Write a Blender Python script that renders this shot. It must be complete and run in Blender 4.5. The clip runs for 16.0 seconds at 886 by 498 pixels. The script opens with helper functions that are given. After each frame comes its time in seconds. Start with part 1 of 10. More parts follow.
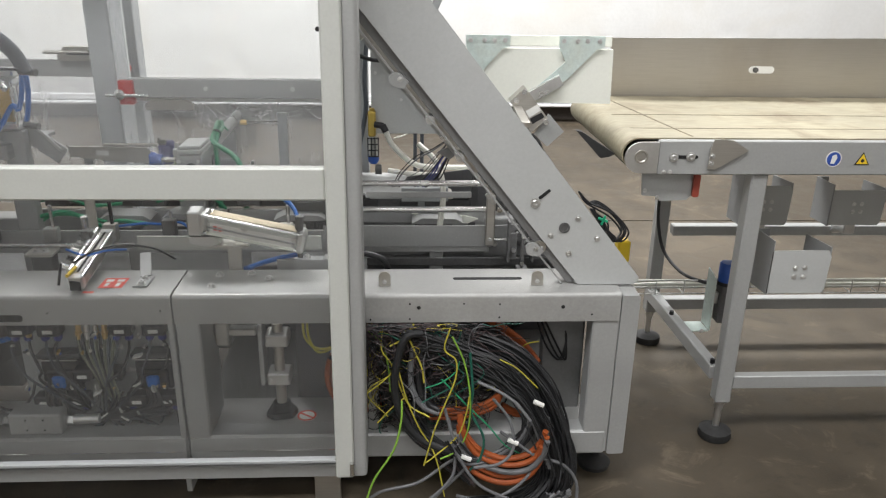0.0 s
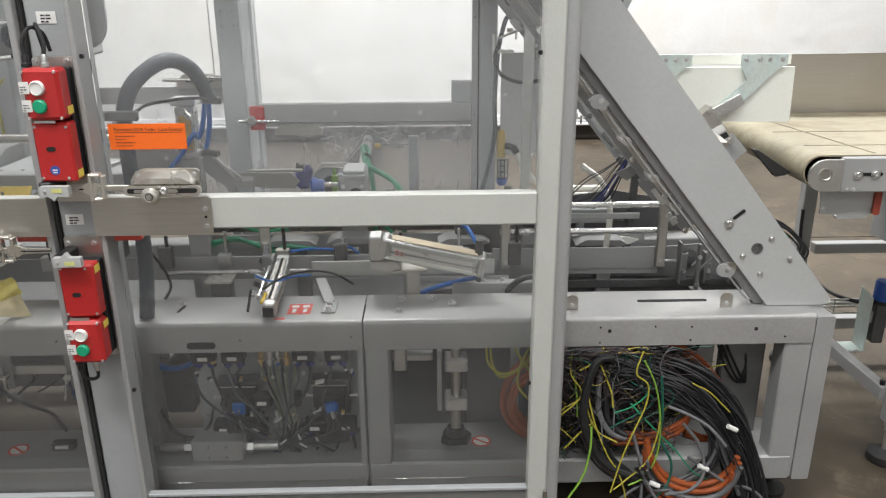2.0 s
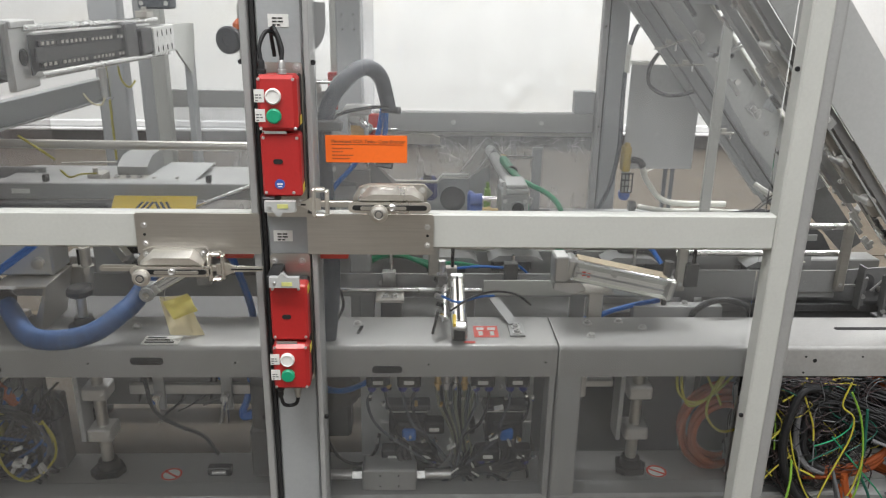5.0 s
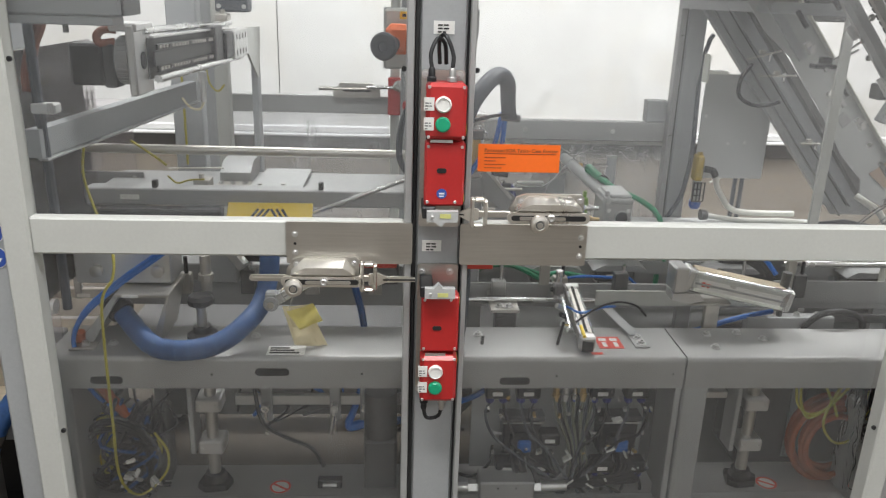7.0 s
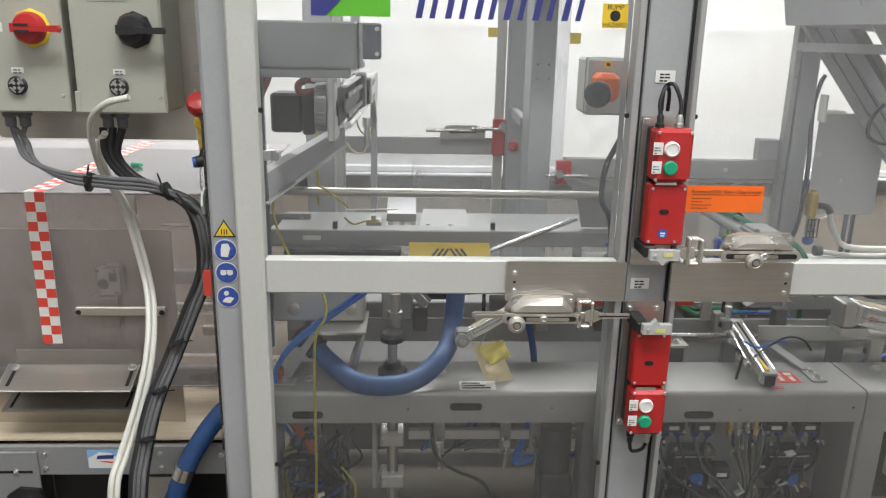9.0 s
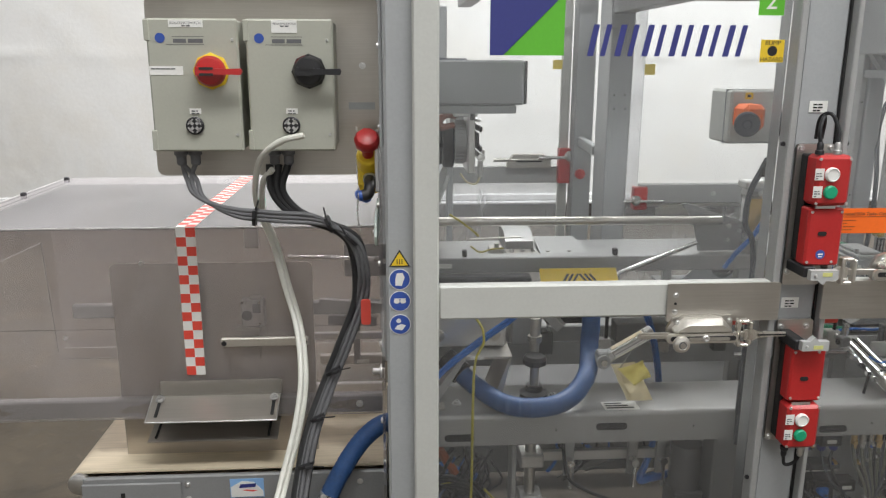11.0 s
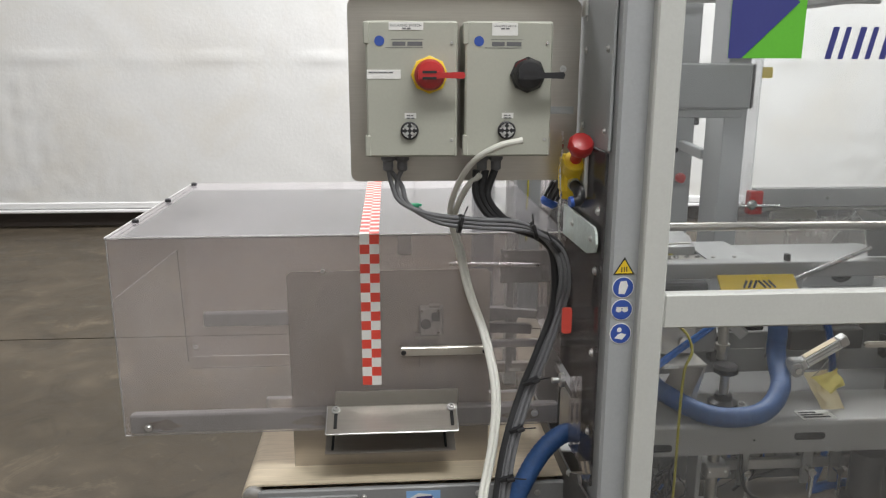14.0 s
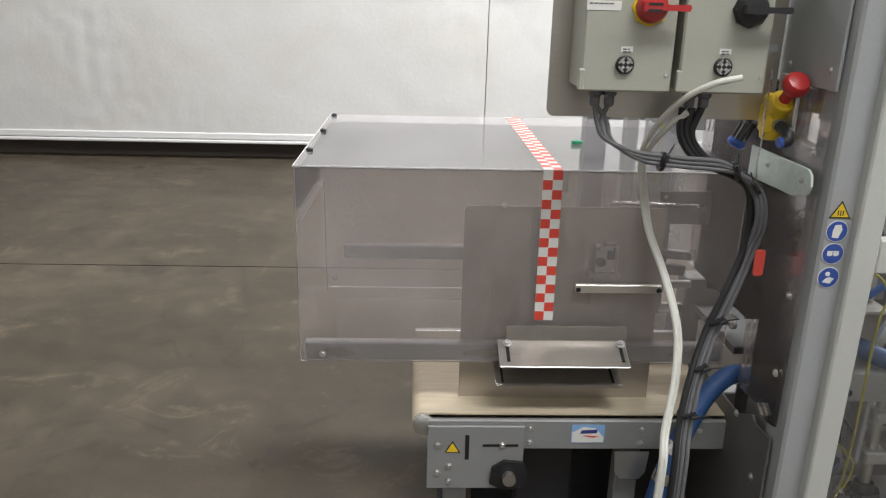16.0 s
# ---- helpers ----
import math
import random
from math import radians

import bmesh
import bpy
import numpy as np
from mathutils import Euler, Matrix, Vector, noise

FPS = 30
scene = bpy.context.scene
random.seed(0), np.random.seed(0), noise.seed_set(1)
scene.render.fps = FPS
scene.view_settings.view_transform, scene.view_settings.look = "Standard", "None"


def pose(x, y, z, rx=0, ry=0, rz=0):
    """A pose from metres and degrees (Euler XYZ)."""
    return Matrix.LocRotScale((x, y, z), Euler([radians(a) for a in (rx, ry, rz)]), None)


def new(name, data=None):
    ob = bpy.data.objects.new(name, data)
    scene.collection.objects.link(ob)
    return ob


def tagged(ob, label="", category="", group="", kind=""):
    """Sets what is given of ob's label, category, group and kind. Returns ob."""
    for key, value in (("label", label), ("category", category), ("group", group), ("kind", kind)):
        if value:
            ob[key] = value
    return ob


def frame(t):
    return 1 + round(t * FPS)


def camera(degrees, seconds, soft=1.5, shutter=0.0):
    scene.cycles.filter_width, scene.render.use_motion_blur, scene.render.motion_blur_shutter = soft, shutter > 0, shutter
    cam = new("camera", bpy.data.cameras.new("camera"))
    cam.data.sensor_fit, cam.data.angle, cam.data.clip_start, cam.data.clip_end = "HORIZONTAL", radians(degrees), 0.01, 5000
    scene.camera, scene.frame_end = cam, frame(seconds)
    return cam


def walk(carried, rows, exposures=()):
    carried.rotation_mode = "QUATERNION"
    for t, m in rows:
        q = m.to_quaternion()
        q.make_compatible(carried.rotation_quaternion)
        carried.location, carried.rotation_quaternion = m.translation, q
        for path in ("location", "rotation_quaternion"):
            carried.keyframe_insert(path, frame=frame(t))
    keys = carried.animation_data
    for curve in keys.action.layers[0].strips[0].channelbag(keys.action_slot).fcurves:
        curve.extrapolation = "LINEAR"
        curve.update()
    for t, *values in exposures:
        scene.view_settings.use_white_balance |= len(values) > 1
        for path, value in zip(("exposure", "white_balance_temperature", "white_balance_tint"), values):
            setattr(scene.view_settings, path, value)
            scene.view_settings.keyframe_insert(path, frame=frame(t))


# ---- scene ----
cam = camera(60.0, 16.0, 1.2)
METRES, EYE, TILT, LEAN, TURN = 3.0, 1.406, 0.0, 0.0, -3.3
ROWS = [
    (0.0, 0.0, 0.0, 0.0, 0.36, -20.69, -0.95),
    (0.5, -0.0216, 0.0172, -0.0012, 0.62, -20.6, -0.82),
    (1.0, -0.0515, 0.0197, -0.0016, 1.43, -20.71, -0.65),
    (1.5, -0.0964, 0.0124, -0.0011, 1.95, -20.17, -0.25),
    (2.0, -0.1354, 0.0042, 0.0006, 1.85, -19.29, 0.32),
    (2.5, -0.1576, 0.0088, -0.0002, 1.92, -18.97, 0.54),
    (3.0, -0.1858, 0.0257, -0.0003, 1.85, -19.01, 0.53),
    (3.5, -0.2117, 0.0443, 0.0011, 1.58, -18.83, 0.62),
    (4.0, -0.2329, 0.047, 0.0008, 1.73, -18.87, 0.16),
    (4.5, -0.2683, 0.0345, 0.0012, 1.76, -18.98, -0.5),
    (7.0, -0.4124, 0.0406, 0.0001, 0.15, -18.61, -1.73),
    (7.5, -0.4574, 0.0283, 0.0035, 0.12, -18.09, -1.62),
    (8.0, -0.497, 0.0139, 0.0055, 0.19, -17.36, -1.14),
    (8.5, -0.5209, 0.0124, 0.0065, 0.86, -16.6, -1.3),
    (9.0, -0.5454, 0.0192, 0.0049, 0.99, -15.93, -1.09),
    (11.5, -0.6903, -0.0092, 0.0104, -0.4, -13.38, -0.05),
    (12.0, -0.7072, -0.0117, 0.0114, -0.13, -13.08, -0.17),
    (12.5, -0.7306, 0.0001, 0.0094, -0.0, -13.14, -0.33),
    (13.0, -0.7575, 0.0177, 0.0076, -0.42, -13.56, -0.03),
    (13.5, -0.7818, 0.0215, 0.0074, -0.47, -13.59, -0.22),
    (14.0, -0.8229, 0.0102, 0.0084, -0.78, -13.59, -0.12),
    (14.5, -0.868, -0.0036, 0.0095, -1.1, -13.66, -0.2),
    (15.0, -0.8958, -0.0101, 0.0085, -0.96, -14.58, -0.15),
    (15.5, -0.9161, -0.0059, 0.0067, 0.92, -15.48, -1.21),
    (16.0, -0.9478, 0.0086, 0.0027, 1.45, -18.05, -1.41),
]
walk(cam, [(t, pose(0, 0, EYE, TILT, LEAN, TURN) @ pose(METRES * x, METRES * y, METRES * z, 90 + pitch, roll, yaw)) for t, x, y, z, yaw, pitch, roll in ROWS], [(0.0, 0.10), (9.0, 0.11), (11.5, -0.08), (14.0, -0.13), (16.0, -0.13)])

# ---- world and light: a closed hall under rows of high lamps ----
world = bpy.data.worlds.new("hall_air")
world.use_nodes = True
world.node_tree.nodes["Background"].inputs[0].default_value = (0.9, 0.95, 1.0, 1)
world.node_tree.nodes["Background"].inputs[1].default_value = 0.05
scene.world = world


def hall_lamp(x, y, z, sx, sy, watts):
    data = bpy.data.lights.new("hall_lamp", "AREA")
    data.shape, data.size, data.size_y, data.energy, data.color = "RECTANGLE", sx, sy, watts, (0.985, 0.982, 0.985)
    new("hall_lamp", data).matrix_world = pose(x, y, z)


for lx, front, near, far in ((-5.2, 12, 36, 88), (-1.4, 50, 186, 288), (2.2, 24, 108, 292)):
    hall_lamp(lx, -3.4, 4.9, 2.6, 1.0, front)
    hall_lamp(lx, -0.2, 4.9, 2.6, 1.0, near)
    hall_lamp(lx, 4.6, 4.9, 2.6, 1.0, far)

# ---- mesh tools ----
class Geo:
    """Gathers vertices and faces of one mesh."""

    def __init__(self):
        self.v, self.f = [], []

    def add(self, verts, faces):
        n = len(self.v)
        self.v.extend(tuple(p) for p in verts)
        self.f.extend(tuple(n + i for i in face) for face in faces)
        return self

    def box(self, x0, x1, y0, y1, z0, z1, c=0.0, m=None):
        lo, hi = (min(x0, x1), min(y0, y1), min(z0, z1)), (max(x0, x1), max(y0, y1), max(z0, z1))
        c = min(c, 0.45 * min(h - l for l, h in zip(lo, hi)))
        if c <= 0:
            p = [Vector(((lo, hi)[i & 1][0], (lo, hi)[i >> 1 & 1][1], (lo, hi)[i >> 2][2])) for i in range(8)]
            f = [(0, 2, 3, 1), (4, 5, 7, 6), (0, 1, 5, 4), (2, 6, 7, 3), (0, 4, 6, 2), (1, 3, 7, 5)]
        else:
            p, idx = [], {}
            for i in range(8):
                bits = (i & 1, i >> 1 & 1, i >> 2)
                for a in range(3):
                    q = []
                    for k in range(3):
                        base = hi[k] if bits[k] else lo[k]
                        q.append(base if k == a else base + (-c if bits[k] else c))
                    idx[i, a] = len(p)
                    p.append(Vector(q))
            f = []
            for a in range(3):
                b, d = (a + 1) % 3, (a + 2) % 3
                for s in (0, 1):
                    ring = [(s << a) | (u << b) | (w << d) for u, w in ((0, 0), (1, 0), (1, 1), (0, 1))]
                    f.append(tuple(idx[i, a] for i in (ring if s else ring[::-1])))
                for u in (0, 1):
                    for w in (0, 1):
                        i0 = (u << b) | (w << d)
                        i1 = i0 | (1 << a)
                        q = (idx[i0, b], idx[i1, b], idx[i1, d], idx[i0, d])
                        f.append(q if u != w else q[::-1])
            for i in range(8):
                f.append((idx[i, 0], idx[i, 1], idx[i, 2]))
        return self.add([m @ q for q in p] if m else p, f)

    def cyl(self, a, b, r, r2=None, seg=16, caps=True):
        a, b = Vector(a), Vector(b)
        q = (b - a).to_track_quat("Z", "Y").to_matrix()
        r2 = r if r2 is None else r2
        p = [c + q @ Vector((rr * math.cos(2 * math.pi * i / seg), rr * math.sin(2 * math.pi * i / seg), 0)) for c, rr in ((a, r), (b, r2)) for i in range(seg)]
        f = [(i, (i + 1) % seg, seg + (i + 1) % seg, seg + i) for i in range(seg)]
        if caps:
            f += [tuple(range(seg - 1, -1, -1)), tuple(range(seg, 2 * seg))]
        return self.add(p, f)

    def lathe(self, origin, axis, profile, seg=20):
        q = Vector(axis).to_track_quat("Z", "Y").to_matrix()
        o, p, f, n = Vector(origin), [], [], len(profile)
        for r, h in profile:
            p += [o + q @ Vector((r * math.cos(2 * math.pi * i / seg), r * math.sin(2 * math.pi * i / seg), h)) for i in range(seg)]
        for k in range(n - 1):
            f += [(k * seg + i, k * seg + (i + 1) % seg, (k + 1) * seg + (i + 1) % seg, (k + 1) * seg + i) for i in range(seg)]
        f += [tuple(range(seg - 1, -1, -1)), tuple(range((n - 1) * seg, n * seg))]
        return self.add(p, f)

    def prism(self, pts, d0, d1, axis="y"):
        """A flat outline, extruded. axis y: points are (x, z); x: (y, z); z: (x, y)."""
        put = {"y": lambda a, b, d: (a, d, b), "x": lambda a, b, d: (d, a, b), "z": lambda a, b, d: (a, b, d)}[axis]
        n = len(pts)
        p = [put(a, b, d) for d in (d0, d1) for a, b in pts]
        f = [tuple(range(n - 1, -1, -1)), tuple(range(n, 2 * n))] + [(i, (i + 1) % n, n + (i + 1) % n, n + i) for i in range(n)]
        return self.add(p, f)

    def tube(self, pts, r, seg=8, steps=6, ribs=0.0):
        """A round cable or hose along a smooth curve through the points."""
        c = curve(pts, steps)
        frames, up = [], Vector((0.13, 0.21, 0.97))
        for i, o in enumerate(c):
            t = (c[min(i + 1, len(c) - 1)] - c[max(i - 1, 0)]).normalized()
            side = t.cross(up)
            if side.length < 1e-3:
                side = t.cross(Vector((1, 0, 0)))
            side.normalize()
            up = side.cross(t).normalized()
            frames.append((o, side, up.copy()))
        p, f = [], []
        for k, (o, s, u) in enumerate(frames):
            rr = r * (1 + (ribs if k % 2 else -ribs))
            p += [o + rr * (math.cos(2 * math.pi * i / seg) * s + math.sin(2 * math.pi * i / seg) * u) for i in range(seg)]
        for k in range(len(c) - 1):
            f += [(k * seg + i, k * seg + (i + 1) % seg, (k + 1) * seg + (i + 1) % seg, (k + 1) * seg + i) for i in range(seg)]
        f += [tuple(range(seg - 1, -1, -1)), tuple(range((len(c) - 1) * seg, len(c) * seg))]
        return self.add(p, f)

    def bar(self, a, b, w, h, c=0.001):
        """A straight bar of a rectangular section from a to b, its height h as upright as it can be."""
        a, b = Vector(a), Vector(b)
        d = b - a
        t = d.normalized()
        side = t.cross(Vector((0, 0, 1)))
        side = side.normalized() if side.length > 1e-3 else Vector((1, 0, 0))
        m = Matrix((t, side, side.cross(t))).transposed().to_4x4()
        m.translation = a
        return self.box(0, d.length, -w / 2, w / 2, -h / 2, h / 2, c, m)

    def mesh(self, name, material, angle=35):
        me = bpy.data.meshes.new(name)
        me.from_pydata(self.v, [], self.f)
        bm = bmesh.new()
        bm.from_mesh(me)
        bmesh.ops.recalc_face_normals(bm, faces=bm.faces)
        bm.to_mesh(me)
        bm.free()
        me.polygons.foreach_set("use_smooth", [True] * len(me.polygons))
        me.set_sharp_from_angle(angle=radians(angle))
        me.materials.append(material)
        return me


def curve(pts, steps=6):
    """Points of a smooth curve (Catmull-Rom) through pts."""
    q = [Vector(p) for p in pts]
    q = [2 * q[0] - q[1]] + q + [2 * q[-1] - q[-2]]
    out = []
    for i in range(1, len(q) - 2):
        a, b, c, d = q[i - 1:i + 3]
        for k in range(steps):
            t = k / steps
            out.append(0.5 * (2 * b + (c - a) * t + (2 * a - 5 * b + 4 * c - d) * t * t + (3 * b - a - 3 * c + d) * t ** 3))
    return out + [q[-2]]


def stadium(x, z, length, height, n=8, tilt=0.0):
    """Outline of a slot with round ends, centred at (x, z)."""
    r, half, out = height / 2, length / 2 - height / 2, []
    for s in (1, -1):
        out += [(s * half + r * math.cos(a), r * math.sin(a)) for a in [(-math.pi / 2 if s > 0 else math.pi / 2) + math.pi * i / n for i in range(n + 1)]]
    ca, sa = math.cos(radians(tilt)), math.sin(radians(tilt))
    return [(x + a * ca - b * sa, z + a * sa + b * ca) for a, b in out]


def rounded(x0, x1, z0, z1, r, n=5):
    out = []
    for cx, cz, a0 in ((x1 - r, z0 + r, -90), (x1 - r, z1 - r, 0), (x0 + r, z1 - r, 90), (x0 + r, z0 + r, 180)):
        out += [(cx + r * math.cos(radians(a0 + 90 * i / n)), cz + r * math.sin(radians(a0 + 90 * i / n))) for i in range(n + 1)]
    return out


def thing(name, at, label, category, group=""):
    ob = new(name)
    ob.location = at
    ob.empty_display_size = 0.05
    return tagged(ob, label, category, group)


def attach(ob, parent):
    if parent is not None:
        ob.parent = parent
        if parent.type == "EMPTY":
            ob.matrix_parent_inverse = Matrix.Translation(-parent.location)
        else:
            ob.matrix_parent_inverse = parent.matrix_basis.inverted()
    return ob


def part(name, geo, material, parent=None, label=""):
    ob = new(name, geo.mesh(name, material) if isinstance(geo, Geo) else geo)
    attach(ob, parent)
    return tagged(ob, label) if label else ob


def single(name, geo, material, label, category, group="", kind=""):
    return tagged(new(name, geo.mesh(name, material)), label, category, group, kind)


def place(name, mesh, m, parent, label=""):
    """An object of its own on a shared mesh, at the pose m."""
    ob = new(name, mesh)
    ob.matrix_basis = m
    attach(ob, parent)
    return tagged(ob, label) if label else ob

# ---- materials ----
def nodes_of(name):
    m = bpy.data.materials.new(name)
    m.use_nodes = True
    nt = m.node_tree
    return m, nt, nt.nodes["Principled BSDF"], nt.nodes["Material Output"]


def node(nt, kind, **values):
    n = nt.nodes.new(kind)
    for key, value in values.items():
        n.inputs[key].default_value = value
    return n


def mat(name, col, rough=0.5, metal=0.0, var=0.10, scale=6.0, fine=90.0, bump=0.03, stretch=(1, 1, 1), stain=None, stain_amount=0.0, stain_scale=2.5, coat=0.0):
    """A surface with colour that varies at two scales, uneven gloss and fine relief; stain: a second colour in soft patches."""
    m, nt, bsdf, _ = nodes_of(name)
    link = nt.links.new
    co = nt.nodes.new("ShaderNodeTexCoord")
    mp = node(nt, "ShaderNodeMapping", Scale=stretch)
    link(co.outputs["Object"], mp.inputs["Vector"])
    big = node(nt, "ShaderNodeTexNoise", Scale=scale, Detail=5.0, Roughness=0.6)
    small = node(nt, "ShaderNodeTexNoise", Scale=fine, Detail=3.0, Roughness=0.6)
    link(co.outputs["Object"], big.inputs["Vector"])
    link(mp.outputs["Vector"], small.inputs["Vector"])
    both = nt.nodes.new("ShaderNodeMath")
    both.operation = "ADD"
    link(big.outputs["Fac"], both.inputs[0])
    link(small.outputs["Fac"], both.inputs[1])
    ramp = nt.nodes.new("ShaderNodeMapRange")
    ramp.inputs["From Min"].default_value, ramp.inputs["From Max"].default_value = 0.7, 1.3
    link(both.outputs[0], ramp.inputs["Value"])
    mix = nt.nodes.new("ShaderNodeMix")
    mix.data_type = "RGBA"
    mix.inputs[6].default_value = (*[c * (1 - var) for c in col], 1)
    mix.inputs[7].default_value = (*[min(1, c * (1 + var)) for c in col], 1)
    link(ramp.outputs["Result"], mix.inputs[0])
    colour = mix.outputs[2]
    if stain:
        patch = node(nt, "ShaderNodeTexNoise", Scale=stain_scale, Detail=7.0, Roughness=0.62, Distortion=0.6)
        link(co.outputs["Object"], patch.inputs["Vector"])
        pr = nt.nodes.new("ShaderNodeMapRange")
        pr.inputs["From Min"].default_value, pr.inputs["From Max"].default_value, pr.inputs["To Max"].default_value = 0.48, 0.72, stain_amount
        link(patch.outputs["Fac"], pr.inputs["Value"])
        mix2 = nt.nodes.new("ShaderNodeMix")
        mix2.data_type = "RGBA"
        mix2.inputs[7].default_value = (*stain, 1)
        link(pr.outputs["Result"], mix2.inputs[0])
        link(colour, mix2.inputs[6])
        colour = mix2.outputs[2]
    link(colour, bsdf.inputs["Base Color"])
    rr = nt.nodes.new("ShaderNodeMapRange")
    rr.inputs["From Min"].default_value, rr.inputs["From Max"].default_value = 0.3, 0.7
    rr.inputs["To Min"].default_value, rr.inputs["To Max"].default_value = rough * 0.82, min(1.0, rough * 1.2)
    link(big.outputs["Fac"], rr.inputs["Value"])
    link(rr.outputs["Result"], bsdf.inputs["Roughness"])
    bsdf.inputs["Metallic"].default_value = metal
    bsdf.inputs["Coat Weight"].default_value = coat
    if bump:
        b = node(nt, "ShaderNodeBump", Strength=min(1.0, bump * 10), Distance=0.0015)
        link(small.outputs["Fac"], b.inputs["Height"])
        link(b.outputs["Normal"], bsdf.inputs["Normal"])
    return m


def clear(name, tint, haze, haze_col=(0.75, 0.76, 0.77), scale=3.0, gloss=0.05, ior=1.3, vary=0.65):
    """Clear plastic sheet: see-through, with gloss by Fresnel and a veil of dust and fine scratches, on the cover also
    of mirrored light.
    """
    m, nt, bsdf, out = nodes_of(name)
    nt.nodes.remove(bsdf)
    link = nt.links.new
    co = nt.nodes.new("ShaderNodeTexCoord")
    n1 = node(nt, "ShaderNodeTexNoise", Scale=scale, Detail=6.0, Roughness=0.6, Distortion=0.4)
    link(co.outputs["Object"], n1.inputs["Vector"])
    mr = nt.nodes.new("ShaderNodeMapRange")
    mr.inputs["From Min"].default_value, mr.inputs["From Max"].default_value = 0.3, 0.7
    mr.inputs["To Min"].default_value, mr.inputs["To Max"].default_value = haze * (1 - vary), haze * (1 + vary)
    mp = node(nt, "ShaderNodeMapping", Scale=(1.0, 1.0, 0.16), Rotation=(0.0, 0.5, 0.0))
    link(co.outputs["Object"], mp.inputs["Vector"])
    n2 = node(nt, "ShaderNodeTexNoise", Scale=38.0, Detail=4.0, Roughness=0.7)
    link(mp.outputs["Vector"], n2.inputs["Vector"])
    wipe = nt.nodes.new("ShaderNodeMix")
    wipe.inputs[0].default_value = 0.35
    link(n1.outputs["Fac"], wipe.inputs[2])
    link(n2.outputs["Fac"], wipe.inputs[3])
    link(wipe.outputs[0], mr.inputs["Value"])
    tr = node(nt, "ShaderNodeBsdfTransparent", Color=(*tint, 1))
    df = node(nt, "ShaderNodeBsdfDiffuse", Color=(*haze_col, 1))
    gl = node(nt, "ShaderNodeBsdfGlossy", Color=(1, 1, 1, 1), Roughness=gloss)
    veil, top = nt.nodes.new("ShaderNodeMixShader"), nt.nodes.new("ShaderNodeMixShader")
    link(mr.outputs["Result"], veil.inputs[0])
    link(tr.outputs[0], veil.inputs[1])
    link(df.outputs[0], veil.inputs[2])
    fr = node(nt, "ShaderNodeFresnel", IOR=ior)
    link(fr.outputs[0], top.inputs[0])
    link(veil.outputs[0], top.inputs[1])
    link(gl.outputs[0], top.inputs[2])
    link(top.outputs[0], out.inputs["Surface"])
    return m


SILVER = mat("silver_grey_paint", (0.37, 0.375, 0.37), 0.42, 0.18, 0.06, 4, 140, 0.012, stain=(0.25, 0.25, 0.25), stain_amount=0.25)
RAIL = mat("light_grey_paint", (0.52, 0.53, 0.50), 0.45, 0.0, 0.04, 5, 150, 0.01, stain=(0.4, 0.4, 0.37), stain_amount=0.18)
COLUMN = mat("mid_grey_paint", (0.36, 0.375, 0.38), 0.45, 0.0, 0.05, 5, 150, 0.01, stain=(0.27, 0.27, 0.27), stain_amount=0.2)
BED = mat("worn_bed_steel", (0.365, 0.365, 0.355), 0.40, 0.25, 0.10, 5, 120, 0.02, (1, 6, 1), stain=(0.30, 0.295, 0.275), stain_amount=0.6, stain_scale=5)
STEEL = mat("brushed_stainless", (0.56, 0.54, 0.50), 0.36, 0.9, 0.08, 6, 160, 0.02, (0.06, 1, 1.5), stain=(0.42, 0.39, 0.34), stain_amount=0.35)
SHEET = mat("dull_stainless_sheet", (0.50, 0.475, 0.43), 0.38, 0.85, 0.07, 3, 160, 0.015, (0.05, 1, 2), stain=(0.4, 0.35, 0.29), stain_amount=0.4)
ALU = mat("aluminium", (0.68, 0.68, 0.67), 0.33, 0.9, 0.06, 9, 150, 0.015)
CHROME = mat("bright_chrome", (0.72, 0.72, 0.71), 0.25, 1.0, 0.04, 12, 200, 0.005)
ZINC = mat("zinc_plated_steel", (0.62, 0.71, 0.68), 0.40, 0.3, 0.12, 14, 120, 0.02, stain=(0.65, 0.62, 0.5), stain_amount=0.3, stain_scale=9)
DARKSTEEL = mat("dark_oily_steel", (0.13, 0.13, 0.13), 0.5, 0.4, 0.2, 14, 120, 0.03)
BLACK = mat("black_plastic", (0.018, 0.018, 0.02), 0.42, 0.0, 0.2, 20, 160, 0.015)
RUBBER = mat("black_rubber", (0.022, 0.022, 0.022), 0.75, 0.0, 0.25, 30, 150, 0.04)
GREYHOSE = mat("grey_ribbed_hose", (0.075, 0.085, 0.10), 0.55, 0.0, 0.15, 20, 150, 0.03)
RED = mat("red_plastic", (0.45, 0.022, 0.022), 0.36, 0.0, 0.06, 8, 160, 0.01, coat=0.15)
DARKRED = mat("dark_red_plastic", (0.12, 0.012, 0.015), 0.4)
DULLRED = mat("red_label", (0.72, 0.085, 0.06), 0.5, 0.0, 0.06, 8, 160, 0.0)
ORANGE = mat("orange_paper", (0.92, 0.16, 0.012), 0.55, 0.0, 0.04, 8, 160, 0.0)
YELLOW = mat("yellow_paint", (0.80, 0.56, 0.03), 0.42, 0.0, 0.06, 8, 160, 0.0)
TAGYELLOW = mat("faded_yellow_tag", (0.62, 0.62, 0.22), 0.5)
PALEYELLOW = mat("yellow_notice", (0.80, 0.63, 0.10), 0.5, 0.0, 0.06, 8, 160, 0.0)
WHITE = mat("white_plastic", (0.78, 0.78, 0.75), 0.4, 0.0, 0.04, 8, 160, 0.0)
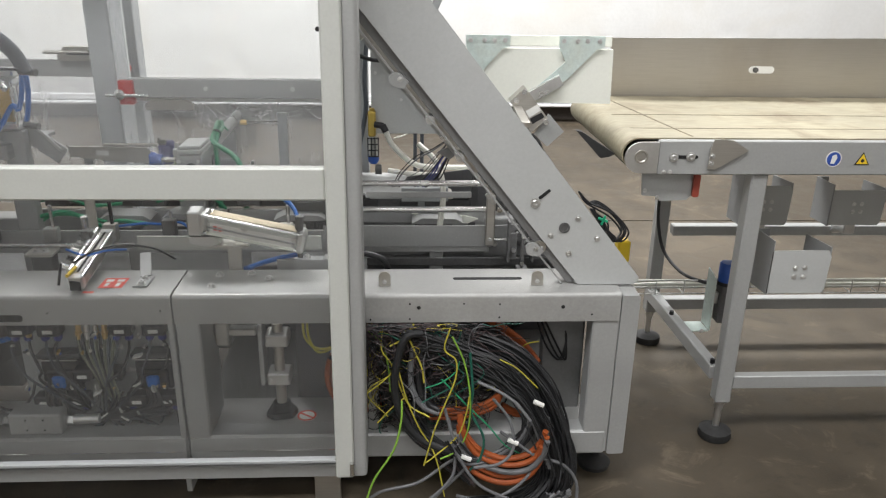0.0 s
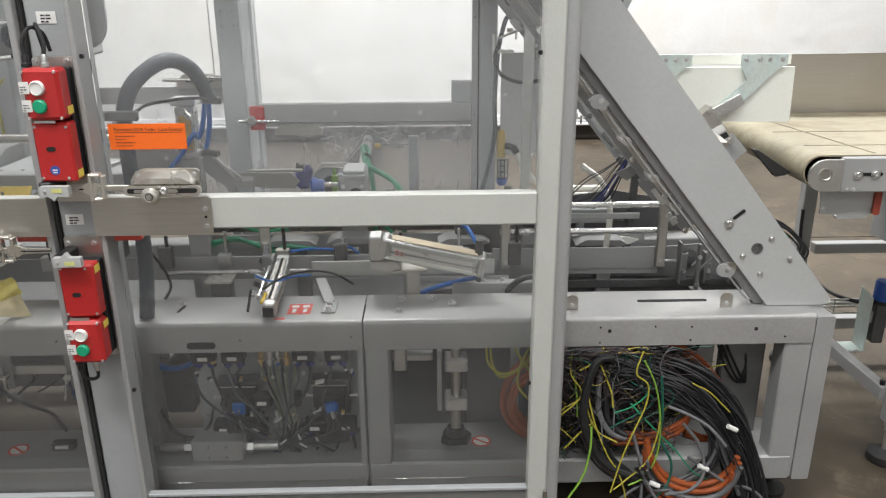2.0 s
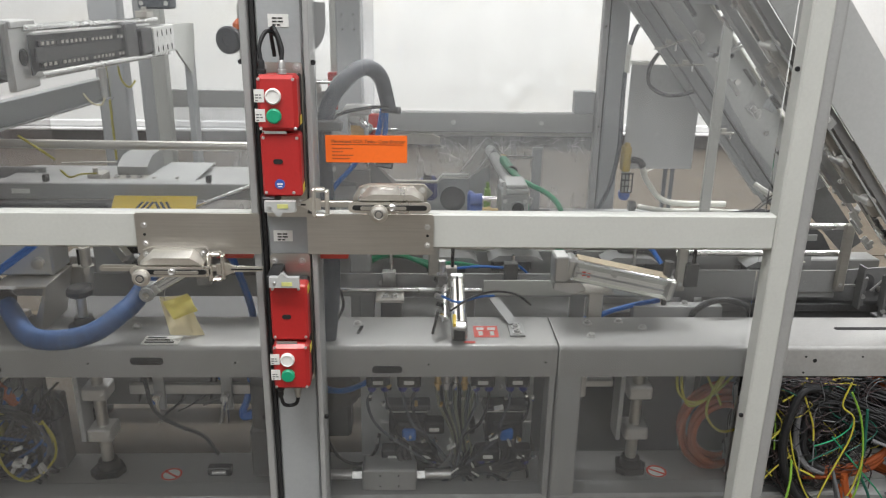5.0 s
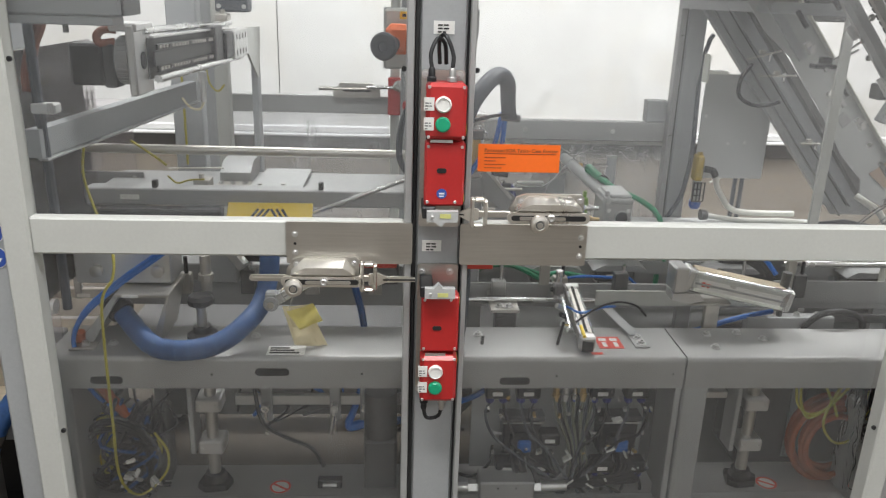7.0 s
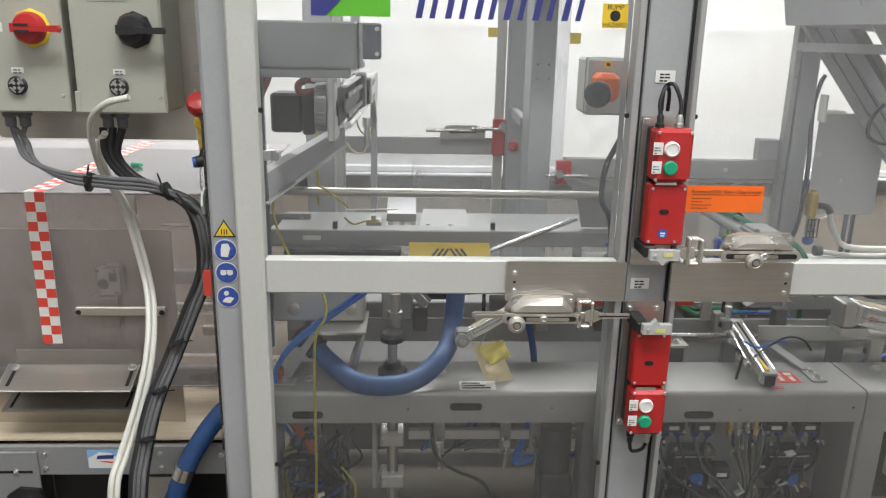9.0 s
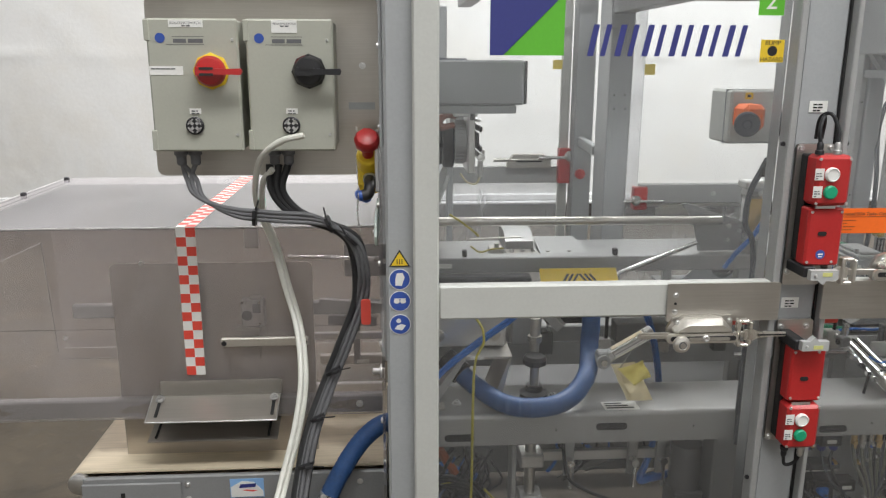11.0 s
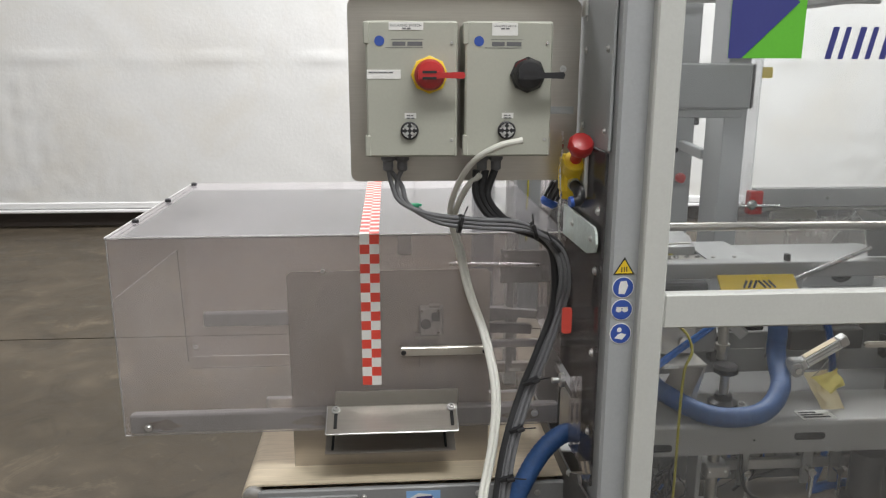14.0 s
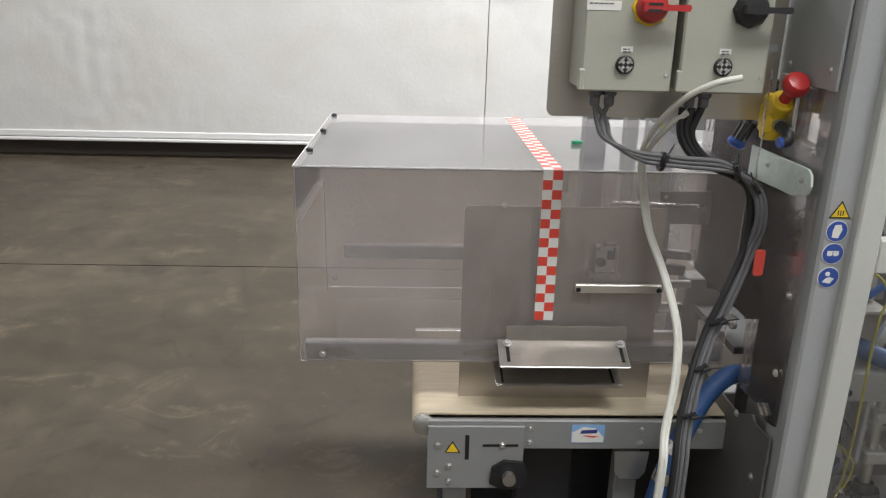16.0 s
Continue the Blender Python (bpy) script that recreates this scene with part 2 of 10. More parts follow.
BOARD = mat("white_plastic_board", (0.80, 0.81, 0.74), 0.42, 0.0, 0.03, 4, 120, 0.01)
PAPER = mat("cream_paper", (0.78, 0.71, 0.50), 0.8, 0.0, 0.08, 30, 160, 0.02, stain=(0.40, 0.34, 0.20), stain_amount=0.5, stain_scale=30)
GREEN = mat("green_plastic", (0.01, 0.33, 0.17), 0.35, 0.0, 0.06, 8, 160, 0.0)
BLUE = mat("blue_plastic", (0.03, 0.10, 0.42), 0.4, 0.0, 0.1, 10, 160, 0.01)
SIGNBLUE = mat("sign_blue", (0.035, 0.085, 0.36), 0.45, 0.0, 0.04, 8, 160, 0.0)
NAVY = mat("navy_vinyl", (0.035, 0.042, 0.20), 0.45, 0.0, 0.04, 8, 160, 0.0)
LIME = mat("green_vinyl", (0.11, 0.45, 0.03), 0.45, 0.0, 0.04, 8, 160, 0.0)
BLUEHOSE = mat("blue_hose", (0.022, 0.075, 0.215), 0.5, 0.0, 0.18, 14, 120, 0.03, stain=(0.055, 0.105, 0.22), stain_amount=0.5, stain_scale=14)
BLUETUBE = mat("blue_air_tube", (0.02, 0.14, 0.50), 0.35, 0.0, 0.1, 14, 120, 0.01)
GREENHOSE = mat("green_cable", (0.02, 0.27, 0.13), 0.45, 0.0, 0.12, 14, 120, 0.01)
LIMEWIRE = mat("green_yellow_wire", (0.19, 0.36, 0.04), 0.45, 0.0, 0.12, 20, 120, 0.01)
YELLOWWIRE = mat("yellow_wire", (0.41, 0.36, 0.04), 0.45, 0.0, 0.12, 20, 120, 0.01)
ORANGEWIRE = mat("orange_cable", (0.33, 0.075, 0.018), 0.5, 0.0, 0.12, 20, 120, 0.02)
GREYWIRE = mat("grey_cable", (0.13, 0.132, 0.138), 0.5, 0.0, 0.12, 20, 120, 0.01)
BLACKWIRE = mat("black_cable", (0.014, 0.0145, 0.016), 0.5, 0.0, 0.25, 20, 120, 0.015)
WHITETUBE = mat("milky_tube", (0.68, 0.68, 0.62), 0.38, 0.0, 0.06, 20, 120, 0.01)
BUNDLE = mat("olive_grey_cable", (0.16, 0.165, 0.12), 0.5, 0.0, 0.15, 20, 120, 0.01)
MAUVEWIRE = mat("brown_grey_wire", (0.062, 0.042, 0.043), 0.5, 0.0, 0.4, 40, 120, 0.0)
BEIGE = mat("beige_grey_enamel", (0.40, 0.405, 0.345), 0.42, 0.0, 0.03, 5, 170, 0.012)
BELT = mat("cream_conveyor_belt", (0.29, 0.26, 0.18), 0.6, 0.0, 0.22, 3, 60, 0.03, (0.25, 1.5, 1), stain=(0.17, 0.135, 0.085), stain_amount=0.85, stain_scale=6)
SEAM = mat("belt_seam_brown", (0.17, 0.14, 0.09), 0.7, 0.0, 0.3, 20, 60, 0.02)
PALEBELT = mat("pale_streaked_belt", (0.56, 0.485, 0.355), 0.6, 0.0, 0.16, 4, 60, 0.02, (0.12, 2.0, 1))
GOLD = mat("brass_strip", (0.70, 0.50, 0.22), 0.35, 0.8, 0.08, 20, 120, 0.01)
PALEGOLD = mat("pale_brass_strip", (0.66, 0.56, 0.40), 0.4, 0.3, 0.06, 20, 120, 0.01)
INK = mat("black_ink", (0.02, 0.02, 0.02), 0.6, 0.0, 0.1, 20, 120, 0.0)
FAINTINK = mat("brown_ink", (0.20, 0.04, 0.015), 0.6)
DARKHOLE = mat("dark_opening", (0.012, 0.012, 0.012), 0.8, 0.0, 0.1, 20, 120, 0.0)
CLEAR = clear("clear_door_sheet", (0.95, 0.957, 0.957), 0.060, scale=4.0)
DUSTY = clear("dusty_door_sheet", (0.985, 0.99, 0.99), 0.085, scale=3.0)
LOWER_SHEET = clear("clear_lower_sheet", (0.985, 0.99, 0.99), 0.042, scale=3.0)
REAR = clear("scuffed_rear_sheet", (0.95, 0.955, 0.965), 0.26, vary=0.6)
UPPER = clear("clear_upper_sheet", (0.985, 0.99, 0.99), 0.012)
# COVER's pinkish haze also paints in light mirrored by the front sheet.
COVER = clear("clear_cover_sheet", (0.97, 0.958, 0.96), 0.17, (0.70, 0.66, 0.65), ior=1.16)
SMOKE = clear("smoked_side_sheet", (0.90, 0.885, 0.885), 0.12, (0.58, 0.54, 0.54), ior=1.12)
MIRRORSHEET = mat("polished_sheet", (0.56, 0.52, 0.47), 0.36, 0.95, 0.05, 3, 160, 0.004, (0.05, 1, 2), stain=(0.42, 0.38, 0.33), stain_amount=0.3)
EDGE = clear("thin_cover_sheet", (0.96, 0.95, 0.955), 0.015, (0.6, 0.57, 0.58), 3.0, 0.1, 1.02)
TEALWIRE = mat("dark_teal_wire", (0.012, 0.10, 0.07), 0.45, 0.0, 0.15, 20, 120, 0.01)
PLATE = mat("pale_grey_plate", (0.46, 0.47, 0.465), 0.45, 0.05, 0.05, 4, 140, 0.012, stain=(0.38, 0.38, 0.37), stain_amount=0.2)
TRAY = clear("clear_tray_sheet", (0.86, 0.85, 0.83), 0.36, (0.46, 0.435, 0.39), 1.5, 0.2, 1.25, 0.25)
# Dark grey enamel, also used where recess shade is put into the colour.
SHADE = mat("dark_shaded_enamel", (0.085, 0.085, 0.088), 0.5, 0.0, 0.15, 6, 120, 0.02, stain=(0.05, 0.048, 0.045), stain_amount=0.5)
ARMSHEET = clear("clear_arm_sheet", (0.93, 0.935, 0.935), 0.22, (0.50, 0.51, 0.51))
# Dull grey paint; on the bay's inner wall it is silver darkened for shade.
DIM = mat("dull_shaded_grey_paint", (0.20, 0.20, 0.20), 0.5, 0.0, 0.1, 6, 120, 0.015, stain=(0.12, 0.118, 0.11), stain_amount=0.4)
BRIGHTALU = mat("polished_aluminium", (0.80, 0.79, 0.77), 0.30, 0.35, 0.05, 9, 150, 0.01, (0.1, 1, 1))
POLISHED = mat("polished_stainless", (0.74, 0.715, 0.66), 0.30, 0.85, 0.06, 9, 150, 0.01)
CONVEYOR = mat("conveyor_grey_paint", (0.27, 0.275, 0.275), 0.45, 0.1, 0.06, 5, 150, 0.01, stain=(0.2, 0.2, 0.2), stain_amount=0.25)

# ---- the hall ----
def concrete():
    m, nt, bsdf, _ = nodes_of("worn_concrete")
    link = nt.links.new
    co = nt.nodes.new("ShaderNodeTexCoord")
    n1 = node(nt, "ShaderNodeTexNoise", Scale=0.9, Detail=8.0, Roughness=0.6, Distortion=0.5)
    n2 = node(nt, "ShaderNodeTexNoise", Scale=7.0, Detail=8.0, Roughness=0.65, Distortion=0.3)
    n3 = node(nt, "ShaderNodeTexNoise", Scale=160.0, Detail=2.0)
    n4 = node(nt, "ShaderNodeTexNoise", Scale=3.2, Detail=10.0, Roughness=0.72, Distortion=1.2)
    for n in (n1, n2, n3, n4):
        link(co.outputs["Object"], n.inputs["Vector"])
    ramp = nt.nodes.new("ShaderNodeValToRGB")
    e = ramp.color_ramp.elements
    e[0].position, e[0].color = 0.28, (0.037, 0.030, 0.021, 1)
    e[1].position, e[1].color = 0.78, (0.155, 0.127, 0.092, 1)
    e.new(0.5).color = (0.075, 0.061, 0.0435, 1)
    add = nt.nodes.new("ShaderNodeMix")
    add.inputs[0].default_value = 0.45
    link(n1.outputs["Fac"], add.inputs[2])
    link(n2.outputs["Fac"], add.inputs[3])
    link(add.outputs[0], ramp.inputs["Fac"])
    scuff = nt.nodes.new("ShaderNodeMapRange")
    scuff.inputs["From Min"].default_value, scuff.inputs["From Max"].default_value, scuff.inputs["To Max"].default_value = 0.56, 0.72, 0.55
    link(n4.outputs["Fac"], scuff.inputs["Value"])
    worn = nt.nodes.new("ShaderNodeMix")
    worn.data_type = "RGBA"
    worn.inputs[7].default_value = (0.225, 0.178, 0.122, 1)
    link(scuff.outputs["Result"], worn.inputs[0])
    link(ramp.outputs["Color"], worn.inputs[6])
    oil = nt.nodes.new("ShaderNodeMapRange")
    oil.inputs["From Min"].default_value, oil.inputs["From Max"].default_value, oil.inputs["To Max"].default_value = 0.44, 0.26, 0.7
    link(n4.outputs["Fac"], oil.inputs["Value"])
    dark = nt.nodes.new("ShaderNodeMix")
    dark.data_type = "RGBA"
    dark.inputs[7].default_value = (0.028, 0.024, 0.019, 1)
    link(oil.outputs["Result"], dark.inputs[0])
    link(worn.outputs[2], dark.inputs[6])
    bsdf.inputs["Specular IOR Level"].default_value = 0.28
    link(dark.outputs[2], bsdf.inputs["Base Color"])
    rr = nt.nodes.new("ShaderNodeMapRange")
    rr.inputs["From Min"].default_value, rr.inputs["From Max"].default_value = 0.3, 0.7
    rr.inputs["To Min"].default_value, rr.inputs["To Max"].default_value = 0.38, 0.7
    link(n2.outputs["Fac"], rr.inputs["Value"])
    link(rr.outputs["Result"], bsdf.inputs["Roughness"])
    b = node(nt, "ShaderNodeBump", Strength=0.25, Distance=0.002)
    link(n3.outputs["Fac"], b.inputs["Height"])
    link(b.outputs["Normal"], bsdf.inputs["Normal"])
    return m


CONCRETE = concrete()
FABRIC = mat("white_wall_sheeting", (0.70, 0.70, 0.69), 0.6, 0.0, 0.03, 1.2, 32, 0.10, stain=(0.62, 0.575, 0.49), stain_amount=0.4, stain_scale=1.1)
HEM = mat("white_hem_rail", (0.82, 0.82, 0.82), 0.5, 0.0, 0.03, 3, 60, 0.01)
CEIL = mat("pale_ceiling", (0.72, 0.72, 0.71), 0.8, 0.0, 0.04, 2, 60, 0.01)

FL = 0.028
floor = tagged(new("floor"), "worn brown-grey concrete hall floor with a joint", "floor", kind="structure")
part("slab", Geo().box(-9, 9, -5, 4.085, -0.15, FL), CONCRETE, floor)
part("slab", Geo().box(-9, 9, 4.097, 9, -0.15, FL), CONCRETE, floor)
part("joint_filler", Geo().box(-9, 9, 4.085, 4.097, -0.15, FL - 0.006), DARKHOLE, floor)


def sheeting(x0, x1, y, z0, z1, seed):
    """Wall sheeting with soft creases, as a thick sheet."""
    g, nx, nz = Geo(), int((x1 - x0) / 0.045), int((z1 - z0) / 0.045)
    p, f = [], []
    for k in range(nz + 1):
        for i in range(nx + 1):
            x, z = x0 + (x1 - x0) * i / nx, z0 + (z1 - z0) * k / nz
            d = 0.014 * noise.noise((x * 1.3 + seed, z * 0.8, 0)) + 0.0055 * noise.noise((x * 4 + seed, z * 4.5, 3))
            d += 0.013 * noise.noise((x * 11 + seed, z * 9, 5)) * max(0, noise.noise((x * 0.8, z * 1.0, 7 + seed))) * 2
            d += 0.022 * max(0.0, 0.35 + noise.noise((x * 2.2, 0, 9 + seed))) * math.exp(-((z - 1.47 - 0.03 * noise.noise((x * 1.7, 3, seed))) / 0.035) ** 2)
            p.append((x, y - d, z))
    for k in range(nz):
        for i in range(nx):
            a = k * (nx + 1) + i
            f.append((a, a + 1, a + nx + 2, a + nx + 1))
    g.add(p, f)
    return g.box(x0, x1, y + 0.03, y + 0.06, z0, z1)


wall = tagged(new("wall_north"), "white sheeted hall wall with creases and faint stains", "wall", kind="structure")
part("sheet", sheeting(-9, -2.236, 6.9, 0.26, 5.0, 0.0), FABRIC, wall)
part("sheet", sheeting(-2.228, 9, 6.91, 0.26, 5.0, 4.0), FABRIC, wall)
part("hem", Geo().box(-9, 9, 6.885, 6.95, 0.205, 0.262, 0.008).box(-9, 9, 6.87, 6.96, 0.172, 0.2, 0.008), HEM, wall)
# Board added behind the hem; its dark brown stands for shade in the gap.
part("gap_shade_board", Geo().box(-9, 9, 7.05, 7.10, FL, 0.30), mat("gap_shade_brown", (0.075, 0.06, 0.05), 0.7), wall)
part("stud", Geo().box(-9, 9, 8.9, 9.0, -0.1, 5), CEIL, tagged(new("wall_behind"), "plain wall behind the sheeting", "wall", kind="structure"))
for nm, g in (("wall_west", Geo().box(-9.2, -9, -5, 9, -0.1, 5)), ("wall_east", Geo().box(9, 9.2, -5, 9, -0.1, 5)), ("wall_south", Geo().box(-9, 9, -5.2, -5, -0.1, 5))):
    single(nm, g, CEIL, "plain pale wall closing the hall", "wall", kind="structure")
single("ceiling", Geo().box(-9, 9, -5, 9, 5.0, 5.1), CEIL, "plain pale hall ceiling", "ceiling", kind="structure")

# ---- small shared hardware ----
def screw_mesh(name, r, material, washer=True):
    """A cap screw looking along -y."""
    g = Geo()
    if washer:
        g.lathe((0, 0, 0), (0, -1, 0), [(r * 1.55, 0), (r * 1.55, r * 0.2), (r, r * 0.2)], 14)
    g.lathe((0, 0, 0), (0, -1, 0), [(r, 0), (r, r * 0.75), (r * 0.85, r * 0.9), (r * 0.5, r * 0.9), (r * 0.45, r * 0.5)], 12)
    return g.mesh(name, material)


SCREW = {s: screw_mesh("screw", s / 1000, ALU, s > 3.5) for s in (3, 4, 5, 6, 8)}
PIN = screw_mesh("pin", 0.005, BLACK, False)
DOT = Geo().cyl((0, 0.001, 0), (0, -0.0015, 0), 0.004, seg=10).mesh("hole", DARKHOLE)


def screws(parent, size, spots, y, rz=0):
    for x, z in spots:
        place("screw", SCREW[size], pose(x, y, z, 0, 0, rz), parent)


def holes(parent, spots, y, size=1.0):
    for x, z in spots:
        place("hole", DOT, pose(x, y, z) @ Matrix.Diagonal((size, 1, size, 1)), parent)


def bars(g, x0, x1, z, n, y, step=0.006, h=0.0028, rnd=None):
    """Lines of unreadable writing as plain bars."""
    rnd = rnd or random.Random(5)
    for i in range(n):
        x, end = x0, x0 + (x1 - x0) * rnd.uniform(0.6, 1.0)
        while x < end - h:
            w = min(end - x, h * rnd.uniform(1.2, 3.6))
            g.box(x, x + w, y - 0.0006, y, z - i * step - h, z - i * step)
            x += w + h * 0.7
    return g


def words(name, body, x, y, z, size, material, parent, align="LEFT", sx=1.0):
    """Flat lettering that faces -y, as a mesh."""
    data = bpy.data.curves.new(name, "FONT")
    data.body, data.size, data.align_x, data.extrude = body, size, align, 0.0003
    tmp = new(name + "_text", data)
    bpy.context.view_layer.update()
    me = bpy.data.meshes.new_from_object(tmp.evaluated_get(bpy.context.evaluated_depsgraph_get()))
    bpy.data.objects.remove(tmp)
    bpy.data.curves.remove(data)
    me.transform(pose(x, y, z, 90) @ Matrix.Diagonal((sx, 1, 1, 1)))
    me.materials.clear()
    me.materials.append(material)
    ob = new(name, me)
    return attach(ob, parent)


# ---- machine base ----
def bent_top(x0, x1, y1=1.90, z=0.63, zb=0.553, y0=1.735, r=0.012, t=0.004):
    """Bent sheet: bed top with a rounded front edge and an apron."""
    arc = [(y0 + r - r * math.sin(radians(a)), z - r + r * math.cos(radians(a))) for a in range(0, 91, 15)]
    outer = [(y1, z)] + arc + [(y0, zb), (y0 + 0.03, zb)]
    inner = [(y0 + 0.03, zb + t), (y0 + t, zb + t)] + [(y0 + r - (r - t) * math.sin(radians(a)), z - r + (r - t) * math.cos(radians(a))) for a in range(90, -1, -15)] + [(y1, z - t)]
    return Geo().prism(outer + inner, x0, x1, "x")


base = thing("machine_base", (-0.7, 1.9, 0), "silver-grey painted steel machine bed with open bays", "machine base")
part("bed_top", bent_top(-1.985, -0.5635), BED, base)
part("bed_top", bent_top(-0.5595, 0.552), BED, base)
part("end_cover", Geo().prism(rounded(0.556, 0.602, 0.150, 0.622, 0.006), 1.737, 1.90), SILVER, base)
part("leg", Geo().box(-0.579, -0.564, 1.738, 1.80, 0.05, 0.60, 0.002), SILVER, base)
part("leg", Geo().box(-0.5595, -0.500, 1.738, 1.90, 0.20, 0.60, 0.004), SILVER, base)
part("leg", Geo().box(0.486, 0.5555, 1.738, 1.80, 0.155, 0.60, 0.004), SILVER, base)
# Inner wall darker than the legs: the bay's shade is in its colour.
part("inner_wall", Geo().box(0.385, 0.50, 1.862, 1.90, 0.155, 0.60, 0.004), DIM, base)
part("leg", Geo().box(-1.985, -1.94, 1.738, 1.90, 0.155, 0.60, 0.004), SILVER, base)
part("leg", Geo().box(-1.20, -1.12, 1.83, 1.90, 0.225, 0.60, 0.004), SILVER, base)
part("bottom_rail", Geo().box(-1.98, -0.562, 1.736, 1.80, 0.150, 0.225, 0.006), SILVER, base)
part("bottom_rail", Geo().box(-0.559, 0.55, 1.736, 1.80, 0.150, 0.225, 0.006), SILVER, base)
part("shelf", Geo().box(-1.98, -0.562, 1.801, 1.93, 0.215, 0.221), BED, base)
part("shelf", Geo().box(-0.559, 0.55, 1.801, 1.93, 0.215, 0.221), BED, base)
part("skirt", Geo().box(-1.98, -0.12, 1.70, 1.7345, 0.118, 0.156, 0.003), SILVER, base)
part("support_plate", Geo().box(-0.235, -0.165, 1.72, 1.734, FL, 0.148, 0.002), STEEL, base)
part("back_beam", Geo().box(-1.98, 0.60, 2.42, 2.50, 0.46, 0.60, 0.004), SILVER, base)
part("back_beam", Geo().box(-1.98, 0.60, 2.46, 2.52, 0.10, 0.18, 0.004), SILVER, base)
for bx in (-1.96, -0.53, 0.56):
    part("back_leg", Geo().box(bx - 0.04, bx + 0.04, 2.43, 2.51, 0.06, 0.4595, 0.004), SILVER, base)
    part("foot", Geo().lathe((bx, 2.47, FL), (0, 0, 1), [(0.045, 0), (0.048, 0.012), (0.03, 0.026), (0.014, 0.03), (0.014, 0.06)]), RUBBER, base)
    part("foot", Geo().lathe((bx, 1.86, FL), (0, 0, 1), [(0.045, 0), (0.048, 0.014), (0.03, 0.03), (0.014, 0.035), (0.012, 0.122)]), RUBBER, base)
# Inner panel's dark colour carries the shade at the back of the bay.
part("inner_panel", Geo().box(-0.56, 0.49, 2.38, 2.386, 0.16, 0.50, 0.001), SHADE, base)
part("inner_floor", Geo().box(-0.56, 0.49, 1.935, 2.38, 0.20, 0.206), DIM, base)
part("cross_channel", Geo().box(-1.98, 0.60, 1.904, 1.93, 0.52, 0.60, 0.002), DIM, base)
for tx in (-0.043, 0.345):
    part("hinge_tab", Geo().prism([(tx - 0.015, 0.631), (tx + 0.015, 0.631)] + [(tx + 0.015 * math.cos(radians(a)), 0.655 + 0.015 * math.sin(radians(a))) for a in range(0, 181, 20)], 1.785, 1.79), STEEL, base)
    screws(base, 4, [(tx, 0.643)], 1.785)
holes(base, [(0.0425, 0.594), (0.405, 0.594)], 1.735, 1.2)
holes(base, [(-0.078, 0.562), (0.02, 0.604), (0.02, 0.563), (0.155, 0.604), (0.245, 0.602), (0.245, 0.566), (0.48, 0.572), (-0.86, 0.585), (-0.59, 0.59), (-1.30, 0.59), (-1.63, 0.588)], 1.735, 0.6)
for sx, sz, w in ((-1.498, 0.594, 0.075), (-0.955, 0.572, 0.070), (-1.858, 0.574, 0.07)):
    part("slot", Geo().prism(stadium(sx, sz, w, 0.018), 1.7335, 1.736), DARKHOLE, base)
part("slot", Geo().prism(stadium(0.223, 1.833, 0.18, 0.014), 0.6285, 0.6312, "z"), DARKHOLE, base)
UP = Geo().lathe((0, 0, 0), (0, 0, 1), [(0.0115, 0), (0.0115, 0.002), (0.0075, 0.002), (0.0075, 0.008), (0.004, 0.008), (0.0035, 0.004)], 10).mesh("bed_bolt", ALU)
for x, y in ((-0.47, 1.86), (-0.475, 1.79), (-0.39, 1.87), (-0.34, 1.835), (-1.03, 1.855), (-1.86, 1.80), (-1.62, 1.83), (-1.55, 1.84)):
    place("bed_bolt", UP, pose(x, y, 0.6305), base)
part("bed_slot", Geo().prism(stadium(-1.022, 1.825, 0.045, 0.008, tilt=80), 0.6285, 0.6312, "z"), DARKHOLE, base)

bn = thing("bed_notice", (-0.723, 1.814, 0.6305), "red warning sticker with white symbols on the bed", "sticker")
part("card", Geo().box(-0.752, -0.694, 1.783, 1.845, 0.6305, 0.6312), DULLRED, bn)
for k in (0, 1):
    part("symbol", Geo().box(-0.745 + 0.027 * k, -0.727 + 0.027 * k, 1.822, 1.836, 0.6312, 0.6315).box(-0.741 + 0.027 * k, -0.731 + 0.027 * k, 1.792, 1.815, 0.6312, 0.6315), WHITE, bn)
single("small_notice", Geo().box(-0.778, -0.752, 1.752, 1.762, 0.6305, 0.6312), DULLRED, "small red sticker on the machine bed", "sticker")
rating = thing("rating_plate", (-1.47, 1.768, 0.63), "white rating label with black bars on the bed", "label")
part("plate", Geo().box(-1.512, -1.428, 1.745, 1.79, 0.6305, 0.6312), WHITE, rating)
for i in range(3):
    part("bar", Geo().box(-1.506, -1.44 - 0.012 * i, 1.752 + 0.012 * i, 1.759 + 0.012 * i, 0.6312, 0.6316), INK, rating)
for sx in (-0.262, -1.508):
    sign = thing("no_step_sign", (sx, 1.826, 0.222), "round white and red prohibition sticker on the shelf", "sticker", "prohibition stickers")
    part("disc", Geo().cyl((sx, 1.835, 0.2213), (sx, 1.835, 0.2219), 0.026, seg=28), WHITE, sign)
    ring = Geo()
    for i in range(28):
        a, b = 2 * math.pi * i / 28, 2 * math.pi * (i + 1) / 28
        ring.prism([(sx + q * math.cos(w), 1.835 + q * math.sin(w)) for q, w in ((0.021, a), (0.026, a), (0.026, b), (0.021, b))], 0.2219, 0.2224, "z")
    ring.box(-0.022, 0.022, -0.003, 0.003, 0, 0.0004, m=pose(sx, 1.835, 0.2219, 0, 0, -35))
    part("ring", ring, DULLRED, sign)

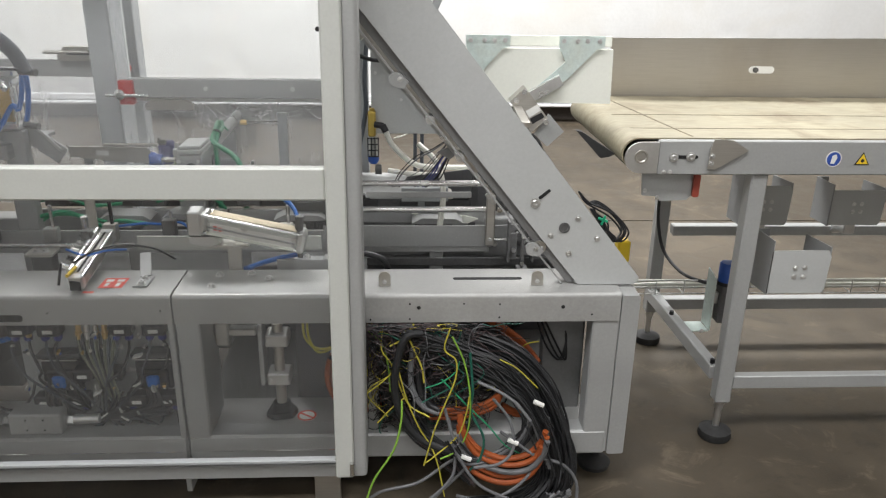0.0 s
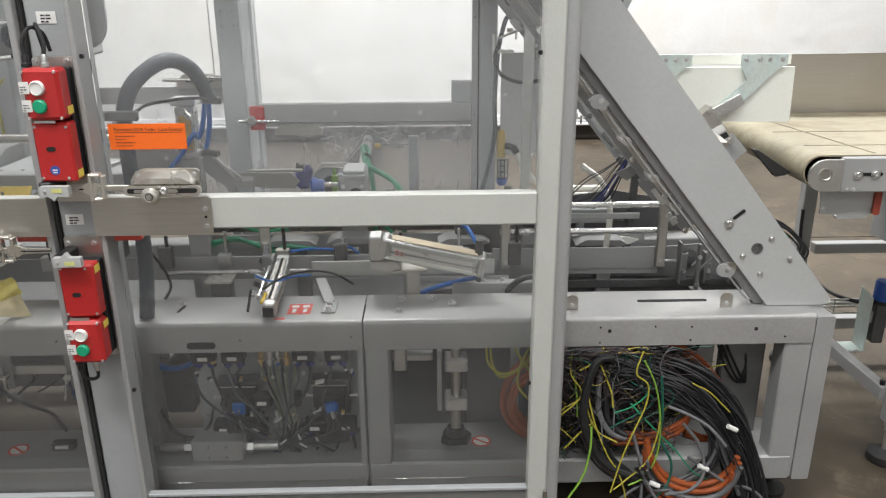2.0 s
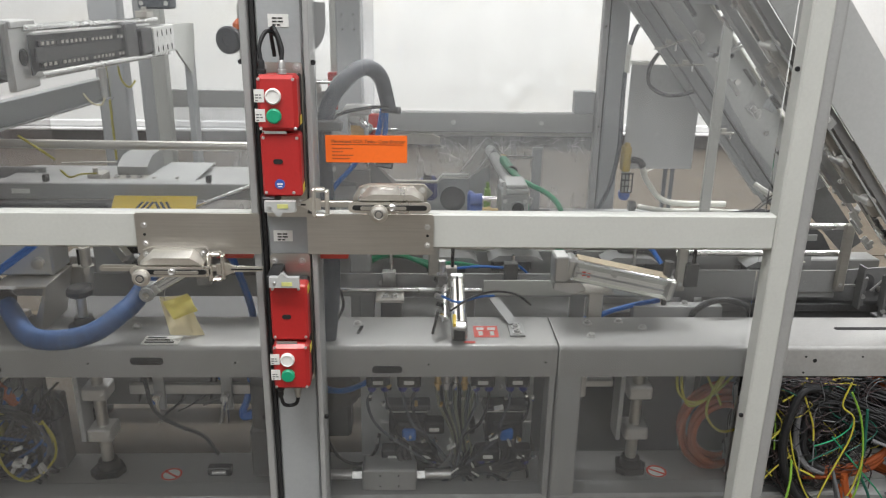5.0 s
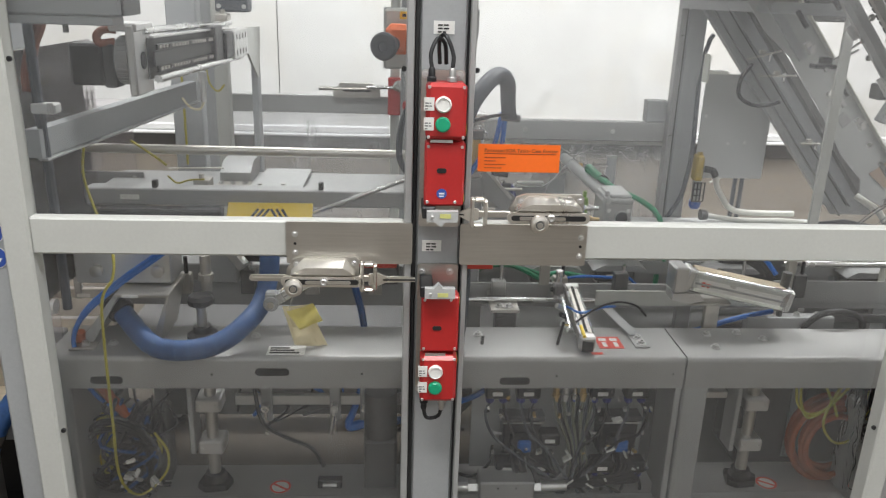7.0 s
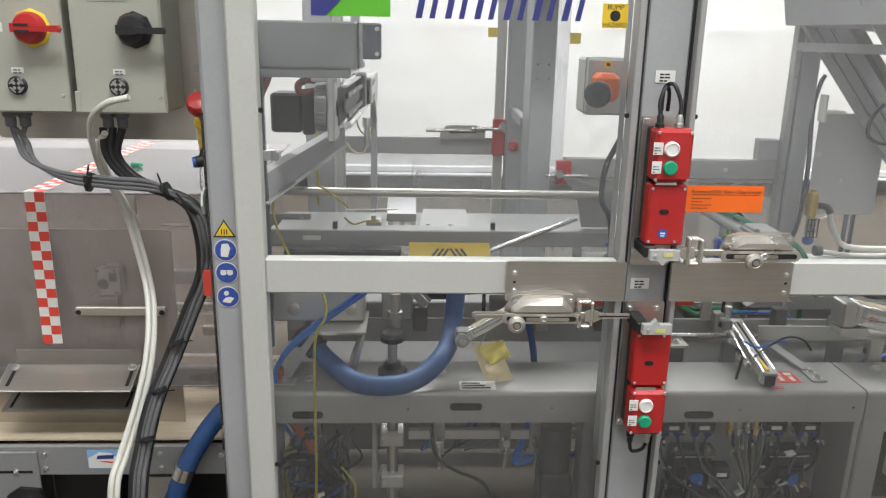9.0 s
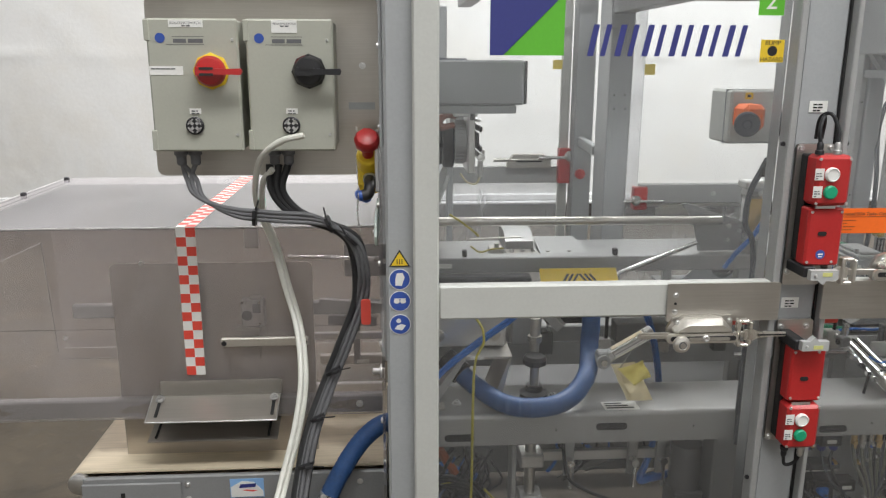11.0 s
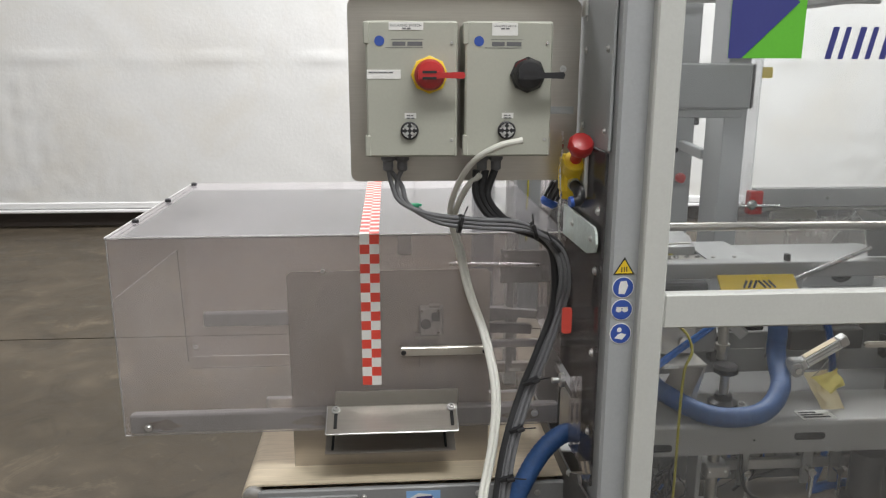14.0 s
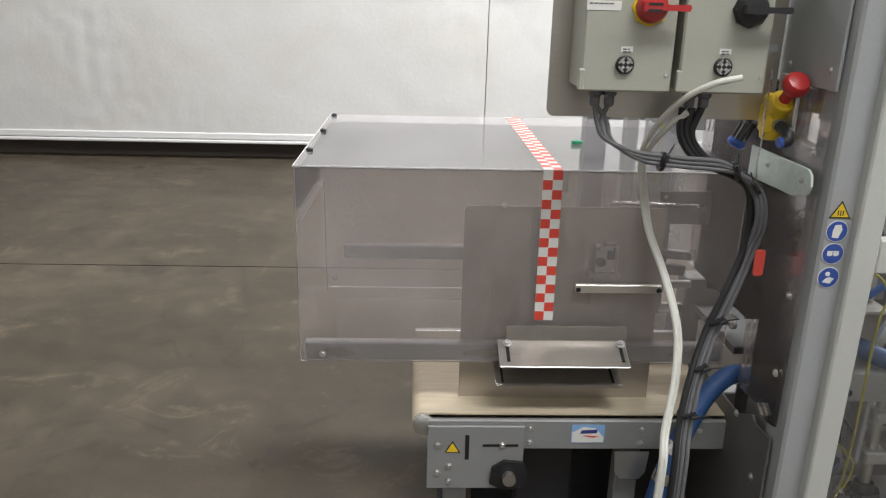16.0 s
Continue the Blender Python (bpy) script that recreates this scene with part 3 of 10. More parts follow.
# ---- front guard frame ----
guard = thing("safety_guard", (-1.15, 1.67, 0), "grey painted safety guard with columns and beams", "machine guard")
part("column", Geo().box(-2.022, -1.951, 1.63, 1.72, FL, 2.46, 0.006), COLUMN, guard)
part("column", Geo().box(-1.188, -1.102, 1.63, 1.72, FL, 2.46, 0.004), COLUMN, guard)
part("seal", Geo().box(-1.197, -1.189, 1.622, 1.70, 0.1, 2.37, 0.002), RUBBER, guard)
part("seal", Geo().box(-1.1015, -1.0985, 1.626, 1.70, 0.1, 2.37, 0.002), RUBBER, guard)
part("column", Geo().prism([(-0.119, 1.615)] + [(-0.100 + 0.012 * math.sin(radians(a)), 1.627 - 0.012 * math.cos(radians(a))) for a in range(0, 91, 15)] + [(-0.088, 1.69), (-0.119, 1.69)], 0.185, 2.46, "z"), SILVER, guard)
part("top_beam", Geo().box(-1.95, -0.12, 1.64, 1.72, 2.38, 2.46, 0.004), COLUMN, guard)
part("inner_beam", Geo().bar((-1.74, 1.72, 1.66), (-1.74, 3.03, 1.66), 0.05, 0.08, 0.003), COLUMN, guard)
part("depth_beam", Geo().box(-1.182, -1.122, 1.74, 3.046, 1.602, 1.682, 0.004), COLUMN, guard)
part("end_plate", Geo().box(-1.188, -1.10, 3.04, 3.0485, 1.55, 1.70, 0.002), COLUMN, guard)
part("top_housing", Geo().box(-1.32, -0.88, 2.60, 3.03, 1.684, 1.95, 0.006), DIM, guard)
part("side_plate", Geo().box(-2.031, -2.024, 1.66, 1.97, 1.262, 2.40, 0.002), COLUMN, guard)
for z in (1.30, 1.46, 1.62):
    for y in (1.69, 1.86):
        place("screw", SCREW[5], pose(-2.031, y, z, 0, 0, -90), guard)
part("foot_bolt", Geo().cyl((-0.124, 1.598, 0.20), (-0.124, 1.598, 0.235), 0.006), CHROME, guard)

REARY = 3.05
rear = thing("back_guard", (-1.15, REARY, 0), "grey rear guard frame with scuffed clear sheets", "guard frame")
part("column", Geo().box(-1.183, -1.093, REARY, REARY + 0.17, FL, 2.2, 0.004), COLUMN, rear)
part("column", Geo().box(-0.194, -0.128, 2.985, 3.08, FL, 2.2, 0.004), COLUMN, rear)
part("column_strip", Geo().box(-0.222, -0.200, 2.990, 3.03, FL, 2.2, 0.002), SILVER, rear)
part("groove", Geo().box(-0.1995, -0.1945, 3.0, 3.03, FL, 2.2), DARKHOLE, rear)
holes(rear, [(-0.211, 1.28), (-0.211, 0.92)], 2.99, 0.9)
part("sheet_edge", Geo().box(-1.0905, -1.0455, REARY + 0.006, REARY + 0.0115, 0.1, 2.2, 0.001), REAR, rear)
part("rail", Geo().box(-1.044, -0.2225, REARY - 0.03, REARY + 0.01, 0.888, 0.962, 0.003), SILVER, rear)
part("lower_rail", Geo().box(-1.10, -0.2225, REARY - 0.02, REARY + 0.02, 0.30, 0.36, 0.003), SILVER, rear)
part("clear_sheet", Geo().box(-1.044, -0.183, REARY + 0.012, REARY + 0.017, 0.37, 0.884), REAR, rear)
part("clear_sheet", Geo().box(-1.044, -0.183, REARY + 0.012, REARY + 0.017, 0.97, 2.1), UPPER, rear)
part("steel_sheet", Geo().box(-0.115, 0.147, 2.955, 2.960, 0.769, 1.152, 0.001), PLATE, rear)
screws(rear, 4, [(-0.098, 1.0), (0.0, 0.90), (0.062, 0.905)], 2.955)
part("sheet_tab", Geo().box(-0.152, -0.080, 2.85, 2.90, 1.160, 1.170, 0.001).box(-0.156, -0.150, 2.85, 2.90, 1.13, 1.225, 0.001), BOARD, rear)
for x in (0.055, 0.082):
    part("rear_post", Geo().box(x - 0.008, x + 0.006, 2.962, 2.975, 0.60, 0.80, 0.002), GREYHOSE, rear)
part("bright_edge", Geo().box(-1.04, -0.20, REARY + 0.010, REARY + 0.0115, 0.868, 0.882), WHITE, rear)
screws(rear, 6, [(-0.75, 0.925), (-0.42, 0.925), (-0.20, 0.94)], REARY - 0.03)
holes(rear, [(-1.160, 1.305), (-1.118, 1.305), (-1.158, 1.252), (-1.116, 1.252)], REARY, 0.9)
part("switch_box", Geo().box(-0.298, -0.2225, REARY - 0.03, REARY + 0.02, 0.963, 1.043, 0.003), COLUMN, rear)
part("red_lock", Geo().box(-1.075, -1.02, REARY - 0.05, REARY - 0.013, 0.865, 0.955, 0.004), RED, rear, "red lock body")
part("lock_knob", Geo().lathe((-1.068, REARY - 0.05, 0.905), (0, -1, 0), [(0.018, 0), (0.02, 0.012), (0.012, 0.02)]).cyl((-1.12, REARY - 0.06, 0.902), (-0.96, REARY - 0.06, 0.902), 0.006), CHROME, rear)
part("latch_body", Geo().prism([(-0.98, 0.845), (-0.80, 0.845), (-0.80, 0.87), (-0.83, 0.884), (-0.95, 0.884), (-0.98, 0.87)], REARY - 0.05, REARY - 0.031), STEEL, rear)
single("yellow_tag", Geo().box(-1.044, -1.004, REARY + 0.008, REARY + 0.0115, 1.38, 1.42), PALEYELLOW, "small yellow square sticker on the rear sheet", "sticker", "yellow square stickers")
single("yellow_tag", Geo().box(-1.30, -1.258, 3.546, 3.5495, 1.395, 1.435), PALEYELLOW, "small yellow square sticker on the rear sheet", "sticker", "yellow square stickers")

rear2 = thing("back_guard", (-1.6, 3.57, 0), "grey rear door frame with a red lock and clear sheets", "guard frame")
part("column", Geo().box(-2.08, -1.985, 3.56, 3.66, FL, 2.2, 0.004), COLUMN, rear2)
part("column", Geo().box(-1.215, -1.133, 3.45, 3.54, FL, 2.2, 0.004), COLUMN, rear2)
part("stile", Geo().box(-1.258, -1.217, 3.545, 3.575, 0.1, 2.2, 0.003), RAIL, rear2)
part("rail", Geo().box(-1.984, -1.26, 3.545, 3.575, 0.890, 0.964, 0.003), SILVER, rear2)
part("clear_sheet", Geo().box(-1.984, -1.26, 3.558, 3.562, 0.30, 0.888), REAR, rear2)
part("clear_sheet", Geo().box(-1.984, -1.26, 3.558, 3.562, 0.966, 2.1), UPPER, rear2)
part("red_lock", Geo().box(-1.268, -1.214, 3.50, 3.544, 0.893, 1.05, 0.004), RED, rear2, "red lock body")
part("lock_knob", Geo().lathe((-1.222, 3.50, 1.018), (0, -1, 0), [(0.022, 0), (0.024, 0.012), (0.014, 0.022)]).cyl((-1.36, 3.50, 1.01), (-1.17, 3.50, 1.01), 0.008), CHROME, rear2)
part("red_button", Geo().lathe((-1.185, 3.45, 0.945), (0, -1, 0), [(0.012, 0), (0.022, 0.006), (0.022, 0.02), (0.012, 0.026)]), RED, rear2)
part("latch_body", Geo().prism([(-1.50, 0.962), (-1.30, 0.962), (-1.30, 0.985), (-1.33, 1.022), (-1.47, 1.022), (-1.50, 0.985)], 3.515, 3.544).cyl((-1.56, 3.52, 0.998), (-1.30, 3.52, 0.998), 0.008), STEEL, rear2)
part("latch_slot", Geo().prism(stadium(-1.40, 0.994, 0.12, 0.012), 3.5125, 3.515), DARKHOLE, rear2)
part("stop_bar", Geo().bar((-1.186, 3.449, 1.088), (-1.176, 3.223, 1.072), 0.03, 0.042, 0.004), COLUMN, rear2)
part("cross_tube", Geo().cyl((-2.0, 3.40, 1.69), (-0.4, 3.40, 1.69), 0.013), SILVER, rear2)

# ---- front doors ----
def door(name, x0, x1, left_w, right_w, pane_y, pane_x0, pane_x1, label):
    d = thing(name, ((x0 + x1) / 2, 1.63, 0.2), label, "guard door", "front guard doors")
    for a, w in ((x0, left_w), (x1 - right_w, right_w)):
        part("stile", Geo().box(a, a + w, 1.605, 1.65 if w > 0.02 else 1.69, 0.185, 2.37, 0.004 if w > 0.02 else 0.002), RAIL if w > 0.02 else SILVER, d)
    part("rail", Geo().box(x0 + left_w, x1 - right_w, 1.607, 1.635, 0.910, 0.983, 0.004), RAIL, d)
    part("bottom_edge", Geo().box(x0 + left_w, x1 - right_w, 1.612, 1.63, 0.226, 0.236, 0.002), COLUMN, d)
    part("top_rail", Geo().box(x0 + left_w, x1 - right_w, 1.607, 1.635, 2.30, 2.37, 0.004), RAIL, d)
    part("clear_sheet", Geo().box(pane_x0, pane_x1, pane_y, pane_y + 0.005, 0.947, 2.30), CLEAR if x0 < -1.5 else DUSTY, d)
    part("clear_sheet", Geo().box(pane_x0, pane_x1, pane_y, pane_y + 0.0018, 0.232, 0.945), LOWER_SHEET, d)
    for px, pz in ((x0 + left_w + 0.004, 1.27), (x0 + left_w + 0.004, 0.52), (x1 - right_w - 0.004, 1.27), (x1 - right_w - 0.004, 0.52)):
        place("pin", PIN, pose(px, 1.62, pz), d)
    return d


door_l = door("guard_door", -1.966, -1.198, 0.052, 0.014, 1.640, -1.915, -1.213, "closed grey-framed clear guard door with a stainless lock plate")
door_r = door("guard_door", -1.098, -0.120, 0.011, 0.045, 1.660, -1.086, -0.165, "closed grey-framed clear guard door with a stainless lock plate")
part("lock_plate", Geo().prism(rounded(-1.437, -1.196, 0.900, 0.983, 0.004), 1.599, 1.604), STEEL, door_l)
screws(door_l, 4, [(-1.42, 0.959), (-1.42, 0.922)], 1.599)
holes(door_l, [(-1.42, 0.94)], 1.599, 0.7)
part("lock_plate", Geo().prism(rounded(-1.104, -0.856, 0.900, 0.983, 0.004), 1.599, 1.604), STEEL, door_r)
screws(door_r, 4, [(-0.868, 0.958), (-0.868, 0.92)], 1.599)
holes(door_r, [(-0.868, 0.94)], 1.599, 0.7)
part("catch", Geo().box(-1.30, -1.225, 1.65, 1.67, 0.872, 0.898, 0.002), DULLRED, door_l, "red catch behind the rail")
part("catch", Geo().box(-1.09, -1.03, 1.65, 1.67, 0.872, 0.898, 0.002), DULLRED, door_r, "red catch behind the rail")


def latch(kx, kz, x0, x1, z0, z1, loop_x, tip_x, pull_x):
    """A sliding door bolt: knob at (kx, kz), body from x0 to x1, guide loop about loop_x, tongue to tip_x."""
    t = thing("slide_latch", ((x0 + x1) / 2, 1.59, z0), "polished steel sliding latch with a round knob", "latch", "door latches")
    side = 1 if tip_x > kx else -1
    part("back_plate", Geo().prism([(x0, z0 + 0.008), (x0 + 0.008, z0), (x1 - 0.008, z0 + 0.003), (x1, z0 + 0.010), (x1, z1 - 0.006), (x1 - 0.006, z1), (x0 + 0.030, z1), (x0 + 0.012, z1 - 0.006), (x0, z1 - 0.026)], 1.590, 1.5985), STEEL, t)
    lo, hi = z0 + 0.030, z1 - 0.003
    outer = [(x0 + 0.010, lo), (x1 - 0.006, lo), (x1 - 0.006, lo + 0.006), (x1 - 0.026, hi), (x0 + 0.034, hi), (x0 + 0.010, lo + 0.006)]
    inner = [(x0 + 0.016, lo + 0.003), (x1 - 0.012, lo + 0.003), (x1 - 0.012, lo + 0.006), (x1 - 0.030, hi - 0.011), (x0 + 0.038, hi - 0.011), (x0 + 0.016, lo + 0.006)]
    p = [(x, 1.590, z) for x, z in outer] + [(x, 1.572, z) for x, z in outer[:2]] + [(x, 1.580, z) for x, z in outer[2:]] + [(x, 1.566, z) for x, z in inner]
    f = [tuple(range(6)), tuple(range(17, 11, -1))]
    for i in range(6):
        j = (i + 1) % 6
        f += [(i, j, 6 + j, 6 + i), (6 + i, 6 + j, 12 + j, 12 + i)]
    part("cover", Geo().add(p, f), POLISHED, t)
    zc = z0 + 0.019
    part("channel", Geo().prism(stadium((x0 + x1) / 2, zc, x1 - x0 + 0.016, 0.021), 1.566, 1.5715), POLISHED, t)
    part("channel_slot", Geo().prism(stadium((x0 + x1) / 2, zc, x1 - x0, 0.010), 1.5645, 1.5658), DARKHOLE, t)
    part("slide_bar", Geo().prism(stadium((x0 + x1) / 2 + side * 0.012, zc, (x1 - x0) * 0.62, 0.0065), 1.5615, 1.5643), STEEL, t)
    part("lower_rib", Geo().prism([(x0 + 0.03, z0 + 0.001), (x1 - 0.012, z0 + 0.004), (x1 - 0.012, z0 + 0.008), (x0 + 0.03, z0 + 0.005)], 1.586, 1.5897), CHROME, t)
    knob = part("knob", Geo().lathe((kx, 1.562, kz), (0, -1, 0), [(0.010, 0), (0.009, 0.003), (0.0165, 0.006), (0.018, 0.011), (0.016, 0.017), (0.010, 0.0195), (0.0085, 0.0185)], 26), POLISHED, t)
    part("knob_screw", Geo().cyl((kx, 1.5437, kz), (kx, 1.5405, kz), 0.0055, seg=12), STEEL, knob)
    part("washer", Geo().cyl((kx, 1.5437, kz), (kx, 1.5427, kz), 0.0082, seg=16), DARKSTEEL, knob)
    part("pivot_screw", Geo().lathe(((x0 + x1) / 2 + 0.004, 1.5645, zc + 0.001), (0, -1, 0), [(0.0075, 0), (0.0075, 0.004), (0.005, 0.006), (0.002, 0.0045)], 14), ALU, t)
    end = x1 if side > 0 else x0
    if pull_x is not None:
        part("pull_rod", Geo().prism(stadium((pull_x + x0) / 2, zc + 0.005, abs(x0 - pull_x) + 0.01, 0.012), 1.572, 1.578).prism(stadium((pull_x + x0) / 2, zc + 0.005, abs(x0 - pull_x) - 0.004, 0.004), 1.5705, 1.572), STEEL, t)
    w, h0, h1 = 0.016, z0 - 0.002, z1 - 0.004
    ring = Geo()
    ring.box(loop_x - w, loop_x - w + 0.007, 1.566, 1.584, h0, h1, 0.002).box(loop_x + w - 0.007, loop_x + w, 1.566, 1.584, h0 + 0.004, h1 - 0.004, 0.002)
    ring.box(loop_x - w + 0.0072, loop_x + w - 0.0072, 1.566, 1.584, h1 - 0.007, h1, 0.002).box(loop_x - w + 0.0072, loop_x + w - 0.0072, 1.566, 1.584, h0, h0 + 0.007, 0.002)
    part("loop", ring, POLISHED, t)
    part("bolt_rod", Geo().bar((end, 1.578, zc + 0.004), (loop_x, 1.578, zc + 0.004), 0.008, 0.012), STEEL, t)
    root = loop_x + side * (w + 0.002)
    part("tongue", Geo().prism([(loop_x, zc - 0.007), (root, zc - 0.009), (root + side * 0.014, zc - 0.002), (tip_x, zc), (tip_x, zc + 0.008), (root + side * 0.014, zc + 0.010), (root, zc + 0.017), (loop_x, zc + 0.014)], 1.571, 1.577), POLISHED, t)
    part("tongue_slot", Geo().bar((root + side * 0.010, 1.5703, zc + 0.004), (tip_x, 1.5703, zc + 0.004), 0.001, 0.0028, 0), DARKHOLE, t)
    screws(t, 4, [(x0 + 0.020, z1 - 0.013), (x1 - 0.009, z1 - 0.010)], 1.586)
    screws(t, 4, [(x1 - 0.010, z0 + 0.006), (x0 + 0.010, z0 + 0.006)], 1.5895)
    return t


latch(-0.961, 0.999, -1.012, -0.870, 0.987, 1.046, -1.073, -1.110, None)
latch(-1.419, 0.868, -1.437, -1.298, 0.855, 0.916, -1.279, -1.190, -1.500)


# ---- safety switches on the middle column ----
def switch(z, buttons_on_top, label):
    """A red interlock switch; z is the height where its two red housings meet."""
    xc, y0 = -1.150, 1.626
    s = thing("safety_switch", (xc, y0, z - 0.15), label, "safety switch", "interlock switches")
    d = 1 if buttons_on_top else -1
    zz = lambda a: z + d * a
    lo, hi = sorted((zz(-0.180 if buttons_on_top else -0.165), zz(0.118)))
    part("back_plate", Geo().prism(rounded(xc - 0.034, xc + 0.046, lo, hi, 0.006), y0 - 0.006, y0), STEEL, s)
    lo, hi = sorted((zz(0.003), zz(0.103)))
    part("button_housing", Geo().box(xc - 0.027, xc + 0.045, 1.5480, 1.594, lo, hi, 0.007), RED, s)
    lo, hi = sorted((zz(-0.003), zz(-0.122)))
    part("lock_housing", Geo().box(xc - 0.027, xc + 0.046, 1.5580, 1.594, lo, hi, 0.004), RED, s)
    lo, hi = sorted((zz(0.100), zz(-0.120)))
    part("black_base", Geo().box(xc - 0.024, xc + 0.044, 1.5945, y0 - 0.0065, lo, hi, 0.003), BLACK, s)
    for q in (0.020, -0.108):
        part("side_label", Geo().box(xc + 0.0462, xc + 0.0468, 1.566, 1.590, zz(q) - 0.008, zz(q) + 0.008), PALEYELLOW, s)
    part("strip", Geo().box(xc - 0.018, xc + 0.022, 1.5540, 1.5575, z - 0.003, z + 0.002), ALU, s)
    zc = zz(0.05)
    for bz, m, nm in ((zc + 0.016, WHITE, "white_button"), (zc - 0.019, GREEN, "green_button")):
        part(nm, Geo().lathe((xc + 0.003, 1.5480, bz), (0, -1, 0), [(0.0145, 0), (0.0145, 0.005), (0.012, 0.008), (0.0115, 0.006)] if m == WHITE else [(0.0135, 0), (0.0135, 0.006), (0.011, 0.0085)], 24), m, s)
        tag = part("button_tag", Geo().box(xc - 0.031, xc - 0.013, 1.5465, 1.5478, bz - 0.011, bz + 0.012), WHITE, s)
        part("tag_text", bars(Geo(), xc - 0.029, xc - 0.017, bz + 0.003, 3, 1.5464, 0.005, 0.002), GREYWIRE, tag)
    part("keyhole", Geo().prism(stadium(xc + 0.004, zz(-0.055), 0.018, 0.009), 1.5565, 1.5580), DARKHOLE, s)
    screws(s, 3, [(xc - 0.022, zz(0.096)), (xc + 0.039, zz(0.096)), (xc - 0.022, zz(0.008)), (xc + 0.040, zz(0.008))], 1.5490)
    screws(s, 3, [(xc - 0.021, zz(-0.011)), (xc + 0.040, zz(-0.011)), (xc - 0.021, zz(-0.114)), (xc + 0.030, zz(-0.114))], 1.5590)
    screws(s, 5, [(xc - 0.026, zz(0.110)), (xc + 0.036, zz(0.110)), (xc - 0.026, zz(-0.150)), (xc + 0.03, zz(-0.150))], y0 - 0.006)
    e = -0.122
    part("head", Geo().box(xc - 0.03, xc - 0.005, 1.5490, y0 - 0.007, *sorted((zz(e), zz(e - 0.022))), 0.002), BLACK, s)
    body = part("actuator", Geo().prism([(xc - 0.022, zz(e - 0.004)), (xc + 0.035, zz(e - 0.004)), (xc + 0.035, zz(e - 0.024)), (xc + 0.012, zz(e - 0.024)), (xc + 0.004, zz(e - 0.034)), (xc - 0.006, zz(e - 0.024)), (xc - 0.022, zz(e - 0.024))], 1.5340, 1.5480), PLATE, s)
    part("label", Geo().box(xc + 0.002, xc + 0.022, 1.5328, 1.5338, *sorted((zz(e - 0.008), zz(e - 0.016)))), TAGYELLOW, body)
    place("screw", SCREW[3], pose(xc - 0.012, 1.534, zz(e - 0.014)), body)
    zt = zz(0.104)
    if buttons_on_top:
        mark = part("round_mark", Geo().cyl((xc + 0.005, 1.5580, z - 0.098), (xc + 0.005, 1.5570, z - 0.098), 0.0095, seg=20), SIGNBLUE, s)
        part("mark_print", Geo().box(xc, xc + 0.010, 1.5565, 1.5570, z - 0.099, z - 0.096).box(xc + 0.001, xc + 0.009, 1.5565, 1.5570, z - 0.1035, z - 0.1015), WHITE, mark)
    for gx in (-0.018, 0.018):
        part("cable_gland", Geo().lathe((xc + gx, 1.5640, zt), (0, 0, d), [(0.0085, 0), (0.0085, 0.007), (0.0062, 0.009), (0.0062, 0.020), (0.0042, 0.024)], 12), ALU if gx > 0 else BLACK, s)
    a, b = (xc - 0.018, 1.5640, zz(0.125)), (xc + 0.018, 1.5640, zz(0.125))
    if buttons_on_top:
        part("cable", Geo().tube([a, (xc - 0.020, 1.5680, z + 0.152), (xc - 0.008, 1.5800, z + 0.176), (xc + 0.006, 1.60, z + 0.165), (xc + 0.010, 1.612, z + 0.13)], 0.0038), BLACKWIRE, s)
        part("cable", Geo().tube([b, (xc + 0.019, 1.5690, z + 0.15), (xc + 0.006, 1.578, z + 0.181), (xc - 0.004, 1.60, z + 0.172), (xc - 0.002, 1.612, z + 0.13)], 0.0038), BLACKWIRE, s)
    else:
        part("cable", Geo().tube([a, (xc - 0.013, 1.5660, z - 0.146), (xc, 1.5740, z - 0.154), (xc + 0.013, 1.5710, z - 0.146), b], 0.0038), BLACKWIRE, s)
    return s


switch(1.151, True, "red door interlock switch, white and green buttons above, cables on top")
switch(0.728, False, "red door interlock switch, white and green buttons below, cables underneath")
for lx, lz in ((0.012, 1.343), (0.0, 0.928)):
    lab = thing("column_label", (-1.157, 1.629, lz), "small white label with dark print on the column", "label", "column labels")
    part("card", Geo().box(lx - 1.176, lx - 1.138, 1.6285, 1.6295, lz - 0.011, lz + 0.012), WHITE, lab)
    part("print", bars(Geo(), lx - 1.168, lx - 1.144, lz + 0.006, 3, 1.6284), INK, lab)

# ---- stickers on the doors and the left column ----
st = thing("task_notice", (-0.99, 1.659, 1.1), "orange notice with a black printed list on the door", "notice")
part("card", Geo().box(-1.070, -0.909, 1.6585, 1.6597, 1.073, 1.1275), ORANGE, st)
words("heading", "Permitted SOA Tasks- Case Erector", -1.058, 1.6584, 1.112, 0.0098, INK, st)
part("underline", Geo().box(-1.058, -0.917, 1.658, 1.6584, 1.1085, 1.1095), INK, st)
for i, w in enumerate((0.045, 0.034, 0.042, 0.05)):
    part("line", bars(Geo(), -1.057, -1.057 + w, 1.1022 - 0.0068 * i, 1, 1.6584, 0.006, 0.0017, random.Random(i)), FAINTINK, st)
lg = thing("maker_mark", (-1.74, 1.639, 1.44), "navy and green square emblem on the clear door", "logo")
part("green_field", Geo().box(-1.814, -1.668, 1.6385, 1.6397, 1.442, 1.588), LIME, lg)
part("navy_field", Geo().prism([(-1.814, 1.442), (-1.788, 1.442), (-1.683, 1.545), (-1.725, 1.588), (-1.814, 1.588)], 1.6372, 1.6384), NAVY, lg)
nm = thing("maker_name", (-1.47, 1.639, 1.44), "row of slanted navy bars on the clear door", "logo")
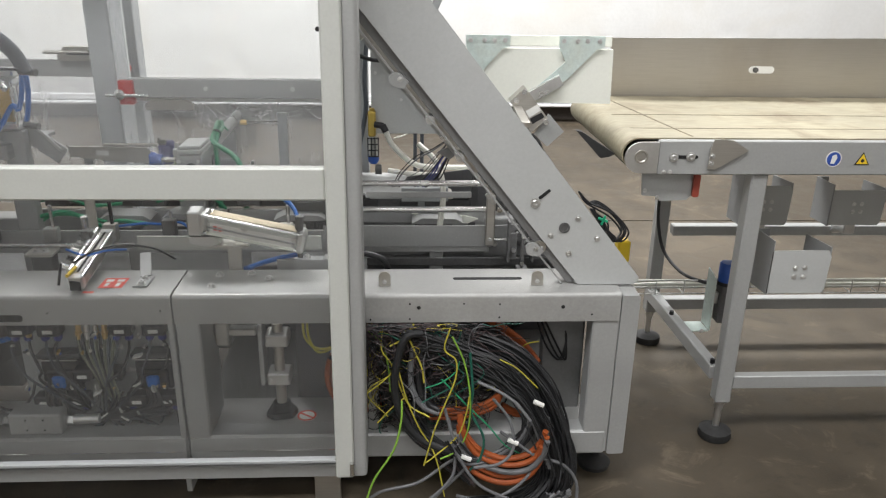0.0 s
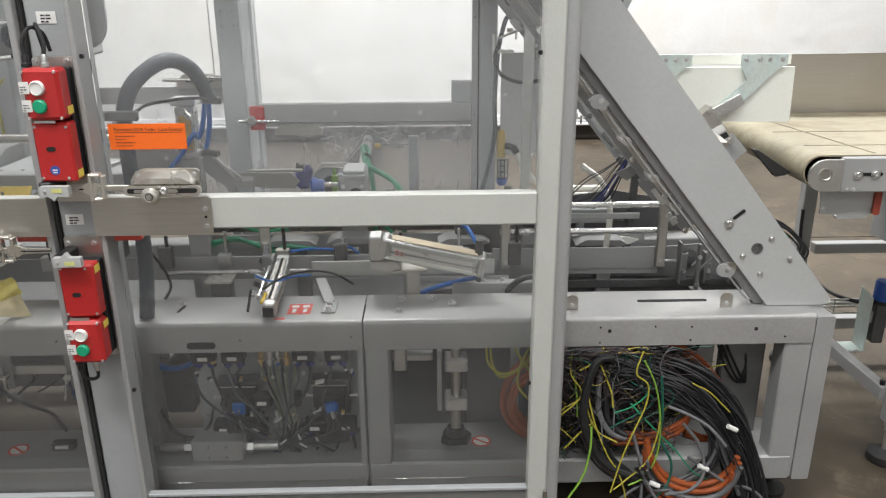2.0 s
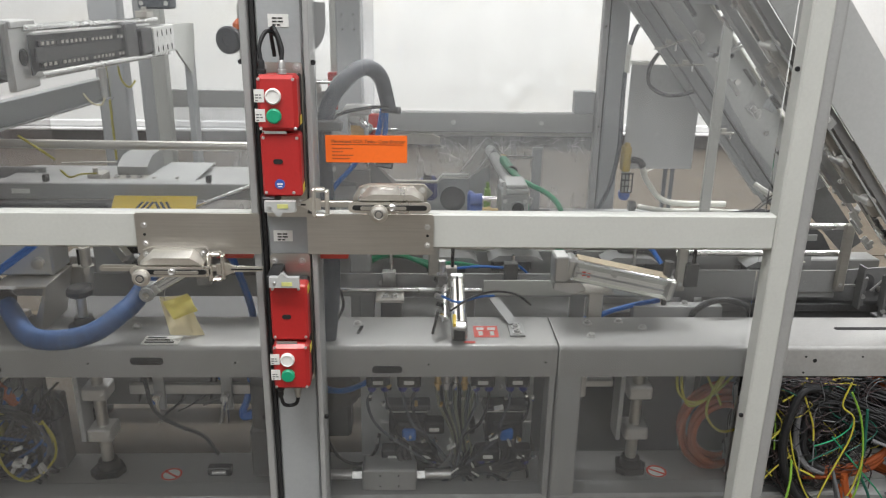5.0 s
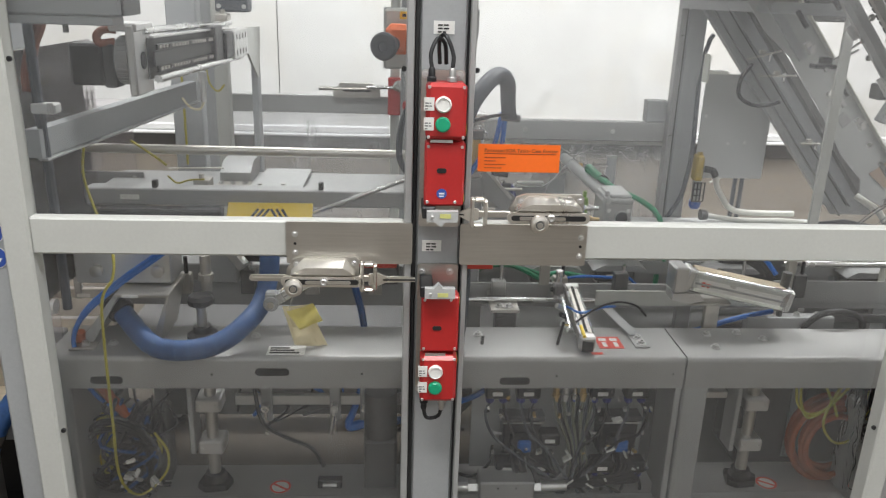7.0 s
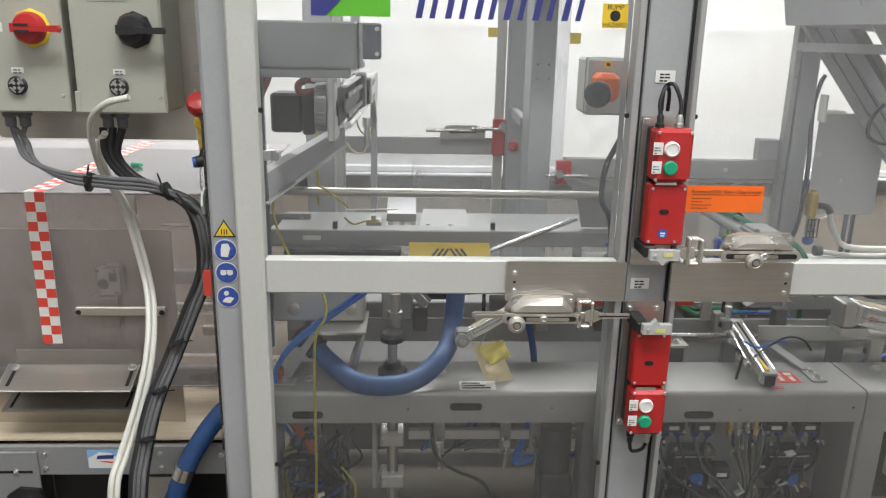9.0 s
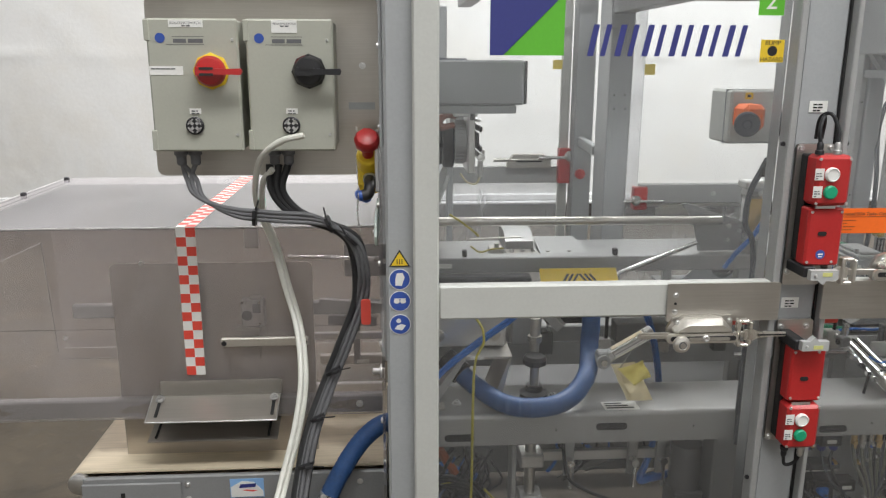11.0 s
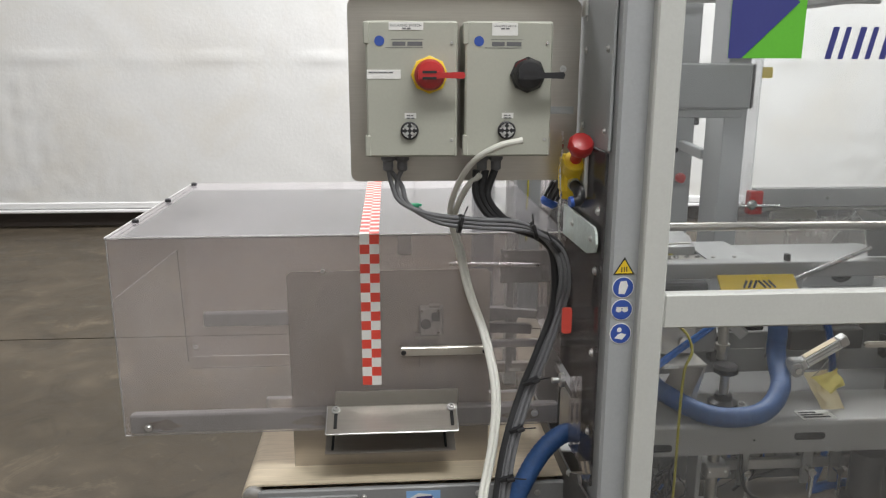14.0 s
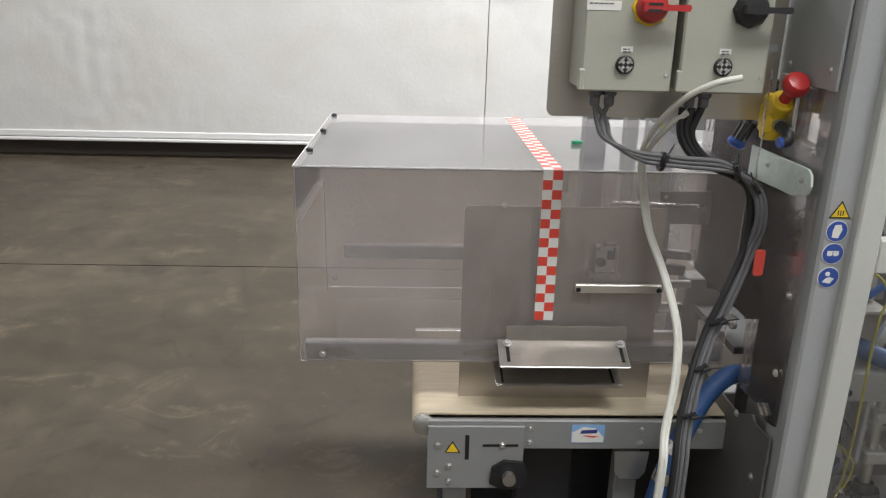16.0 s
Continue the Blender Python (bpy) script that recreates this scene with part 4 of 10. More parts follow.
for i in range(6):
    for k, (w, z0, z1) in enumerate(((0.012, 1.441, 1.501), (0.010, 1.441, 1.501))):
        x = -1.622 + 0.0545 * i + 0.026 * k
        part("bar", Geo().prism([(x, z0), (x + w, z0), (x + w + 0.012, z1), (x + 0.012, z1)], 1.6385, 1.6397), NAVY, nm)
bh = thing("bump_notice", (-1.248, 1.639, 1.43), "yellow bump hazard sticker with black print", "sticker")
part("card", Geo().box(-1.272, -1.224, 1.6385, 1.6397, 1.430, 1.474), YELLOW, bh)
words("line", "BUMP", -1.248, 1.6384, 1.4635, 0.0125, INK, bh, "CENTER")
words("line", "HAZARD", -1.248, 1.6384, 1.432, 0.0115, INK, bh, "CENTER")
part("disc", Geo().cyl((-1.248, 1.6384, 1.452), (-1.248, 1.638, 1.452), 0.010, seg=20).cyl((-1.248, 1.6384, 1.452), (-1.248, 1.6377, 1.452), 0.004, seg=12), INK, bh)
n2 = thing("number_notice", (-1.26, 1.639, 1.52), "green sticker with a white numeral", "sticker")
part("card", Geo().box(-1.283, -1.232, 1.6385, 1.6397, 1.520, 1.60), LIME, n2)
words("numeral", "2", -1.258, 1.6384, 1.532, 0.05, WHITE, n2, "CENTER")
CX, CY = -1.994, 1.6292
tri = thing("hot_surface_sign", (CX, CY, 1.02), "yellow triangular hot surface warning sticker", "sticker")
part("border", Geo().prism([(CX - 0.022, 1.020), (CX + 0.022, 1.020), (CX, 1.056)], CY - 0.0006, CY), INK, tri)
part("field", Geo().prism([(CX - 0.0175, 1.0226), (CX + 0.0175, 1.0226), (CX, 1.051)], CY - 0.0012, CY - 0.0007), YELLOW, tri)
for i in (-1, 0, 1):
    part("wave", Geo().box(CX + 0.005 * i - 0.001, CX + 0.005 * i + 0.001, CY - 0.0016, CY - 0.0013, 1.0255, 1.036), INK, tri)
for z, kind in ((0.993, "glove"), (0.946, "goggles"), (0.895, "manual")):
    s = thing(kind + "_sign", (CX, CY, z), "round blue mandatory sign with a white " + kind + " symbol", "sticker", "mandatory signs")
    part("rim", Geo().cyl((CX, CY, z), (CX, CY - 0.0006, z), 0.0225, seg=28), WHITE, s)
    part("disc", Geo().cyl((CX, CY - 0.0007, z), (CX, CY - 0.0012, z), 0.0208, seg=28), SIGNBLUE, s)
    g, y0, y1 = Geo(), CY - 0.0017, CY - 0.0013
    if kind == "glove":
        g.prism([(CX - 0.009, z - 0.013), (CX + 0.004, z - 0.014), (CX + 0.010, z + 0.004), (CX + 0.006, z + 0.014), (CX - 0.006, z + 0.013), (CX - 0.009, z + 0.002)], y0, y1)
    elif kind == "goggles":
        g.prism(stadium(CX - 0.0065, z, 0.012, 0.010), y0, y1).prism(stadium(CX + 0.0065, z, 0.012, 0.010), y0, y1).box(CX - 0.012, CX + 0.012, y0, y1, z + 0.004, z + 0.006)
    else:
        g.prism([(CX - 0.012, z - 0.010), (CX + 0.004, z - 0.013), (CX + 0.012, z - 0.002), (CX + 0.002, z + 0.001), (CX - 0.006, z - 0.002)], y0, y1).cyl((CX - 0.003, y1, z + 0.008), (CX - 0.003, y0, z + 0.008), 0.005, seg=14)
    part("symbol", g, WHITE, s)

# ---- emergency stop box behind the left door ----
es = thing("emergency_stop", (-1.25, 1.75, 1.26), "grey box with an orange and black emergency stop", "emergency stop")
part("box", Geo().box(-1.256, -1.150, 1.790, 1.90, 1.252, 1.370, 0.005), RAIL, es)
part("lid_line", Geo().box(-1.2575, -1.150, 1.815, 1.8175, 1.2505, 1.3715), COLUMN, es)
part("orange_body", Geo().box(-1.252, -1.204, 1.722, 1.7895, 1.286, 1.342, 0.010), ORANGE, es)
part("neck", Geo().cyl((-1.236, 1.735, 1.306), (-1.252, 1.706, 1.303), 0.017, seg=20), BLACK, es)
part("button", Geo().lathe((-1.250, 1.715, 1.303), (-0.35, -0.92, -0.05), [(0.016, 0), (0.024, 0.003), (0.0265, 0.008), (0.0265, 0.017), (0.023, 0.021), (0.010, 0.021), (0.008, 0.018)], 28), mat("slate_button", (0.035, 0.04, 0.055), 0.4), es)
tag_ = part("tag", Geo().prism(rounded(-1.225, -1.207, 1.350, 1.365, 0.003), 1.7885, 1.7897), YELLOW, es)
part("tag_print", Geo().box(-1.220, -1.212, 1.788, 1.7884, 1.3545, 1.3605), INK, tag_)

# ---- isolator panel ----
panel = thing("isolator_board", (-2.29, 1.9, 1.172), "stainless steel mounting board with a folded top", "mounting board")
part("plate", Geo().prism(rounded(-2.546, -2.036, 1.172, 1.568, 0.018), 1.900, 1.904), SHEET, panel)
part("top_fold", Geo().box(-2.556, -2.03, 1.862, 1.904, 1.568, 1.573, 0.001), SHEET, panel)
part("hinge", Geo().box(-2.036, -2.018, 1.86, 1.90, 1.53, 1.575, 0.003).cyl((-2.026, 1.865, 1.52), (-2.026, 1.865, 1.58), 0.006), ALU, panel)
screws(panel, 5, [(-2.072, 1.42)], 1.9)
part("faded_label", Geo().box(-2.105, -2.045, 1.8985, 1.8995, 1.322, 1.338), COLUMN, panel, "faded grey label")


def isolator(x0, x1, red, label):
    z0, z1, y0 = 1.243, 1.514, 1.760
    s = thing("isolator_switch", ((x0 + x1) / 2, 1.83, z0), label, "isolator switch", "isolator switches")
    part("enclosure", Geo().box(x0 + 0.003, x1 - 0.003, y0 + 0.012, 1.899, z0 + 0.003, z1 - 0.003, 0.003), BEIGE, s)
    lid = part("lid", Geo().box(x0, x1, y0, y0 + 0.011, z0, z1, 0.004), BEIGE, s)
    for hz in (z0 + 0.002, z1 - 0.045):
        part("hinge", Geo().box(x0 - 0.004, x0 + 0.008, y0 - 0.002, y0 + 0.012, hz, hz + 0.043, 0.002), BEIGE, lid)
    screws(s, 3, [(x1 - 0.012, z0 + 0.035), (x1 - 0.012, z1 - 0.042)], y0)
    kx, kz = x0 + 0.128, 1.409
    knob = part("dial", Geo().lathe((kx, y0, kz), (0, -1, 0), [(0.0375, 0), (0.0375, 0.004), (0.034, 0.006)] if red else [(0.036, 0), (0.036, 0.008), (0.033, 0.012)], 8), YELLOW if red else BLACK, s)
    part("hub", Geo().lathe((kx, y0 - 0.006, kz), (0, -1, 0), [(0.031, 0), (0.031, 0.012), (0.026, 0.02), (0.012, 0.022)], 26), RED if red else BLACK, knob)
    if not red:
        part("red_trace", Geo().prism([(kx + q * math.cos(radians(w)), kz + q * math.sin(radians(w))) for q, w in [(0.030, w) for w in range(100, 156, 10)] + [(0.0335, w) for w in range(150, 99, -10)]], y0 - 0.0128, y0 - 0.0118), DARKRED, knob)
    part("grip", Geo().prism([(kx - 0.024, kz - 0.008), (kx + 0.03, kz - 0.006), (kx + 0.066, kz - 0.007), (kx + 0.069, kz), (kx + 0.066, kz + 0.006), (kx + 0.03, kz + 0.005), (kx - 0.024, kz + 0.009)], y0 - 0.042, y0 - 0.027), RED if red else BLACK, knob)
    for dz in (-0.006, 0.006):
        part("grip_mark", Geo().box(kx - 0.016, kx + 0.012, y0 - 0.0432, y0 - 0.0421, kz + dz - 0.0025, kz + dz + 0.0025), INK, knob)
    vx, vz = x0 + 0.087, 1.2975
    vent = part("vent_plug", Geo().lathe((vx, y0, vz), (0, -1, 0), [(0.0185, 0), (0.0185, 0.006), (0.016, 0.008)], 24), BLACK, s)
    for k in range(4):
        m = pose(vx, y0 - 0.008, vz, 0, 45 + 90 * k, 0)
        part("spoke", Geo().box(0.004, 0.0145, -0.001, 0.0, -0.003, 0.003, m=m), ALU, vent)
        part("spoke_end", Geo().box(0.0105, 0.0135, -0.001, 0.0, -0.0075, 0.0075, m=m), ALU, vent)
    cards = [(x0 + 0.047, x0 + 0.116, 1.496, 1.511, 2) if red else (x0 + 0.054, x0 + 0.106, 1.486, 1.511, 2), (x0 + 0.077, x0 + 0.101, 1.322, 1.333, 2)]
    if red:
        cards.append((x0 + 0.002, x0 + 0.070, 1.401, 1.419, 1))
    for a, b, c, d, n in cards:
        card = part("label_card", Geo().box(a, b, y0 - 0.001, y0 - 0.0002, c, d), WHITE, s)
        if c > 1.45:
            words("print", "ISOLATING SWITCH", a + 0.003, y0 - 0.0012, d - 0.0085, 0.0068 if red else 0.0052, GREYWIRE, card)
            part("print_line", bars(Geo(), (a + b) / 2 - 0.008, (a + b) / 2 + 0.012, d - 0.0105, 1, y0 - 0.0011, 0.0052, 0.0026), GREYWIRE, card)
        else:
            part("print", bars(Geo(), a + 0.004, b - 0.004, d - 0.004, n, y0 - 0.0011, 0.0052, 0.0026), GREYWIRE, card)
    part("round_mark", Geo().cyl((x0 + 0.028, y0, 1.475), (x0 + 0.028, y0 - 0.001, 1.475), 0.010, seg=22), SIGNBLUE, s)
    strip = part("name_strip", Geo().box(x0 + 0.052, x0 + 0.116, y0 - 0.0006, y0, 1.4775, 1.4785).box(x0 + 0.040, x0 + 0.116, y0 - 0.0006, y0, 1.4615, 1.4625), GREYWIRE, s)
    part("name_bar", Geo().box(x0 + 0.054, x0 + 0.080, y0 - 0.0006, y0, 1.4655, 1.4735).box(x0 + 0.084, x0 + 0.114, y0 - 0.0006, y0, 1.4655, 1.4735), GREYWIRE, strip)
    for gx, m in ((0.042, ALU), (0.072, ALU)):
        part("cable_gland", Geo().lathe((x0 + gx, 1.80, z0), (0, 0, -1), [(0.015, 0), (0.015, 0.010), (0.011, 0.014), (0.011, 0.03), (0.008, 0.034)], 12), BEIGE if m == BEIGE else GREYWIRE, s)
    return s


isolator(-2.505, -2.320, True, "beige isolator enclosure with a red and yellow rotary handle")
isolator(-2.305, -2.126, False, "beige isolator enclosure with a black rotary handle")


def cable(name, pts, r, m, label, group="", seg=10, ribs=0.0, steps=6, category="cable"):
    return single(name, Geo().tube(pts, r, seg, steps, ribs), m, label, category, group)


LOWER = [(-2.084, 1.812, 0.90), (-2.121, 1.792, 0.80), (-2.162, 1.775, 0.70), (-2.200, 1.732, 0.60), (-2.221, 1.70, 0.50), (-2.229, 1.675, 0.43), (-2.235, 1.66, 0.28), (-2.232, 1.66, FL + 0.012)]
for i in range(3):
    o = 0.009 * i - 0.012
    cable("grey_cable", [(-2.463 + 0.03 * (i % 2), 1.80, 1.215), (-2.455 + 0.01 * i, 1.80, 1.178), (-2.425 + o, 1.795, 1.138 - o * .4), (-2.36 + o, 1.79, 1.104 - o), (-2.27, 1.79, 1.092 - o), (-2.16 + o, 1.785, 1.082 - o), (-2.092 + o, 1.79, 1.035), (-2.072 + o, 1.79, 0.97)] + [(x + o * 1.2 + 0.006, y - 0.008, z) for x, y, z in LOWER], 0.0052, GREYWIRE, "grey cable running down beside the guard column", "isolator cables")
for i in range(3):
    o = 0.012 * i - 0.012
    cable("black_cable", [(-2.275 + 0.02 * i, 1.80, 1.21), (-2.262 + o, 1.80, 1.155), (-2.235 + o, 1.80, 1.112), (-2.19 + o, 1.80, 1.085), (-2.12 + o, 1.80, 1.058), (-2.089 + o, 1.80, 1.013)] + [(x + o, y + 0.006 * (i - 1), z) for x, y, z in LOWER], 0.0082, BLACKWIRE, "black cable running down beside the guard column", "isolator cables")
TUBE = [(-2.318, 1.85, 1.150), (-2.322, 1.90, 1.087), (-2.300, 1.94, 1.0), (-2.277, 1.935, 0.90), (-2.243, 1.88, 0.80), (-2.228, 1.80, 0.70), (-2.241, 1.74, 0.60), (-2.268, 1.69, 0.50), (-2.279, 1.65, 0.44), (-2.288, 1.64, 0.25), (-2.288, 1.65, FL + 0.015)]
cable("milky_tube", [(-2.189, 1.725, 1.280), (-2.240, 1.735, 1.266), (-2.290, 1.775, 1.225)] + TUBE, 0.0068, WHITETUBE, "milky white air tube hanging down beside the column", "milky tubes")
cable("milky_tube", [(-2.268, 1.79, 1.20), (-2.295, 1.82, 1.165)] + [(x + 0.010, y + 0.008, z - 0.006) for x, y, z in TUBE[1:]], 0.0068, WHITETUBE, "milky white air tube hanging down beside the column", "milky tubes")
for x, y, z, a in ((-2.31, 1.79, 1.095, 10), (-2.148, 1.79, 1.077, -20), (-2.10, 1.795, 1.042, -40), (-2.150, 1.778, 0.735, 62), (-2.188, 1.745, 0.635, 68), (-2.214, 1.71, 0.535, 75)):
    tie = Geo()
    tie.cyl((-0.004, 0, 0), (0.004, 0, 0), 0.021, seg=14)
    tie.bar((0, -0.02, 0.012), (0.006, -0.03, 0.045), 0.004, 0.002)
    single("cable_tie", tie.box(-0.004, 0.004, -0.03, -0.02, 0.004, 0.02, 0.001), BLACK, "black cable tie round the cable bundle", "cable tie", "cable ties").matrix_basis = pose(x, y, z, 0, a, 0)
single("red_tag", Geo().prism(rounded(-2.082, -2.060, 0.845, 0.905, 0.006), 1.772, 1.777), DULLRED, "small red lockout tag on the cables", "tag")

# air valve with red knob, filter and chain on the side of the column
av = thing("air_valve", (-2.06, 1.82, 1.14), "yellow lockout air valve with a red knob and black elbow", "valve")
part("body", Geo().lathe((-2.060, 1.838, 1.140), (0, 0, 1), [(0.020, 0), (0.024, 0.004), (0.026, 0.03), (0.023, 0.045), (0.026, 0.06), (0.026, 0.09), (0.020, 0.098)], 16).box(-2.084, -2.036, 1.816, 1.862, 1.155, 1.215, 0.005), YELLOW, av)
part("neck", Geo().lathe((-2.060, 1.842, 1.195), (0, -0.76, 0.65), [(0.026, 0), (0.026, 0.05), (0.023, 0.054), (0.016, 0.055)], 18), YELLOW, av)
part("stem", Geo().cyl((-2.060, 1.801, 1.230), (-2.060, 1.768, 1.259), 0.0125, seg=16), RED, av)
part("knob", Geo().lathe((-2.060, 1.774, 1.254), (0, -0.76, 0.65), [(0.014, 0), (0.024, 0.004), (0.0275, 0.010), (0.0275, 0.024), (0.022, 0.032), (0.010, 0.035)], 10), RED, av)
part("elbow", Geo().tube([(-2.058, 1.824, 1.176), (-2.057, 1.79, 1.170), (-2.057, 1.768, 1.163), (-2.060, 1.758, 1.150), (-2.072, 1.757, 1.147)], 0.0125, 12), BLACK, av)
part("outlet", Geo().cyl((-2.070, 1.757, 1.147), (-2.080, 1.756, 1.146), 0.0115, seg=14), BLUE, av)
part("ferrule", Geo().cyl((-2.058, 1.826, 1.177), (-2.058, 1.806, 1.174), 0.0145, seg=14), ALU, av)
part("mount", Geo().box(-2.045, -2.036, 1.78, 1.87, 1.15, 1.28, 0.002), ALU, av)
fl = thing("silencer", (-2.066, 1.965, 1.12), "black slotted silencer with a blue end", "silencer")
axis = Vector((-0.029, 0.0, -0.059)).normalized()
head = Vector((-2.056, 1.965, 1.157))
part("cap", Geo().lathe(head + axis * 0.046, axis, [(0.021, 0), (0.022, 0.010), (0.016, 0.018)], 16), BLUE, fl)
part("core", Geo().cyl(head, head + axis * 0.046, 0.010), GREYWIRE, fl)
for i in range(8):
    o = Vector((0.018 * math.cos(math.pi * i / 4), 0.018 * math.sin(math.pi * i / 4), 0))
    part("rib", Geo().cyl(head + o, head + o + axis * 0.047, 0.0032, seg=6), BLACK, fl)
part("stub", Geo().cyl(head - axis * 0.012, head, 0.02).cyl(head, Vector((-2.046, 1.90, 1.165)), 0.006), BLACK, fl)
ch = Geo()
for i in range(56):
    z = 1.285 - 0.0068 * i
    ch.box(-0.0022, 0.0022, -0.0008, 0.0008, -0.0045, 0.0045, 0.0004, pose(-2.085 + 0.002 * math.sin(i * 0.4), 1.825, z, 0, 0, 90 * (i % 2)))
single("bead_chain", ch, CHROME, "thin steel chain hanging from the air valve", "chain")
arm = thing("support_arm", (-2.1, 1.90, 1.03), "pale zinc support tab bolted to the side sheet", "bracket")
part("tab", Geo().prism([(1.662, 1.075), (1.668, 1.096), (1.684, 1.106), (1.955, 1.106), (1.955, 1.034), (1.73, 1.040), (1.672, 1.056)], -2.0455, -2.0405, "x"), ZINC, arm)
part("stand_off", Geo().box(-2.0402, -2.0345, 1.84, 1.90, 1.045, 1.095, 0.001), ZINC, arm)
for y in (1.70, 1.86):
    place("screw", SCREW[5], pose(-2.0455, y, 1.078, 0, 0, -90), arm)

# side wall of the guard: smoked sheet and lower plate
side = thing("side_guard", (-2.03, 1.95, 0.1), "smoked clear side sheet with bolts above a grey plate", "guard panel")
part("smoked_sheet", Geo().prism([(1.66, 0.53), (1.735, 0.515), (1.76, 0.535), (1.86, 0.525), (1.868, 0.60), (1.868, 0.70), (2.30, 0.70), (2.30, 1.26), (1.66, 1.26)], -2.034, -2.028, "x"), SMOKE, side)
part("lower_sheet", Geo().prism([(1.66, 0.05), (2.30, 0.05), (2.30, 0.46), (1.84, 0.46), (1.765, 0.50), (1.745, 0.485), (1.67, 0.495)], -2.034, -2.028, "x"), mat("dark_side_plate", (0.13, 0.125, 0.12), 0.5, 0.0, 0.12, 6, 120, 0.015), side)
for y, z in ((1.695, 1.137), (1.695, 1.01), (1.69, 0.83), (1.69, 0.647), (1.84, 0.46), (1.72, 0.36)):
    place("screw", SCREW[6], pose(-2.034, y, z, 0, 0, -90), side)
part("knob", Geo().lathe((-2.034, 1.93, 0.665), (-1, 0, 0), [(0.018, 0), (0.018, 0.01), (0.008, 0.012), (0.008, 0.03)]), ALU, side)

# ---- clear outfeed cover ----
X0, X1, Y0, Y1, Z0, Z1 = -3.12, -2.04, 1.955, 2.79, 0.536, 1.038
cov = thing("outfeed_cover", (-2.58, 2.37, 0.53), "clear plastic outfeed cover with grey rails", "guard cover")
part("front_sheet", Geo().box(X0, X1, Y0, Y0 + 0.005, Z0, Z1 - 0.006), COVER, cov)
# Top sheet: stronger pinkish haze stands in for the ceiling's reflection.
part("top_sheet", Geo().box(X0, X1, Y0, Y1, Z1 - 0.005, Z1), clear("cover_top_sheet", (0.88, 0.855, 0.87), 0.26, (0.66, 0.63, 0.65), 2.0), cov)
part("back_sheet", Geo().box(X0 + 0.006, X1, 2.600, 2.605, 0.49, Z1 - 0.006), COVER, cov)
part("end_sheet", Geo().prism([(Y0 + 0.006, 0.885), (2.53, 0.870), (2.56, 0.49), (2.598, 0.49), (2.598, Z1 - 0.006), (Y0 + 0.006, Z1 - 0.006)], X0, X0 + 0.005, "x"), EDGE, cov)
part("bottom_lip", Geo().box(X0 + 0.03, X1, 2.50, 2.598, 0.49, 0.493), EDGE, cov)
CUT = mat("cut_plastic_edge", (0.30, 0.29, 0.29), 0.4)
for p, q in (((X0 + 0.002, 2.53, 0.870), (X0 + 0.002, 2.56, 0.49)), ((X0 + 0.002, Y0 + 0.006, 0.885), (X0 + 0.002, 2.53, 0.870)), ((X0 + 0.03, 2.499, 0.491), (X1, 2.499, 0.491)), ((X0 + 0.002, Y0 - 0.001, Z0), (X0 + 0.002, Y0 - 0.001, Z1))):
    part("sheet_rim", Geo().bar(p, q, 0.003, 0.002), CUT, cov)
screws(cov, 6, [(-3.095, 0.535)], 2.57)
part("bright_edge", Geo().cyl((X0, Y0 + 0.002, Z1 - 0.002), (X1, Y0 + 0.002, Z1 - 0.002), 0.0022, seg=6), WHITE, cov)
part("bright_edge", Geo().box(X0 - 0.0015, X0, Y0, Y1, Z1 - 0.004, Z1 + 0.0005), WHITE, cov)
part("front_rail", Geo().box(X0 + 0.012, X1, Y0 + 0.006, Y0 + 0.035, 0.536, 0.586, 0.004), SILVER, cov)
for x in (-3.03, -2.66, -2.13):
    part("grease_stain", Geo().prism([(x + 0.045 * math.cos(a) * (1 + 0.3 * math.sin(3 * a + x)), 0.560 + 0.013 * math.sin(a) * (1 + 0.3 * math.cos(5 * a))) for a in [2 * math.pi * i / 18 for i in range(18)]], Y0 + 0.0052, Y0 + 0.0058), mat("brown_grease", (0.27, 0.235, 0.20), 0.6, 0.0, 0.3, 60, 200, 0.0), cov)
part("back_rail", Geo().box(X0 + 0.055, X1, 2.57, 2.598, 0.602, 0.648, 0.004), SILVER, cov)
part("back_rail", Geo().box(-2.83, X1, 2.29, 2.31, 0.445, 0.474, 0.003), ALU, cov)
screws(cov, 6, [(-3.062, 0.556), (-2.10, 0.565)], Y0)
for x, y in ((-3.104, 2.13), (-3.104, 2.43), (-3.104, 2.74)):
    part("plug", Geo().lathe((x, y, Z1), (0, 0, 1), [(0.009, 0), (0.009, 0.007), (0.006, 0.009)], 12), BLACK, cov)
part("rod", Geo().bar((-2.439, Y0 - 0.012, 0.746), (-2.225, Y0 - 0.012, 0.746), 0.014, 0.022, 0.002), POLISHED, cov)
for x in (-2.432, -2.232):
    part("rod_stud", Geo().cyl((x, Y0 - 0.0205, 0.744), (x, Y0 - 0.019, 0.744), 0.0065, seg=14), BLACK, cov)
part("nut", Geo().cyl((-2.622, Y0, 0.95), (-2.622, Y0 - 0.006, 0.95), 0.005, seg=6), ALU, cov)
part("hinge_plate", Geo().box(-2.44, -2.40, 2.30, 2.31, 0.90, 1.0, 0.002).cyl((-2.40, 2.30, 0.965), (-2.23, 2.30, 0.96), 0.005), ALU, cov)

